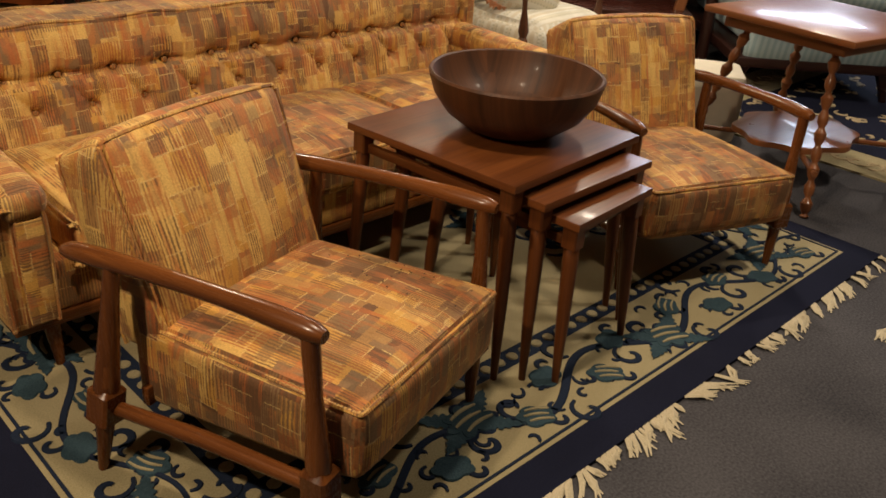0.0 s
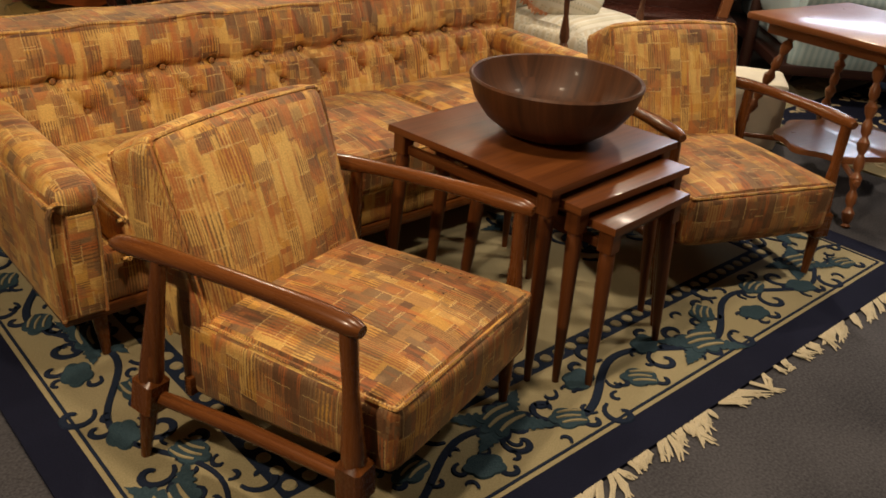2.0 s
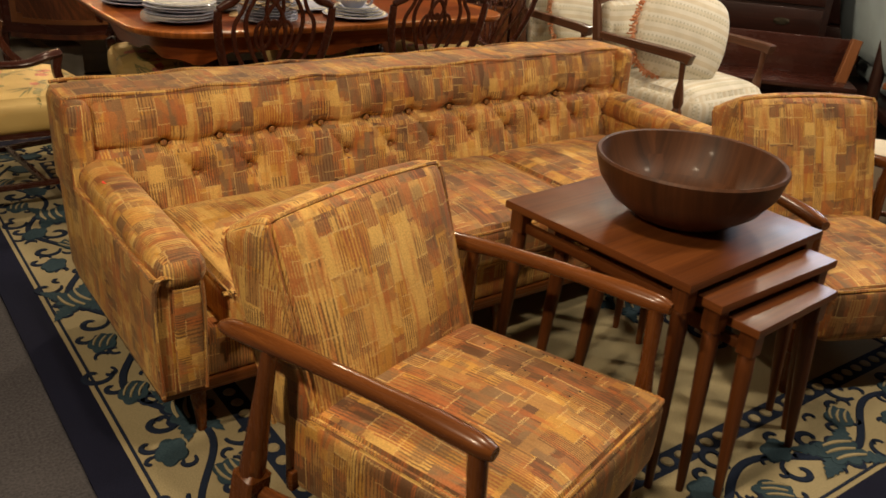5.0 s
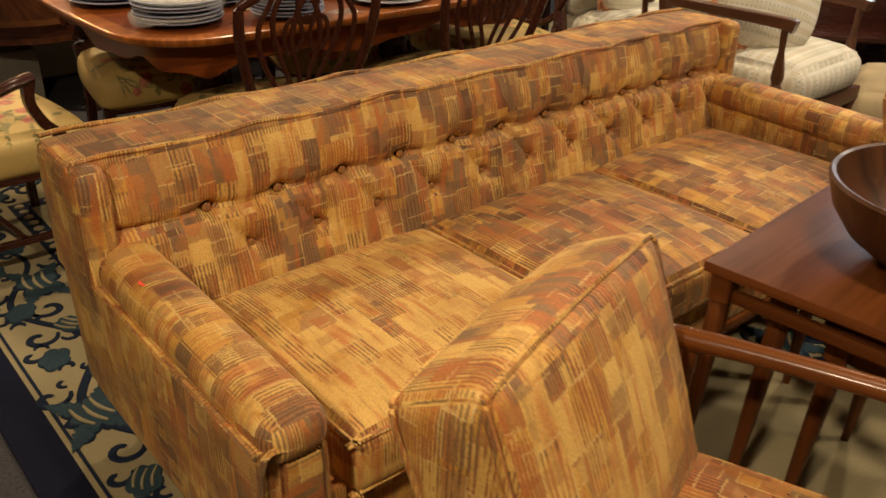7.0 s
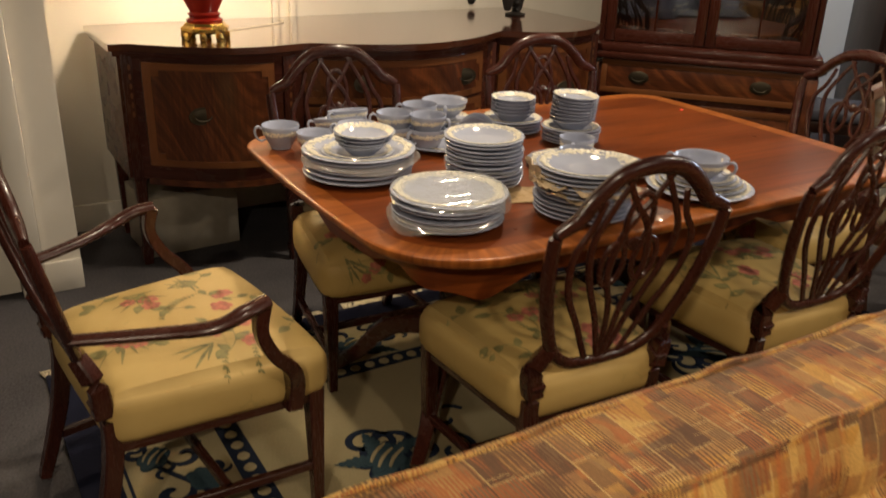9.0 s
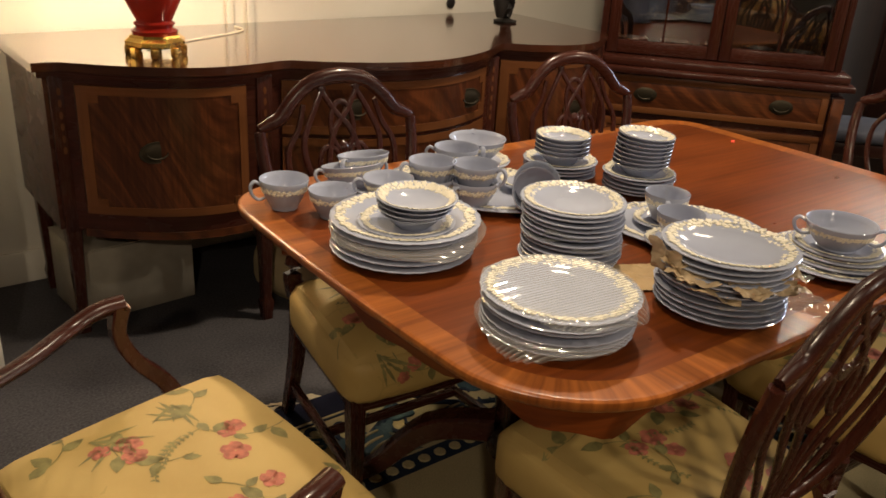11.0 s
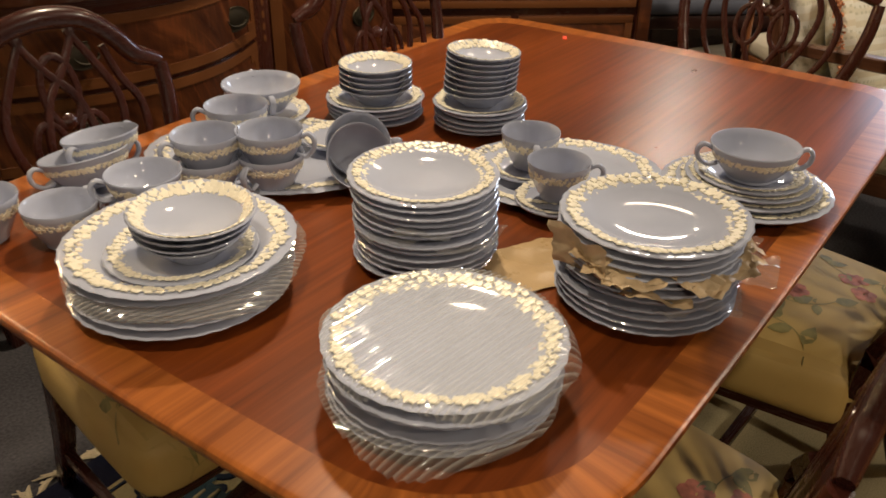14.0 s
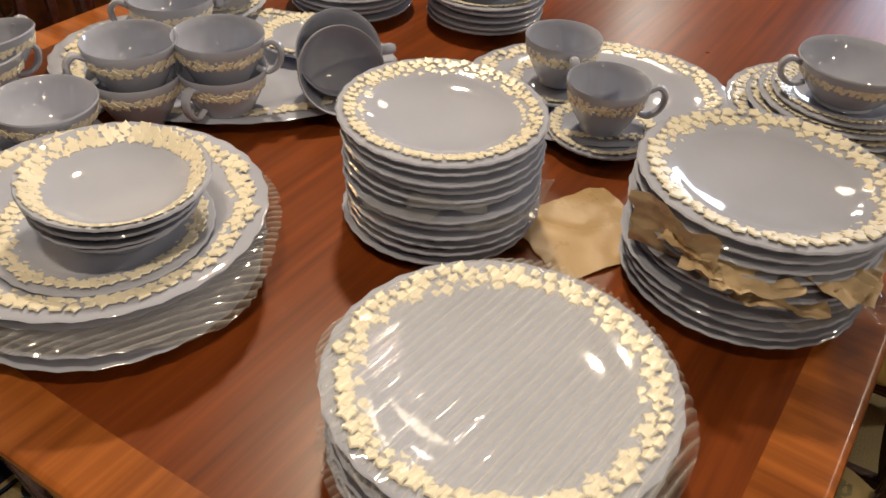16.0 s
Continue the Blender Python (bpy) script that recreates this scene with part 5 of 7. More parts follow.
    part("rosette", lathe([(0.0, -0.006), (0.016, -0.005), (0.018, 0.0), (0.010, 0.007), (0.0, 0.009)], 12, m=Matrix.Translation(P(0, 0.345)) @ Matrix.Rotation(radians(77), 4, "X")), MAHOG, back, "carved rosette")
    if arms:
        for s in (-1, 1):
            x1 = s * (W + 0.045)
            pts = [P(s * 0.195 / 1.0, 0.17), (s * (W * 0.97), D - 0.12, 0.640), (x1, D - 0.22, 0.650), (x1 + 0.01 * s, 0.24, 0.672), (x1, 0.185, 0.680)]
            arm = part("arm", tube(spline(pts, 6), [0.017, 0.019, 0.020, 0.022, 0.022], 10, flat=0.8), MAHOG, c, "shaped open arm")
            sup = [(x1, 0.195, 0.678), (x1 + 0.004 * s, 0.205, 0.61), (x1 - 0.004 * s, 0.175, 0.54), (x1 - 0.02 * s, 0.125, 0.48), (x1 - 0.042 * s, 0.105, 0.42), (x1 - 0.05 * s, 0.11, 0.35)]
            part("arm_support", tube(spline(sup, 6), [0.018, 0.015, 0.016, 0.018, 0.021, 0.021], square=True, up=(1, 0, 0)), MAHOG, arm, "serpentine arm support")
    return c


shield_chair(pose(0.815, 3.30, 0.0, 0, 0, 96), "mahogany shield-back armchair with yellow floral seat, drawn up to the table", True, 1.18)
side_lab = "mahogany shield-back chair with yellow floral seat, %s"
shield_chair(pose(1.42, 3.09, 0.0, 0, 0, 177), side_lab % "backing the sofa")
shield_chair(pose(2.17, 3.05, 0.0, 0, 0, 177), side_lab % "backing the sofa")
shield_chair(pose(1.30, 3.45, 0.0, 0, 0, -3), side_lab % "backing the sideboard")
shield_chair(pose(2.10, 3.41, 0.0, 0, 0, -10), side_lab % "backing the sideboard")
shield_chair(pose(2.56, 3.27, 0.0, 0, 0, -97), "wide mahogany shield-back dining chair at the table's far end", False, 1.22)


# ---- sideboard ----
def front_line(x):
    """The serpentine front of the sideboard: y for each x."""
    t = (x - 0.78) / (3.02 - 0.78)
    if t < 0.30:
        return 4.82 - 0.22 * max(0.0, t) / 0.30 - 0.12 * max(0.0, math.sin(math.pi * t / 0.30))
    if t > 0.72:
        return 4.64 - 0.17 * max(0.0, math.sin(math.pi * (t - 0.72) / 0.28)) ** 0.8
    return 4.60 - 0.19 * max(0.0, math.sin(math.pi * (t - 0.30) / 0.42)) ** 0.9


buffet = thing("sideboard", "serpentine mahogany sideboard with inlaid doors and glossy top", "sideboard")


def bowed(x0, x1, z0, z1, out, thick, n=22, back=None):
    bm = bmesh.new()
    xs = np.linspace(x0, x1, n)
    f = [(float(x), front_line(float(x)) - out) for x in xs]
    b_ = [(float(x), (front_line(float(x)) - out + thick) if back is None else back) for x in xs[::-1]]
    return prism(f + b_, z0, z1, bm)


BT = 0.955
part("top", bowed(0.712, 3.05, BT - 0.028, BT, 0.03, 0, 60, 5.33), wood("sideboard_top", (0.035, 0.011, 0.006), (0.075, 0.024, 0.011), 0.12, 60, 1.0), buffet, "glossy mahogany top", grain=0)
part("top_moulding", bowed(0.728, 3.03, BT - 0.05, BT - 0.028, 0.012, 0, 60, 5.32), MAHOG, buffet, grain=0)
part("carcass", bowed(0.745, 3.02, 0.40, BT - 0.05, 0, 0, 60, 5.31), MAHOG, buffet, "dark mahogany carcass", grain=0)


def inlaid(x0, x1, z0, z1, name, pull_at):
    d = part(name, bowed(x0, x1, z0, z1, 0.008, 0.012), FLAME, buffet, "flame mahogany panel with satinwood banding", grain=2)
    w = 0.028
    for a, c, e, g in ((x0, x1, z1 - w, z1), (x0, x1, z0, z0 + w), (x0, x0 + w, z0 + w, z1 - w), (x1 - w, x1, z0 + w, z1 - w)):
        part("inlay_band", bowed(a, c, e, g, 0.0105, 0.006, 16), INLAY, d, grain=0 if g - e < c - a else 2)
    for a in (x0 + w, x1 - w - 0.026):
        for e in (z0 + w, z1 - w - 0.026):
            part("corner_inlay", bowed(a, a + 0.026, e, e + 0.026, 0.0105, 0.006, 4), INLAY, d)
    for px, pz in pull_at:
        y = front_line(px) - 0.012
        pl = part("pull_plate", lathe([(0.0, 0.004), (0.030, 0.004), (0.036, 0.002), (0.044, 0.003), (0.046, 0.0), (0.0, 0.0)], 24, sx=1.25, sy=0.8, m=Matrix.Translation((px, y, pz)) @ Matrix.Rotation(radians(90), 4, "X")), BRASS, d, "aged brass oval plate")
        part("pull_bail", tube([(px + 0.034 * math.cos(a), y - 0.012 - 0.004 * math.sin(a), pz + 0.002 - 0.020 * math.sin(a)) for a in np.linspace(0, math.pi, 12)], 0.003, 6), BRASS, pl, "brass bail")


inlaid(0.825, 1.30, 0.46, 0.885, "door", [(1.015, 0.680)])
inlaid(1.44, 2.27, 0.70, 0.885, "drawer", [(1.66, 0.79), (2.136, 0.79)])
inlaid(1.44, 2.27, 0.49, 0.685, "drawer", [(1.66, 0.59), (2.136, 0.59)])
inlaid(2.42, 2.93, 0.46, 0.885, "door", [(2.72, 0.685)])
for cx in (0.785, 1.37, 2.345, 2.98):
    y = front_line(cx) - 0.006
    part("front_stile", bevbox((0.055, 0.02, 0.52), (cx, y + 0.004, 0.65), 0.003), MAHOG, buffet)
    for k in range(6):
        bm_at = Matrix.Translation((cx, y - 0.006, 0.86 - k * 0.038)) @ Matrix.Rotation(radians(90), 4, "X") @ Matrix.Diagonal((1, 2.2, 1, 1))
        part("bellflower_inlay", lathe([(0.0, 0.0), (0.006, 0.001), (0.0, 0.002)], 8, m=bm_at), INLAY, buffet, "satinwood bellflower inlay")
    part("leg", tube([(cx, y + 0.03, 0.40), (cx, y + 0.03, 0.10), (cx, y + 0.03, 0.085), (cx, y + 0.03, 0.07), (cx, y + 0.03, 0.0)], [0.026, 0.017, 0.017, 0.024, 0.018], square=True), MAHOG, buffet, "tapered leg with spade foot")
for cx in (0.79, 2.97):
    part("leg", tube([(cx, 5.26, 0.40), (cx, 5.26, 0.10), (cx, 5.26, 0.07), (cx, 5.26, 0.0)], [0.026, 0.018, 0.024, 0.018], square=True), MAHOG, buffet, "tapered leg with spade foot")
part("skirt", bowed(0.815, 1.31, 0.375, 0.402, 0.004, 0.02), FLAME, buffet)
part("skirt", bowed(1.43, 2.28, 0.37, 0.402, 0.004, 0.02), FLAME, buffet)
part("skirt", bowed(2.41, 2.94, 0.375, 0.402, 0.004, 0.02), FLAME, buffet)

lamp = thing("table_lamp", "red glazed table lamp on a gilt footed base, on the sideboard", "lamp", m=pose(1.10, 4.80, BT))
gb = lathe([(0.0, 0.030), (0.085, 0.030), (0.098, 0.036), (0.100, 0.050), (0.085, 0.060), (0.080, 0.068), (0.0, 0.068)], 8)
base = part("gilt_base", gb, GILT, lamp, "gilt eight-sided base", smooth=False)
for k in range(8):
    a = math.pi / 8 + k * math.pi / 4
    part("base_foot", rbox((0.026, 0.022, 0.034), 0.006, (0, 0, 0.017), 2), GILT, base, m=pose(0.087 * math.cos(a), 0.087 * math.sin(a), 0, 0, 0, math.degrees(a) + 90))
part("body", lathe([(0.0, 0.068), (0.070, 0.068), (0.074, 0.080), (0.058, 0.090), (0.066, 0.102), (0.056, 0.110), (0.062, 0.122), (0.095, 0.19), (0.110, 0.27), (0.098, 0.36), (0.055, 0.42), (0.035, 0.45), (0.0, 0.45)], 36), REDGLAZE, lamp, "glossy red glazed body")
part("neck", lathe([(0.0, 0.45), (0.03, 0.45), (0.012, 0.47), (0.012, 0.55), (0.0, 0.55)], 14), GILT, lamp)
bulb = bpy.data.lights.new("lamp_bulb", "POINT")
bulb.energy, bulb.color, bulb.shadow_soft_size = 36, (1.0, 0.82, 0.60), 0.05
bo = new("lamp_bulb_light", bulb)
bo.location = (1.10, 4.80, BT + 0.66)
shade_m = plain("lamp_shade_cloth", (0.80, 0.70, 0.50), 0.9)
part("shade", lathe([(0.20, 0.52), (0.13, 0.80), (0.128, 0.80), (0.198, 0.52)], 32), shade_m, lamp, "pale cloth shade")
part("cord", tube(spline([(0.0, 0.09, 0.004), (0.2, 0.2, 0.004), (0.45, 0.33, 0.004), (0.47, 0.44, 0.004)], 6), 0.003, 6), WHITECLOTH, lamp)
orn = thing("black_ornament", "black curved metal ornament on the end of the sideboard", "ornament", m=pose(2.80, 5.02, BT, 0, 0, 40))
part("base", lathe([(0.0, 0.0), (0.05, 0.0), (0.055, 0.008), (0.02, 0.018), (0.0, 0.018)], 20), BLACK, orn)
part("body", tube(spline([(0, 0, 0.015), (0.05, 0, 0.06), (0.02, 0, 0.14), (-0.08, 0, 0.17), (-0.15, 0, 0.12), (-0.16, 0, 0.04)], 6), [0.02, 0.03, 0.045, 0.05, 0.04, 0.015], 12), BLACK, orn)
part("ball", lathe([(0.0, 0.04), (0.02, 0.046), (0.03, 0.065), (0.02, 0.086), (0.0, 0.09)], 16), BLACK, orn)
pbox = thing("packing_box", "pale cardboard packing box under the sideboard", "box", m=pose(1.0, 5.05, 0.0, 0, 0, 4))
part("carton", bevbox((0.42, 0.30, 0.27), (0, 0, 0.135), 0.004), DULLCARD, pbox)
for fx in (-0.107, 0.107):
    part("flap", bevbox((0.208, 0.302, 0.004), (fx, 0, 0.274), 0.001), DULLCARD, pbox)
part("tape", bevbox((0.05, 0.31, 0.002), (0, 0, 0.2775), 0.0), PAPER, pbox)
tagged(part("folded_cloth", rbox((0.34, 0.28, 0.22), 0.08, (0, 0, 0.11), 6, 0.03), BEIGECLOTH, None, m=pose(1.62, 4.78, 0.0, 0, 0, 12)), "beige cloth bundle under the sideboard", "bundle")


# ---- china cabinet ----
cab = thing("china_cabinet", "tall mahogany china cabinet with glazed doors and inlaid drawer", "cabinet", m=pose(3.43, 4.28, 0.0, 0, 0, -49))
CWD = 1.12
part("base_body", bevbox((CWD, 0.44, 0.69), (0, 0.235, 0.405), 0.004), MAHOG, cab, "", True, 0)
part("drawer_front", bevbox((0.98, 0.02, 0.17), (0, 0.01, 0.688), 0.003), FLAME, cab, "flame mahogany drawer with satinwood banding")
for a, c, e, g in ((-0.49, 0.49, 0.745, 0.773), (-0.49, 0.49, 0.603, 0.631), (-0.49, -0.462, 0.631, 0.745), (0.462, 0.49, 0.631, 0.745)):
    part("inlay_band", bevbox((c - a, 0.006, g - e), ((a + c) / 2, -0.002, (e + g) / 2), 0.001), INLAY, cab)
for s in (-0.25, 0.25):
    part("door_front", bevbox((0.47, 0.02, 0.45), (s, 0.01, 0.345), 0.003), FLAME, cab)
    for a, c, e, g in ((-0.235, 0.235, 0.54, 0.57), (-0.235, 0.235, 0.12, 0.15), (-0.235, -0.205, 0.15, 0.54), (0.205, 0.235, 0.15, 0.54)):
        part("inlay_band", bevbox((c - a, 0.006, g - e), (s + (a + c) / 2, -0.002, (e + g) / 2), 0.001), INLAY, cab)
for px in (-0.298, 0.298):
    pl = part("pull_plate", lathe([(0.0, 0.004), (0.030, 0.004), (0.036, 0.002), (0.042, 0.0), (0.0, 0.0)], 24, sx=1.25, sy=0.8, m=Matrix.Translation((px, 0, 0.688)) @ Matrix.Rotation(radians(90), 4, "X")), BRASS, cab, "aged brass oval plate")
    part("pull_bail", tube([(px + 0.034 * math.cos(a), -0.012, 0.69 - 0.020 * math.sin(a)) for a in np.linspace(0, math.pi, 12)], 0.003, 6), BRASS, pl)
for px in (-0.53, 0.53):
    part("corner_stile", bevbox((0.05, 0.03, 0.65), (px, 0.005, 0.425), 0.004), FLAME, cab)
    part("foot", tube([(px, 0.03, 0.10), (px, 0.03, 0.0)], [0.03, 0.022], square=True), MAHOG, cab)
    part("foot", tube([(px, 0.42, 0.10), (px, 0.42, 0.0)], [0.03, 0.022], square=True), MAHOG, cab)
part("waist_moulding", bevbox((CWD + 0.05, 0.50, 0.03), (0, 0.22, 0.795), 0.010), MAHOG, cab, grain=0)
part("waist_moulding", bevbox((CWD + 0.01, 0.46, 0.04), (0, 0.235, 0.83), 0.012), MAHOG, cab, grain=0)
for px in (-0.52, 0.52):
    part("side_panel", bevbox((0.03, 0.36, 1.15), (px, 0.27, 1.425), 0.003), MAHOG, cab)
# black here paints the unlit depth behind the glass
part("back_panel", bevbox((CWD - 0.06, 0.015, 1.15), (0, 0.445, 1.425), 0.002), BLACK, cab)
part("cornice", bevbox((CWD + 0.04, 0.44, 0.08), (0, 0.26, 2.04), 0.02), MAHOG, cab)
for sz in (1.20, 1.55):
    part("shelf", bevbox((1.0, 0.33, 0.018), (0, 0.27, sz), 0.002), MAHOG, cab)
for s in (-0.252, 0.252):
    dr = part("glazed_door", bevbox((0.05, 0.022, 1.13), (s - 0.225, 0.09, 1.42), 0.004), MAHOG, cab, "mahogany framed glass door")
    part("door_rail", bevbox((0.05, 0.022, 1.13), (s + 0.225, 0.09, 1.42), 0.004), MAHOG, dr)
    for zz in (0.885, 1.96):
        part("door_rail", bevbox((0.40, 0.022, 0.06), (s, 0.09, zz), 0.004), MAHOG, dr)
    part("glazing_bar", bevbox((0.010, 0.014, 1.04), (s, 0.088, 1.42), 0.002), MAHOG, dr)
    part("glazing_bar", bevbox((0.40, 0.014, 0.010), (s, 0.088, 1.35), 0.002), MAHOG, dr)
    pane = part("pane", bevbox((0.40, 0.003, 1.04), (s, 0.096, 1.42), 0.0), GLASS, dr, "glass pane", False)
    pane.visible_shadow = False
# dishes coloured black too, as shade in the dim interior
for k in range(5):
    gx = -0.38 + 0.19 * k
    tagged(part("dish", lathe([(0.0, 0.0), (0.03, 0.0), (0.05, 0.02), (0.07, 0.05), (0.066, 0.05), (0.045, 0.02), (0.0, 0.008)], 20), BLACK, None, m=cab.matrix_basis @ pose(gx, 0.28, 0.85)), "dish inside the china cabinet, coloured black for the dim interior", "dish", "dishes in the cabinet")


# ---- blue and cream china ----
MESHES = {}


def leaf_ring(bm, place, count, size, seed):
    """A garland of small lobed leaves; place(angle, offset) gives the point and the two directions it lies in."""
    r = random.Random(seed)
    for k in range(count):
        for row in (0, 1, 2):
            a = 2 * math.pi * (k + 0.33 * row + r.uniform(-0.15, 0.15)) / count
            p, e1, e2, n = place(a, (row - 1) * 0.48 + r.uniform(-0.16, 0.16))
            turn, s = r.uniform(0, 6.28), size * r.uniform(0.65, 1.3)
            top = bm.verts.new(p + n * s * 0.13)
            rim, low = [], []
            for i in range(10):
                b_ = turn + i * 2 * math.pi / 10
                q = s * (1.0 if i % 2 == 0 else 0.66) * r.uniform(0.8, 1.2)
                d = e1 * math.cos(b_) + e2 * math.sin(b_)
                rim.append(bm.verts.new(p + d * q * 0.82 + n * s * 0.08))
                low.append(bm.verts.new(p + d * q - n * 0.0008))
            for i in range(10):
                j = (i + 1) % 10
                bm.faces.new((top, rim[i], rim[j]))
                bm.faces.new((rim[i], low[i], low[j], rim[j]))


def plate_profile(R, h):
    return [(0.0, 0.0025), (R * 0.50, 0.0025), (R * 0.54, 0.0), (R * 0.58, 0.0015), (R * 0.66, h * 0.35), (R * 0.82, h * 0.68), (R * 0.985, h - 0.004), (R, h - 0.0015), (R * 0.985, h), (R * 0.82, h * 0.68 + 0.005), (R * 0.68, h * 0.42 + 0.004), (R * 0.58, 0.0062), (R * 0.3, 0.0055), (0.0, 0.0055)]


def ware(name, key, make, m, label, category, group, relief=None, sub=None):
    if key not in MESHES:
        ob = part(name, make(), BLUEWARE, None)
        MESHES[key] = ob.data
    else:
        ob = new(name, MESHES[key])
    ob.matrix_basis = m
    tagged(ob, label, category, group)
    for pname, pkey, pmake, pmat, plab in sub or ():
        if pkey not in MESHES:
            o = part(pname, pmake(), pmat, ob, plab)
            MESHES[pkey] = o.data
        else:
            o = new(pname, MESHES[pkey])
            o.parent = ob
            o["label"] = plab
        if pname == "relief_band":
            o["kind"] = "stuff"
    return ob


def rim_relief(R, h, sx=1.0, sy=1.0, width=0.115):
    def make():
        bm = bmesh.new()
        slope = math.atan2(h * 0.32, R * 0.165)

        def place(a, off):
            rr = R * (0.835 + width * off)
            z = h * 0.68 + 0.0055 + (rr - R * 0.82) * math.tan(slope) if rr > R * 0.82 else h * 0.68 + 0.0055 - (R * 0.82 - rr) * 0.6
            e_r = Vector((math.cos(a), math.sin(a), math.tan(slope) * 0.8)).normalized()
            e_t = Vector((-math.sin(a), math.cos(a), 0))
            return Vector((sx * rr * math.cos(a), sy * rr * math.sin(a), z)), e_r, e_t, e_r.cross(e_t) if e_r.cross(e_t).z > 0 else -e_r.cross(e_t)
        size = 0.0082 if R > 0.12 else 0.0062
        leaf_ring(bm, place, int(2 * math.pi * R * 0.85 / (size * 1.62)), size, int(R * 1000))
        return bm
    return make


def plate(x, y, z, R, h=0.022, top=False, turn=0.0, tilt=(0, 0), kind="plate", sx=1.0, sy=1.0, group="blue and cream plates", label=""):
    key = (kind, round(R, 4), h, sx, sy)
    lab = label or ("blue stoneware plate with cream leaf relief rim" if top else "blue stoneware plate with scalloped edge in a stack")
    sub = [("relief_band", key + ("r",), rim_relief(R, h, sx, sy), CREAM, "cream leaf garland in relief")] if top else None
    return ware(kind, key, lambda: lathe(plate_profile(R, h), 96, sx=sx, sy=sy, wave=0.007, waves=30), pose(x, y, z, tilt[0], tilt[1], turn), lab, "plate", group, sub=sub)


def pile_of(x, y, z, R, n, pitch, h=0.022, seed=0, show=1, group="", bottom=None):
    r = random.Random(seed)
    for k in range(n):
        last = k >= n - show
        plate(x + r.uniform(-0.004, 0.004), y + r.uniform(-0.004, 0.004), z + pitch * k, R if last else round(R * 0.968, 4), h, last, r.uniform(0, 360), (r.uniform(-0.7, 0.7), r.uniform(-0.7, 0.7)), group=group)
    return z + pitch * (n - 1)


def cup_profile(R, h):
    return [(0.0, 0.003), (R * 0.46, 0.003), (R * 0.50, 0.0), (R * 0.54, 0.002), (R * 0.54, 0.006), (R * 0.66, h * 0.22), (R * 0.83, h * 0.5), (R * 0.95, h * 0.8), (R, h - 0.002), (R * 0.985, h), (R * 0.965, h - 0.001), (R * 0.91, h * 0.8), (R * 0.79, h * 0.5), (R * 0.6, h * 0.22), (R * 0.4, 0.008), (0.0, 0.007)]


def cup_relief(R, h):
    def make():
        bm = bmesh.new()

        def place(a, off):
            z = h * (0.72 + 0.13 * off)
            rr = R * (0.915 + 0.13 * (z / h - 0.70)) + 0.0006
            n = Vector((math.cos(a), math.sin(a), -0.3)).normalized()
            t = Vector((-math.sin(a), math.cos(a), 0))
            return Vector((rr * math.cos(a), rr * math.sin(a), z)), t, n.cross(t), n
        leaf_ring(bm, place, int(2 * math.pi * R / 0.0112), 0.0056, int(R * 999))
        return bm
    return make


def handle(R, h, side=1):
    def make():
        pts = [(R * 0.93, 0, h * 0.80), (R + 0.010, 0, h * 0.92), (R + 0.020, 0, h * 0.76), (R + 0.016, 0, h * 0.48), (R * 0.9 + 0.008, 0, h * 0.32), (R * 0.78, 0, h * 0.38)]
        return tube([(side * p[0], p[1], p[2]) for p in spline(pts, 6)], [0.0035, 0.0045, 0.0045, 0.004, 0.0035], 8, up=(0, 1, 0), flat=1.5)
    return make


def cup(x, y, z, turn=0.0, R=0.060, h=0.071, tilt=(0, 0), two=False, label="blue stoneware teacup with cream leaf relief"):
    sub = [("relief_band", ("cr", R, h), cup_relief(R, h), CREAM, "cream leaf garland in relief"), ("handle", ("ch", R, h, 1), handle(R, h), BLUEWARE, "looped handle")]
    if two:
        sub.append(("handle", ("ch", R, h, -1), handle(R, h, -1), BLUEWARE, "looped handle"))
    return ware("teacup" if not two else "soup_cup", ("cup", R, h), lambda: lathe(cup_profile(R, h), 48), pose(x, y, z, tilt[0], tilt[1], turn), label, "cup", "blue and cream cups", sub=sub)


def dish_profile(R, h):
    return [(0.0, 0.003), (R * 0.46, 0.003), (R * 0.50, 0.0), (R * 0.54, 0.003), (R * 0.72, h * 0.4), (R * 0.9, h * 0.78), (R, h - 0.002), (R * 0.985, h), (R * 0.88, h * 0.78 + 0.004), (R * 0.68, h * 0.4 + 0.004), (R * 0.5, 0.009), (0.0, 0.008)]


def dish(x, y, z, R, h, top=False, tilt=(0, 0), turn=0.0):
    key = ("dish", R, h)
    sub = None
    if top:
        def make():
            bm = bmesh.new()

            def place(a, off):
                rr = R * (0.84 + 0.10 * off)
                zz = h * (0.4 + 0.38 * (rr / R - 0.68) / 0.20) + 0.0045
                e_r = Vector((math.cos(a), math.sin(a), 0.75)).normalized()
                e_t = Vector((-math.sin(a), math.cos(a), 0))
                n = e_r.cross(e_t)
                return Vector((rr * math.cos(a), rr * math.sin(a), zz)), e_r, e_t, n if n.z > 0 else -n
            leaf_ring(bm, place, int(2 * math.pi * R * 0.85 / 0.0098), 0.0068, 5)
            return bm
        sub = [("relief_band", key + ("r",), make, CREAM, "cream leaf garland in relief")]
    return ware("dessert_bowl", key, lambda: lathe(dish_profile(R, h), 64, wave=0.006, waves=28), pose(x, y, z, tilt[0], tilt[1], turn), "shallow blue stoneware bowl in a stack" if not top else "shallow blue stoneware bowl with cream leaf relief", "bowl", "blue and cream bowls", sub=sub)


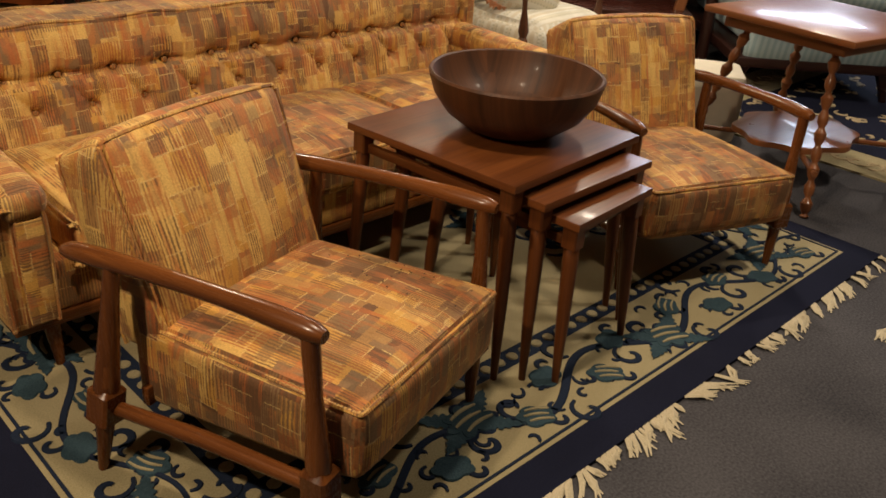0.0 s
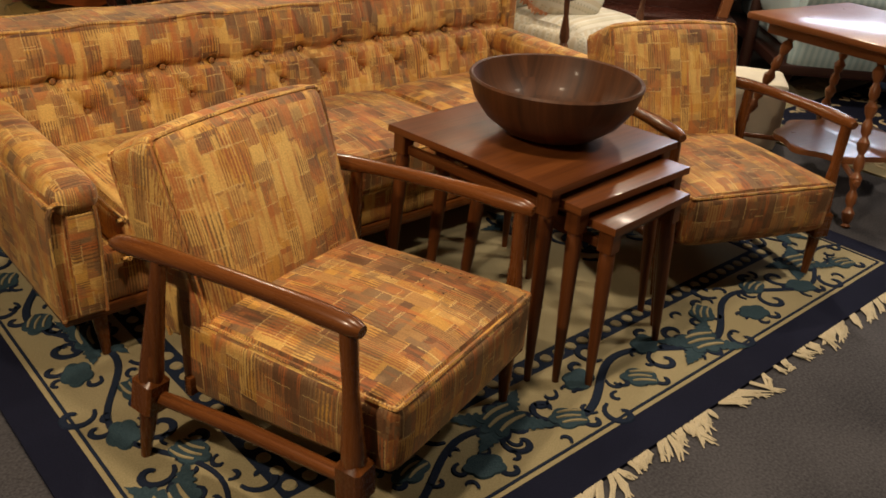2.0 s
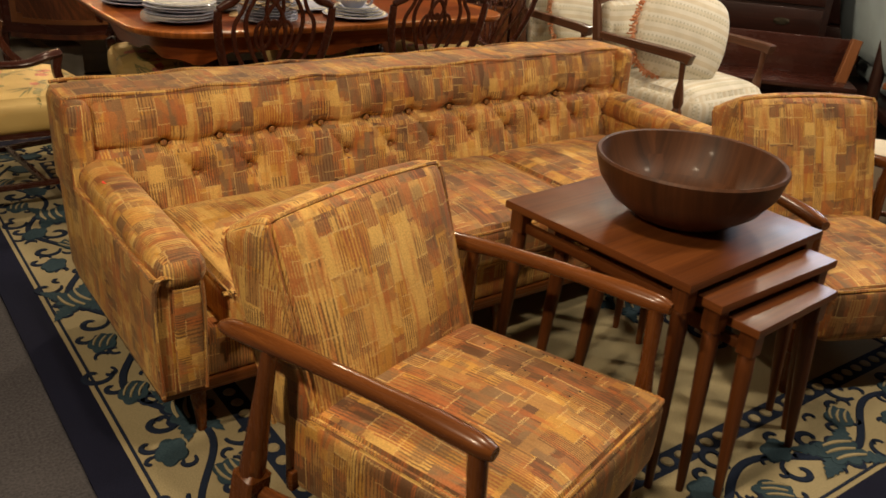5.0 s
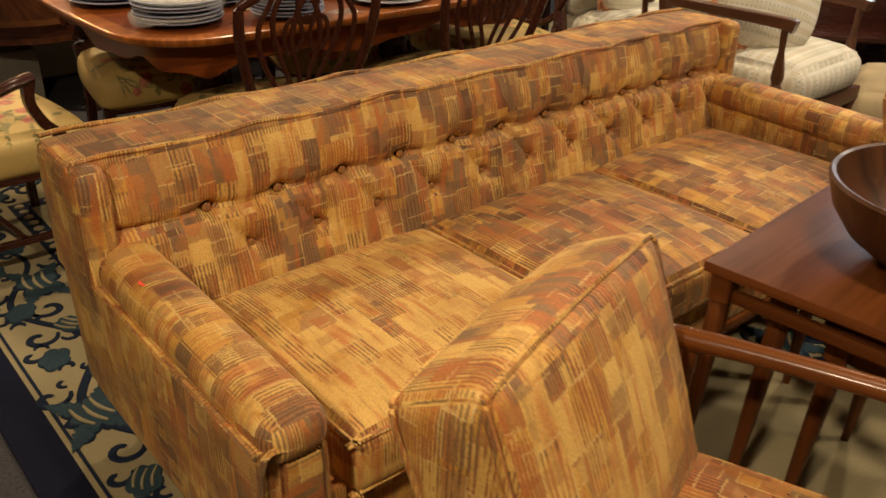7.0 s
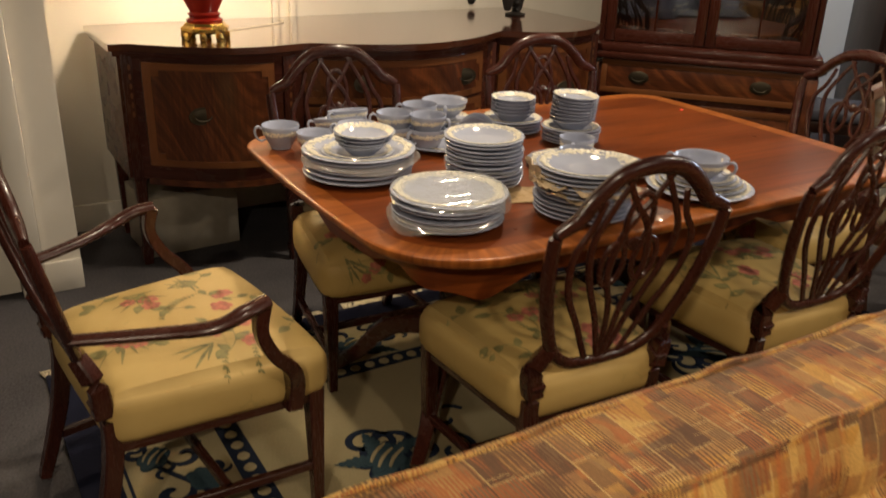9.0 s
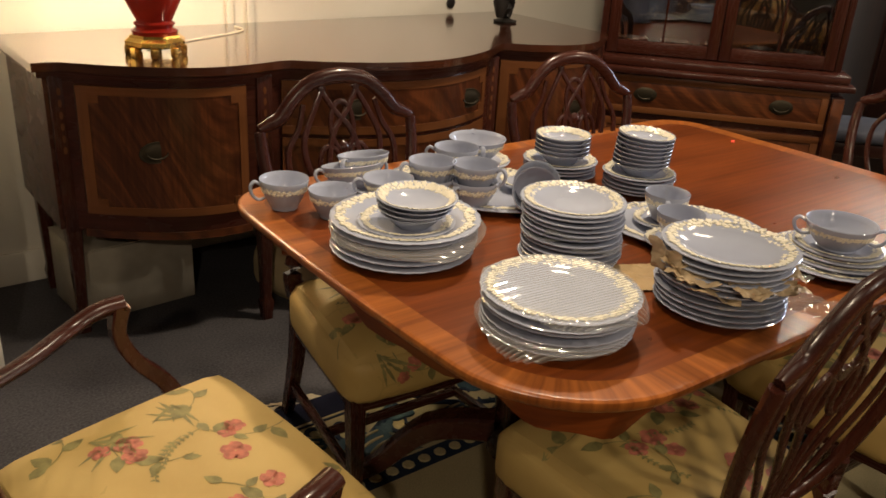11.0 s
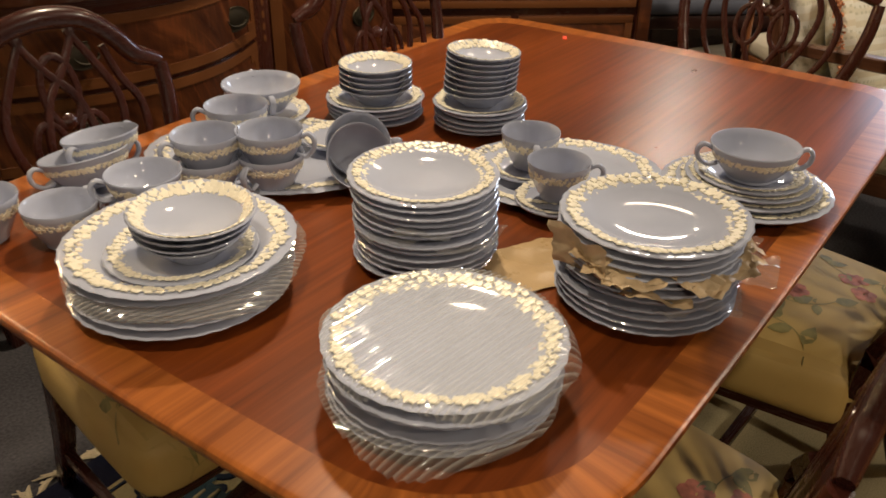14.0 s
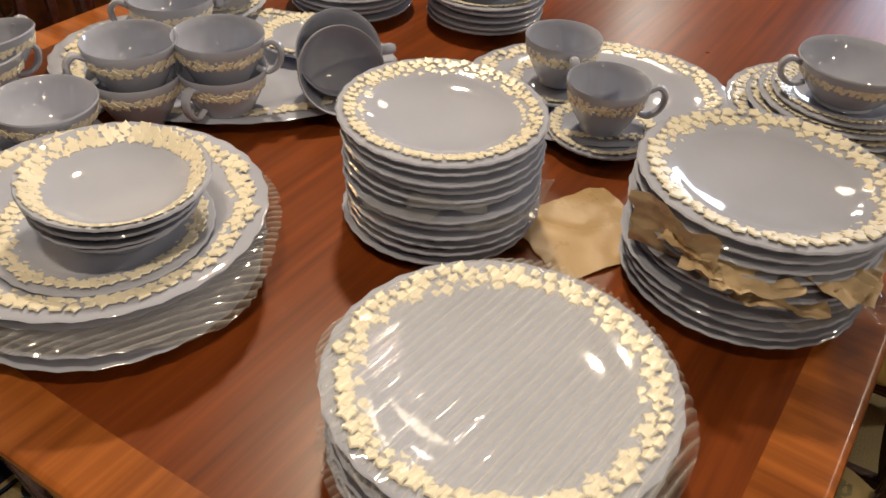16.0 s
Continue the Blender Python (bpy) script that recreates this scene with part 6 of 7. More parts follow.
# stack under the small bowls
z = pile_of(1.126, 3.404, TZ, 0.162, 6, 0.0135, 0.022, 1, 1, "stack of large plates")
plate(1.110, 3.376, z + 0.0058, 0.104, 0.017, True, 40, group="stack of large plates", label="small blue stoneware saucer with cream leaf relief on the plates")
zz = z + 0.0062 + 0.006
for k in range(4):
    dish(1.118 + 0.002 * k, 3.362, zz + 0.0120 * k, (0.068, 0.078, 0.082, 0.087)[k], 0.032, k == 3, (0.6 * k, 0))
# corrugated plastic between those plates
rp = random.Random(6)


def film(x, y, z, R, seed, ridges=True, drop=0.03):
    r = random.Random(seed)
    ph = [r.uniform(0, 6.28) for _ in range(4)]
    bm = bmesh.new()
    nu, nv = (260, 40) if ridges else (60, 60)
    ext = R * 1.09
    grid = {}
    for i in range(nu + 1):
        for j in range(nv + 1):
            px, py = ext * (2 * i / nu - 1), ext * (2 * j / nv - 1)
            a, q = math.atan2(py, px), math.hypot(px, py)
            lim = R * (1 + 0.05 * math.sin(2 * a + ph[0]) + 0.025 * math.sin(5 * a + ph[1]))
            if q > lim * 1.03:
                continue
            if q > lim:
                px, py, q = px * lim / q, py * lim / q, lim
            ez = 0.0
            if q > R * 0.90:
                ez = -drop * ((q - R * 0.90) / (R * 0.10)) ** 1.3 * (0.6 + 0.4 * math.sin(3 * a + ph[2]))
            ez += 0.0026 * math.sin(px * 2 * math.pi / 0.0082) + 0.0015 * noise.noise(Vector((px * 14, py * 14, seed)))
            grid[i, j] = bm.verts.new((px, py, ez))
    for i in range(nu):
        for j in range(nv):
            ks = [(i, j), (i + 1, j), (i + 1, j + 1), (i, j + 1)]
            vs = [grid[k] for k in ks if k in grid]
            if len(vs) >= 3:
                bm.faces.new(vs)
    ob = part("plastic_wrap", bm, RIDGED, None, m=pose(x, y, z, 0, 0, 64 + 20 * (seed % 3)))
    ob.visible_shadow = False
    return tagged(ob, "clear corrugated plastic sheet wrapped over the plates", "plastic sheet", "plastic sheets")


film(1.128, 3.400, TZ + 0.066, 0.178, 3, True, 0.008)
# wrapped stack nearest the armchair
z = pile_of(1.165, 2.970, TZ, 0.147, 6, 0.0132, 0.020, 2, 1, "wrapped stack of plates")
film(1.168, 2.966, z + 0.0245, 0.154, 4, True, 0.022)
film(1.156, 2.966, TZ + 0.034, 0.151, 9, True, 0.010)
# twelve plates in the middle
z = pile_of(1.413, 3.189, TZ, 0.1135, 12, 0.0114, 0.020, 5, 1, "stack of twelve plates")
# papered stack
z = pile_of(1.514, 2.871, TZ, 0.1315, 11, 0.0116, 0.021, 7, 1, "stack of plates with paper between")


def scrap(x, y, z, w, l, turn, seed, material, label, name, lift=0.012):
    r = random.Random(seed)
    bm = bmesh.new()
    n = 20
    g = []
    for i in range(n + 1):
        row = []
        for j in range(n + 1):
            px, py = (i / n - 0.5) * w, (j / n - 0.5) * l
            nz = (noise.noise(Vector((px * 22 + seed, py * 22, seed * 0.7))) + 0.6 * abs(noise.noise(Vector((px * 70 + seed, py * 70, seed * 1.7))))) * lift
            jag = 1 + 0.10 * noise.noise(Vector((px * 40, py * 40, seed)))
            row.append(bm.verts.new((px * jag, py * jag, nz)))
        g.append(row)
    for a, c in zip(g, g[1:]):
        for j in range(n):
            bm.faces.new((a[j], a[j + 1], c[j + 1], c[j]))
    ob = part(name, bm, material, None, m=pose(x, y, z, 0, 0, turn))
    return tagged(ob, label, "paper", "packing paper")


for k in range(13):
    ang = 168 + 13.5 * k
    a, clear = radians(ang), k in (4, 7, 11)
    hz_ = (0.098, 0.082, 0.090, 0.066, 0.044, 0.086, 0.072, 0.040, 0.078, 0.090, 0.062, 0.070, 0.052)[k]
    scrap(1.514 + 0.118 * math.cos(a), 2.871 + 0.118 * math.sin(a), TZ + hz_ + 0.012, 0.050 + 0.006 * (k % 3), 0.055 + 0.012 * (k % 4), ang + 4 * k, 20 + k, WRAP if clear else PAPER, "crumpled clear plastic between the plates" if clear else "crumpled brown packing paper between the plates", "plastic_scrap" if clear else "packing_paper", 0.016)
flap = scrap(0, 0, 0, 0.07, 0.10, 0, 71, PAPER, "brown packing paper turned up beside the top plate", "packing_paper", 0.014)
flap.matrix_basis = pose(1.514 - 0.128, 2.871 + 0.045, TZ + 0.112, 0, -68, 160)
for k, (ang, hz_) in enumerate(((215, 0.088), (190, 0.070), (245, 0.060), (280, 0.050))):
    a = radians(ang)
    scrap(1.413 + 0.096 * math.cos(a), 3.189 + 0.096 * math.sin(a), TZ + hz_ + 0.010, 0.05, 0.08, ang, 40 + k, WRAP, "crumpled clear plastic between the plates", "plastic_scrap", 0.009)
sheet = scrap(1.490, 3.035, TZ + 0.0025, 0.15, 0.13, -28, 60, FOAM, "glossy tan packing sheet lying on the table", "packing_paper", 0.003)
scrap(1.68, 2.775, TZ + 0.005, 0.10, 0.10, 15, 62, WRAP, "crumpled clear plastic on the table edge", "plastic_scrap", 0.012)
# place setting beside it
plate(1.943, 2.867, TZ, 0.150, 0.020, True, 10, group="stack of mixed plates")
plate(1.940, 2.864, TZ + 0.0115, 0.126, 0.020, True, 50, group="stack of mixed plates")
plate(1.938, 2.862, TZ + 0.023, 0.113, 0.020, True, 90, group="stack of mixed plates")
plate(1.936, 2.861, TZ + 0.0345, 0.098, 0.017, True, 20, group="stack of mixed plates")
cup(1.924, 2.858, TZ + 0.045, -61, 0.077, 0.062, two=True, label="two-handled blue stoneware soup cup with cream leaf relief")
# two stacks of small bowls
z = pile_of(1.833, 3.645, TZ, 0.106, 4, 0.0110, 0.018, 9, 1, "stack of small plates")
for k in range(5):
    dish(1.828, 3.638, z + 0.008 + 0.0120 * k, 0.078, 0.036, k == 4, (0.5 * (k % 2), 0))
z = pile_of(1.925, 3.435, TZ, 0.099, 5, 0.0105, 0.018, 12, 1, "stack of small plates")
for k in range(8):
    dish(1.932 + 0.001 * k, 3.440, z + 0.008 + 0.0112 * k, 0.077, 0.034, k == 7, (0.5 * k - 1.5, 0.35 * k))
# oval platters with cups
plate(1.530, 3.640, TZ, 0.252, 0.020, True, -61, kind="oval_platter", sx=1.0, sy=0.74, group="oval platters", label="large oval blue stoneware platter with cream leaf relief")
for cx, cy, tn in ((1.350, 3.612, 150), (1.430, 3.540, 190)):
    cup(cx, cy, TZ + 0.008, tn, 0.059)
    cup(cx + 0.002, cy + 0.002, TZ + 0.050, tn + (10 if cx < 1.4 else 110), 0.059)
cup(1.556, 3.466, TZ + 0.040, -34, 0.059, tilt=(62, 0), label="blue stoneware teacup lying on its side, open towards the chair")
cup(1.588, 3.490, TZ + 0.042, -38, 0.059, tilt=(58, 0), label="blue stoneware teacup lying on its side behind another")
cup(1.480, 3.680, TZ + 0.050, 140, 0.059, label="blue stoneware teacup stacked at the platter's rim")
cup(1.480, 3.682, TZ + 0.008, 100, 0.059)
plate(1.655, 3.59, TZ + 0.012, 0.075, 0.014, True, kind="saucer", group="saucers", label="small blue stoneware saucer with cream leaf relief")
plate(1.65, 3.80, TZ + 0.016, 0.098, 0.016, True, kind="saucer", group="saucers", label="blue stoneware saucer with cream leaf relief")
cup(1.642, 3.79, TZ + 0.036, 60, 0.081, 0.062, two=True, label="two-handled blue stoneware soup cup on a saucer")
plate(1.790, 3.168, TZ, 0.196, 0.019, True, -52, kind="oval_platter", sx=1.0, sy=0.82, group="oval platters", label="oval blue stoneware platter with cream leaf relief")
for cx, cy, tn in ((1.775, 3.220, 220), (1.690, 3.112, -60)):
    plate(cx - 0.006, cy - 0.006, TZ + 0.0095, 0.076, 0.014, True, kind="saucer", group="saucers", label="small blue stoneware saucer with cream leaf relief")
    cup(cx, cy, TZ + 0.019, tn, 0.055, 0.070)
# cups at the table's corner
cup(1.030, 3.775, TZ, 160, 0.060, 0.076)
cup(1.102, 3.668, TZ, 20, 0.058, 0.070)
cup(1.214, 3.600, TZ, 120, 0.060, 0.05)
cup(1.216, 3.604, TZ + 0.040, 150, 0.061, 0.060)
plate(1.240, 3.800, TZ, 0.082, 0.015, False, kind="saucer", group="saucers", label="blue stoneware saucer under stacked cups")
cup(1.240, 3.800, TZ + 0.012, 170, 0.078, 0.060, (12, 2), two=True, label="two-handled blue stoneware soup cup in a pile")
cup(1.285, 3.815, TZ + 0.036, 20, 0.068, 0.054, (-10, 3), True, "two-handled blue stoneware soup cup tilted on another")


# ---- striped open armchair with cushion ----
bergere = thing("open_armchair", "carved wooden open armchair in cream striped cloth with a loose cushion", "chair", m=pose(3.46, 1.84, 0.0, 0, 0, 2))
part("seat", rbox((0.60, 0.58, 0.17), 0.07, (0, 0.30, 0.435), 8, 0.04), STRIPECLOTH, bergere, "plump cream striped seat", grain=1)
part("seat_rail", rbox((0.62, 0.58, 0.07), 0.012, (0, 0.30, 0.33), 3), MIDWOOD, bergere)
lean_m = pose(0, 0.60, 0.42, -12)
part("backrest", rbox((0.50, 0.08, 0.36), 0.035, (0, 0.0, 0.26), 6, 0.03, m=lean_m), STRIPECLOTH, bergere, "cream striped padded back", grain=2)
for s in (-1, 1):
    part("back_post", tube([lean_m @ Vector((s * 0.29, 0.02, -0.42)), lean_m @ Vector((s * 0.29, 0.02, 0.1)), lean_m @ Vector((s * 0.28, 0.02, 0.47))], [0.018, 0.022, 0.016], square=True), MIDWOOD, bergere)
    part("arm", tube(spline([(s * 0.30, 0.63, 0.70), (s * 0.33, 0.40, 0.705), (s * 0.325, 0.12, 0.70), (s * 0.32, 0.06, 0.69)], 5), [0.017, 0.020, 0.022, 0.024], square=True), MIDWOOD, bergere, "carved open arm")
    part("arm_post", turned((s * 0.325, 0.10, 0.69), (s * 0.30, 0.10, 0.36), [(0, 0.016), (0.1, 0.014), (0.3, 0.012), (0.5, 0.022), (0.62, 0.026), (0.7, 0.018), (0.75, 0.028), (1, 0.03)], 14), MIDWOOD, bergere, "turned arm post")
    part("front_leg", turned((s * 0.28, 0.04, 0.33), (s * 0.28, 0.04, 0.0), [(0, 0.028), (0.1, 0.03), (0.2, 0.022), (0.5, 0.026), (0.9, 0.014), (1, 0.018)], 14), MIDWOOD, bergere)
    part("rear_leg", tube([(s * 0.28, 0.58, 0.36), (s * 0.28, 0.66, 0.0)], [0.02, 0.016], square=True), MIDWOOD, bergere)
part("top_rail", tube(spline([lean_m @ Vector((-0.285, 0.02, 0.45)), lean_m @ Vector((0, 0.02, 0.50)), lean_m @ Vector((0.285, 0.02, 0.45))], 6), 0.022, square=True), MIDWOOD, bergere)
pil_m = bergere.matrix_basis @ pose(-0.06, 0.33, 0.74, -26, 14, -36)
pillow = thing("throw_pillow", "cream woven throw pillow with apricot tassel fringe, on the open armchair", "pillow", m=pil_m)


def cushion_bm(s, t):
    bm = bmesh.new()
    n = 22
    sides = []
    for sg in (1, -1):
        g = []
        for i in range(n + 1):
            row = []
            for j in range(n + 1):
                u, v = 2 * i / n - 1, 2 * j / n - 1
                f = max(0, (1 - u * u) * (1 - v * v)) ** 0.45
                k = 1 - 0.22 * (u * v) ** 2
                row.append(bm.verts.new((u * s * k, sg * t * f, v * s * k)))
            g.append(row)
        for a, c in zip(g, g[1:]):
            for j in range(n):
                bm.faces.new((a[j], a[j + 1], c[j + 1], c[j]))
    return bm


part("cover", cushion_bm(0.238, 0.105), STRIPECLOTH, pillow, "cream woven striped cover", grain=2)
ruf = bmesh.new()
rf = random.Random(17)
for i in range(150):
    a = 4 * i / 150
    k, f = int(a), a - int(a)
    if k in (1, 2):
        continue
    c = [(-1, -1), (1, -1), (1, 1), (-1, 1), (-1, -1)]
    u, v = c[k][0] + (c[k + 1][0] - c[k][0]) * f, c[k][1] + (c[k + 1][1] - c[k][1]) * f
    q = 1 - 0.22 * (u * v) ** 2
    root = Vector((u * 0.235 * q, 0, v * 0.235 * q))
    out_d = root.normalized()
    for _ in range(4):
        tip = root + out_d * rf.uniform(0.010, 0.030) + Vector((rf.uniform(-0.014, 0.014), rf.uniform(-0.024, 0.024), rf.uniform(-0.014, 0.014)))
        tube([root, root.lerp(tip, 0.4) + Vector((0, rf.uniform(-0.008, 0.008), 0.003)), root.lerp(tip, 0.8), tip], [0.002, 0.003, 0.0048, 0.003], 5, ruf)
part("fringe", ruf, RUFFLE, pillow, "apricot knotted tassel fringe")["kind"] = "stuff"
# its fellow, with a like pillow, stands behind it
second = copy_thing(bergere, pose(3.49, 2.51, 0.0, 0, 0, -2))
second["label"] = "carved wooden open armchair in cream striped cloth, near the dining table"
copy_thing(pillow, pose(3.50, 3.01, 0.69, -20, 9, -6) @ Matrix.Scale(0.84, 4))


# ---- turned-leg side table ----
st = thing("turned_leg_table", "oak side table with bobbin-turned splayed legs and lower shelf", "table", m=pose(3.74, 0.74, 0.0, 0, 0, -8))
part("tabletop", bevbox((0.74, 0.72, 0.028), (0, 0, 0.726), 0.006), OAK, st, "glossy oak top", grain=0)
part("apron", bevbox((0.60, 0.58, 0.055), (0, 0, 0.684), 0.006), OAK, st, grain=0)
bob = [(0, 0.024)]
for k in range(9):
    t0 = 0.04 + k * 0.105
    bob += [(t0, 0.013), (t0 + 0.03, 0.022 if k % 2 else 0.026), (t0 + 0.07, 0.021), (t0 + 0.095, 0.012)]
bob += [(0.99, 0.020), (1.0, 0.014)]
for sx in (-1, 1):
    for sy in (-1, 1):
        part("leg", turned((sx * 0.22, sy * 0.21, 0.66), (sx * 0.37, sy * 0.35, 0.0), bob, 14), OAK, st, "bobbin-turned splayed leg")
shelf_o = [(0.30 * math.cos(a) * (1 + 0.06 * math.cos(8 * a)), 0.25 * math.sin(a) * (1 + 0.06 * math.cos(8 * a))) for a in np.linspace(0, 2 * math.pi, 64, endpoint=False)]
part("shelf", prism([(float(a), float(b_)) for a, b_ in shelf_o], 0.20, 0.225, None, 0.004), OAK, st, "scalloped lower shelf", grain=0)
for sx in (-1, 1):
    for sy in (-1, 1):
        part("shelf_arm", tube([(sx * 0.18, sy * 0.15, 0.19), (sx * 0.36, sy * 0.34, 0.19)], 0.012, 8), OAK, st)

tagged(part("ottoman", rbox((0.30, 0.30, 0.34), 0.02, (0, 0, 0.18), 5, 0.010), WHITECLOTH, None, m=pose(3.92, 1.30, 0.0, 0, 0, 35)), "white upholstered square ottoman beside the turned-leg table", "ottoman")
tagged(part("rolled_blanket", rbox((0.5, 0.34, 0.30), 0.10, (0, 0, 0.15), 6, 0.05), BEIGECLOTH, None, m=pose(4.25, 1.95, 0.0, 0, 0, 25)), "folded beige blanket heap behind the lounge chair", "blanket")

# ---- pale blue sofa ----
bs = thing("blue_sofa", "pale blue striped scroll-arm sofa with carved wooden frame", "sofa", m=pose(5.06, 1.26, 0.0, 0, 0, -45))
part("seat", rbox((0.80, 1.7, 0.24), 0.05, (0.05, 0.85, 0.36), 7, 0.03), PALEBLUE, bs, "pale blue seat", grain=0)
part("backrest", rbox((0.16, 1.75, 0.60), 0.07, (-0.42, 0.85, 0.72), 7, 0.04, taper=lambda p: (p.x - (p.z - 0.5) * 0.25, p.y, p.z + 0.07 * math.sin((p.y + 0.02) / 1.75 * math.pi) * (p.z > 0.7))), PALEBLUE, bs, "camel back in pale blue", grain=2)
for yy in (-0.03, 1.73):
    arm = part("arm_side", rbox((0.86, 0.10, 0.42), 0.045, (0.0, yy, 0.42), 6, 0.02, taper=lambda p: (p.x, p.y + 0.04 * math.cos((p.z - 0.2) * 7), p.z)), BLUECLOTH, bs, "blue striped arm side", grain=0)
    part("arm_scroll", tube([(-0.45, yy - 0.05, 0.655), (0.0, yy - 0.05, 0.645), (0.45, yy - 0.05, 0.625)], [0.085, 0.085, 0.08], 20), BLUECLOTH, arm, "rolled striped arm", grain=0)
    part("arm_facing", tube(spline([(0.455, yy - 0.05, 0.70), (0.46, yy + 0.03, 0.60), (0.46, yy + 0.02, 0.40), (0.46, yy - 0.04, 0.22)], 5), 0.02, 8), DARKWOOD, arm)
part("frame_rail", bevbox((0.95, 1.80, 0.06), (0.0, 0.85, 0.21), 0.01), DARKWOOD, bs, "carved wooden rail")
part("crest", tube(spline([(-0.52, -0.02, 0.86), (-0.58, 0.2, 1.02), (-0.62, 0.85, 1.13), (-0.58, 1.5, 1.02), (-0.52, 1.72, 0.86)], 6), 0.028, 10), OAK, bs, "carved red-brown crest rail")
for sx in (-0.40, 0.42):
    for sy in (0.02, 1.68):
        part("leg", tube(spline([(sx, sy, 0.19), (sx * 1.08, sy, 0.10), (sx * 1.15, sy, 0.0)], 4), [0.03, 0.022, 0.016], square=True), DARKWOOD, bs, "scrolled foot")


# ---- dark case furniture at the back ----
def chest(name, m, w, d, h, rows_, label, material=DARKWOOD):
    t = thing(name, label, "chest", m=m)
    part("carcass", bevbox((w, d, h - 0.11), (0, d / 2, (h - 0.11) / 2 + 0.08), 0.005), material, t, grain=0)
    part("top", bevbox((w + 0.05, d + 0.04, 0.03), (0, d / 2, h - 0.015), 0.008), material, t, grain=0)
    hh = (h - 0.19) / rows_
    for k in range(rows_):
        dr = part("drawer", bevbox((w - 0.08, 0.022, hh - 0.022), (0, -0.006, 0.10 + hh * (k + 0.5)), 0.006), material, t, grain=0)
        for px in (-w * 0.27, w * 0.27):
            pl = part("pull", lathe([(0.0, 0.0), (0.04, 0.0), (0.036, 0.004), (0.0, 0.006)], 18, sx=1.3, sy=0.6, m=Matrix.Translation((px, -0.017, 0.10 + hh * (k + 0.5))) @ Matrix.Rotation(radians(90), 4, "X")), BRASS, dr, "brass pull")
    for px in (-w / 2 + 0.05, w / 2 - 0.05):
        for py in (0.05, d - 0.05):
            part("foot", tube([(px, py, 0.09), (px, py, 0.0)], [0.035, 0.025], square=True), material, t)
    return t


chest("chest_of_drawers", pose(4.95, 3.05, 0.0, 0, 0, -52), 1.25, 0.5, 1.02, 4, "dark oak chest of drawers with brass pulls against the back")
chest("tall_dresser", pose(6.0, 2.35, 0.0, 0, 0, -60), 1.3, 0.5, 1.35, 5, "tall dark dresser in the far part of the shop")
settle = thing("wooden_settle", "reddish wooden settle with a pale oak end board", "settle", m=pose(4.62, 2.42, 0.0, 0, 0, -48))
part("back_board", bevbox((0.95, 0.03, 0.45), (0, 0.22, 0.38), 0.006), MAHOG, settle, grain=0)
part("seat_board", bevbox((0.95, 0.34, 0.03), (0, 0.05, 0.36), 0.006), MAHOG, settle, grain=0)
part("end_board", tube([(0.46, 0.12, 0.62), (0.40, 0.06, 0.30), (0.36, 0.03, 0.0)], [0.03, 0.032, 0.03], square=True), OAK, settle, "pale oak end board")
part("end_board", tube([(-0.46, 0.12, 0.62), (-0.44, 0.06, 0.30), (-0.42, 0.03, 0.0)], [0.03, 0.032, 0.03], square=True), OAK, settle, "pale oak end board")
for px in (0.62,):
    part("bed_post", turned((px, 0.10, 0.78), (px, 0.10, 0.0), [(0, 0.02), (0.04, 0.045), (0.08, 0.03), (0.12, 0.038), (1, 0.04)], 14), DARKWOOD, settle, "turned post with a knob")
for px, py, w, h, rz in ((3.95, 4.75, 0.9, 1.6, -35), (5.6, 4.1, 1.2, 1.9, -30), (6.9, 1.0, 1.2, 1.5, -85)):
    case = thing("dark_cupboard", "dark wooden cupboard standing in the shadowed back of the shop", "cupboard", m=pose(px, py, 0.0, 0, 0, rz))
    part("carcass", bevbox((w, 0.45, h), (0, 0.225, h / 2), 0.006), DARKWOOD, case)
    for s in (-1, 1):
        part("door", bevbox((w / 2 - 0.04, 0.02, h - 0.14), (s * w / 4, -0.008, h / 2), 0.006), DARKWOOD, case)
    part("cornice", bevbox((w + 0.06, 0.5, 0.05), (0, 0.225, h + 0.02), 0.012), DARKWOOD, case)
drape = bmesh.new()
for i in range(41):
    x = -0.3 + 0.6 * i / 40
    y = 0.03 * math.sin(i * 0.9)
    drape.verts.new((x, y, 0.35))
    drape.verts.new((x * 0.85, y * 0.6, 1.35))
drape.verts.ensure_lookup_table()
for i in range(40):
    a = 2 * i
    drape.faces.new((drape.verts[a], drape.verts[a + 2], drape.verts[a + 3], drape.verts[a + 1]))
rack = thing("draped_rack", "violet cloth hung on a wooden rack at the back", "rack", m=pose(5.75, 2.0, 0.0, 0, 0, -45))
part("rack_bar", tube([(-0.35, 0, 1.36), (0.35, 0, 1.36)], 0.015, 8), DARKWOOD, rack)
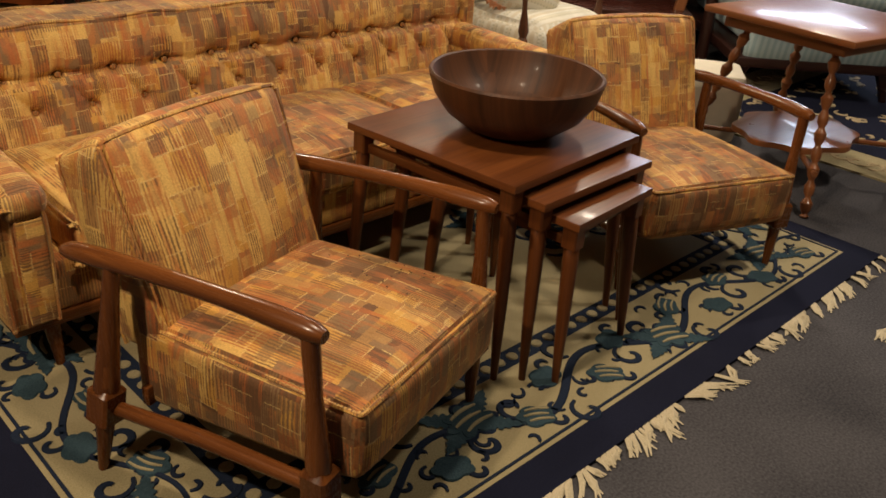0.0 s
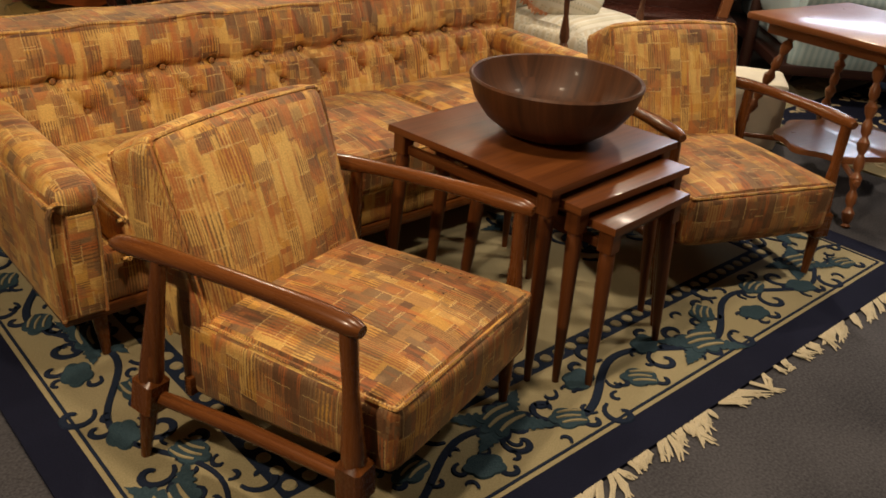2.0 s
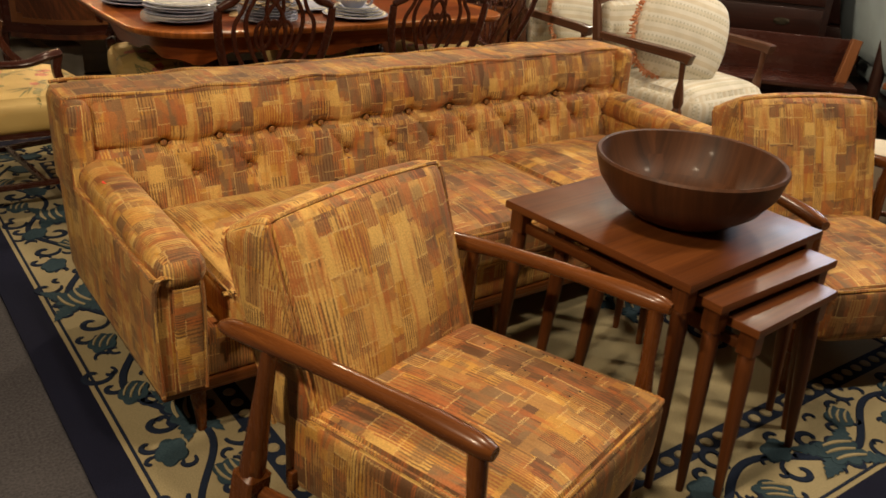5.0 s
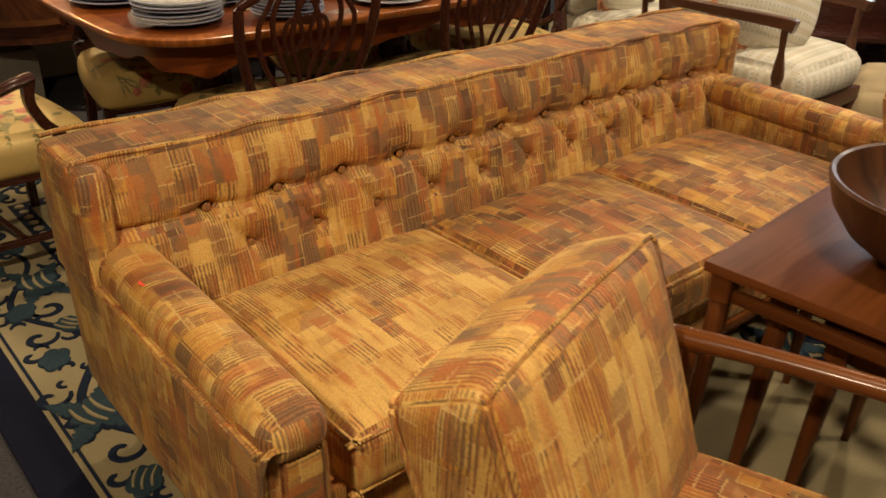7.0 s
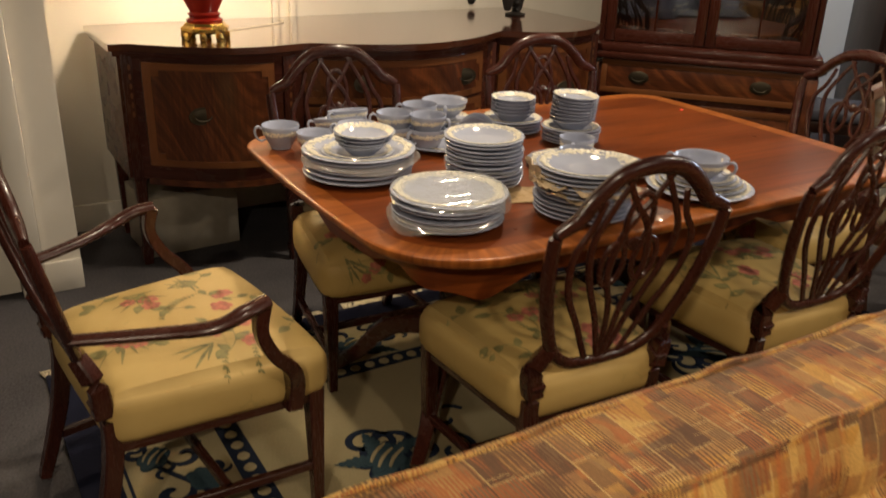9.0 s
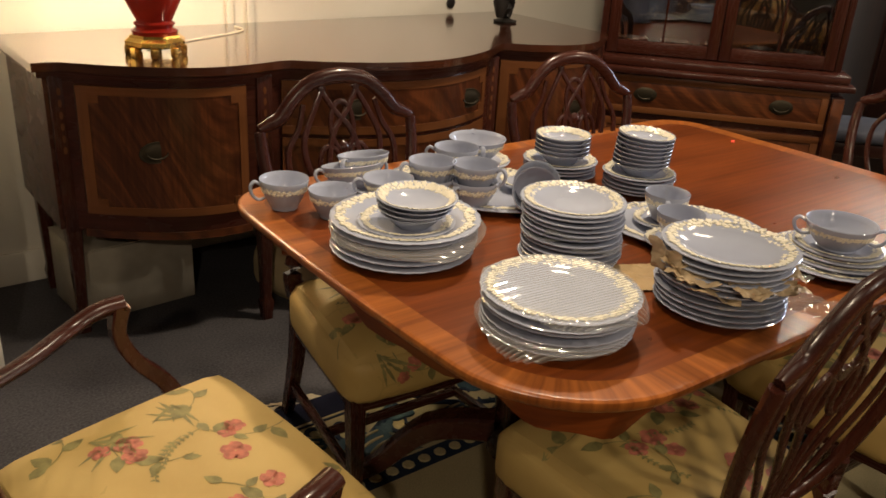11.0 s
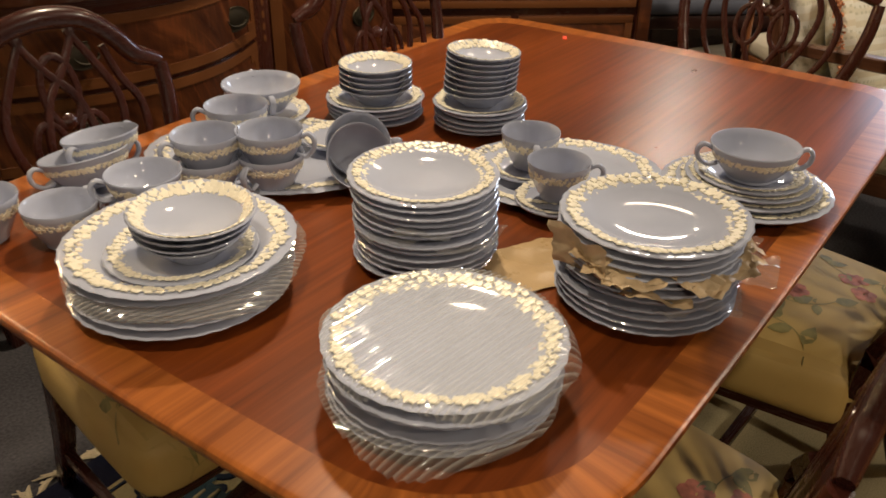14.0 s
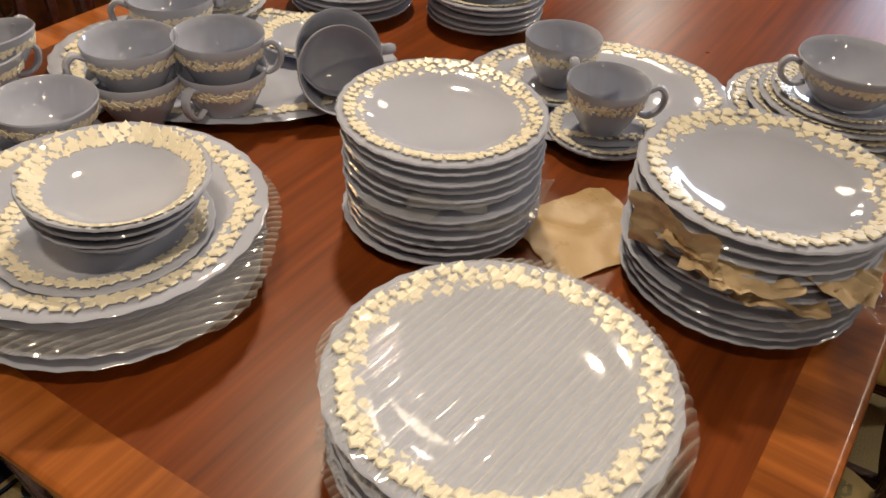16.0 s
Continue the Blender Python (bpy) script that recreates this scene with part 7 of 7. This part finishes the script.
for s in (-0.35, 0.35):
    part("rack_post", tube([(s, 0, 0.0), (s, 0, 1.38)], 0.018, 8), DARKWOOD, rack)
part("cloth", drape, PURPLE, rack, "violet hanging cloth")

beige = slab("beige_runner", (3.95, 3.3, 0.0), (5.7, 4.75, 0.008), BEIGECLOTH, "plain beige rug on the carpet behind the dining table", "rug")
beige["kind"] = ""
bench = thing("piano_bench", "dark wooden bench with a slate-blue padded top", "bench", m=pose(4.45, 3.95, 0.0, 0, 0, -50))
part("pad", rbox((0.75, 0.36, 0.07), 0.03, (0, 0, 0.50), 4, 0.015), SLATE, bench, "slate-blue pad")
part("frame", bevbox((0.73, 0.34, 0.06), (0, 0, 0.435), 0.005), DARKWOOD, bench)
for sx in (-0.33, 0.33):
    for sy in (-0.13, 0.13):
        part("leg", tube([(sx, sy, 0.41), (sx, sy, 0.008)], [0.024, 0.017], square=True), DARKWOOD, bench)


# ---- small cream chair behind the table's far end ----
bc = thing("side_chair", "small cream upholstered chair with wooden rim, behind the striped armchair", "chair", m=pose(4.20, 3.30, 0.0, 0, 0, 52))
part("seat", rbox((0.40, 0.38, 0.09), 0.035, (0, 0, 0.42), 5, 0.02), WHITECLOTH, bc, "cream padded seat")
part("seat_rail", rbox((0.41, 0.39, 0.05), 0.01, (0, 0, 0.36), 2), OAK, bc)
part("backrest", rbox((0.30, 0.05, 0.30), 0.024, (0, 0.20, 0.76), 7, 0.02, taper=lambda p: (p.x * (1 - 0.10 * max(0, p.z - 0.76) / 0.15), p.y, p.z - 0.5 * p.x ** 2 * (p.z > 0.80))), WHITECLOTH, bc, "cream padded back")
part("back_rim", tube(spline([(-0.16, 0.215, 0.40), (-0.165, 0.215, 0.75), (-0.14, 0.215, 0.89), (0, 0.215, 0.925), (0.14, 0.215, 0.89), (0.165, 0.215, 0.75), (0.16, 0.215, 0.40)], 5), 0.016, 8), OAK, bc, "wooden rim of the back")
for sx in (-0.17, 0.17):
    for sy in (-0.16, 0.17):
        part("leg", tube([(sx, sy, 0.35), (sx, sy * 1.08, 0.008)], [0.02, 0.014], square=True), OAK, bc)
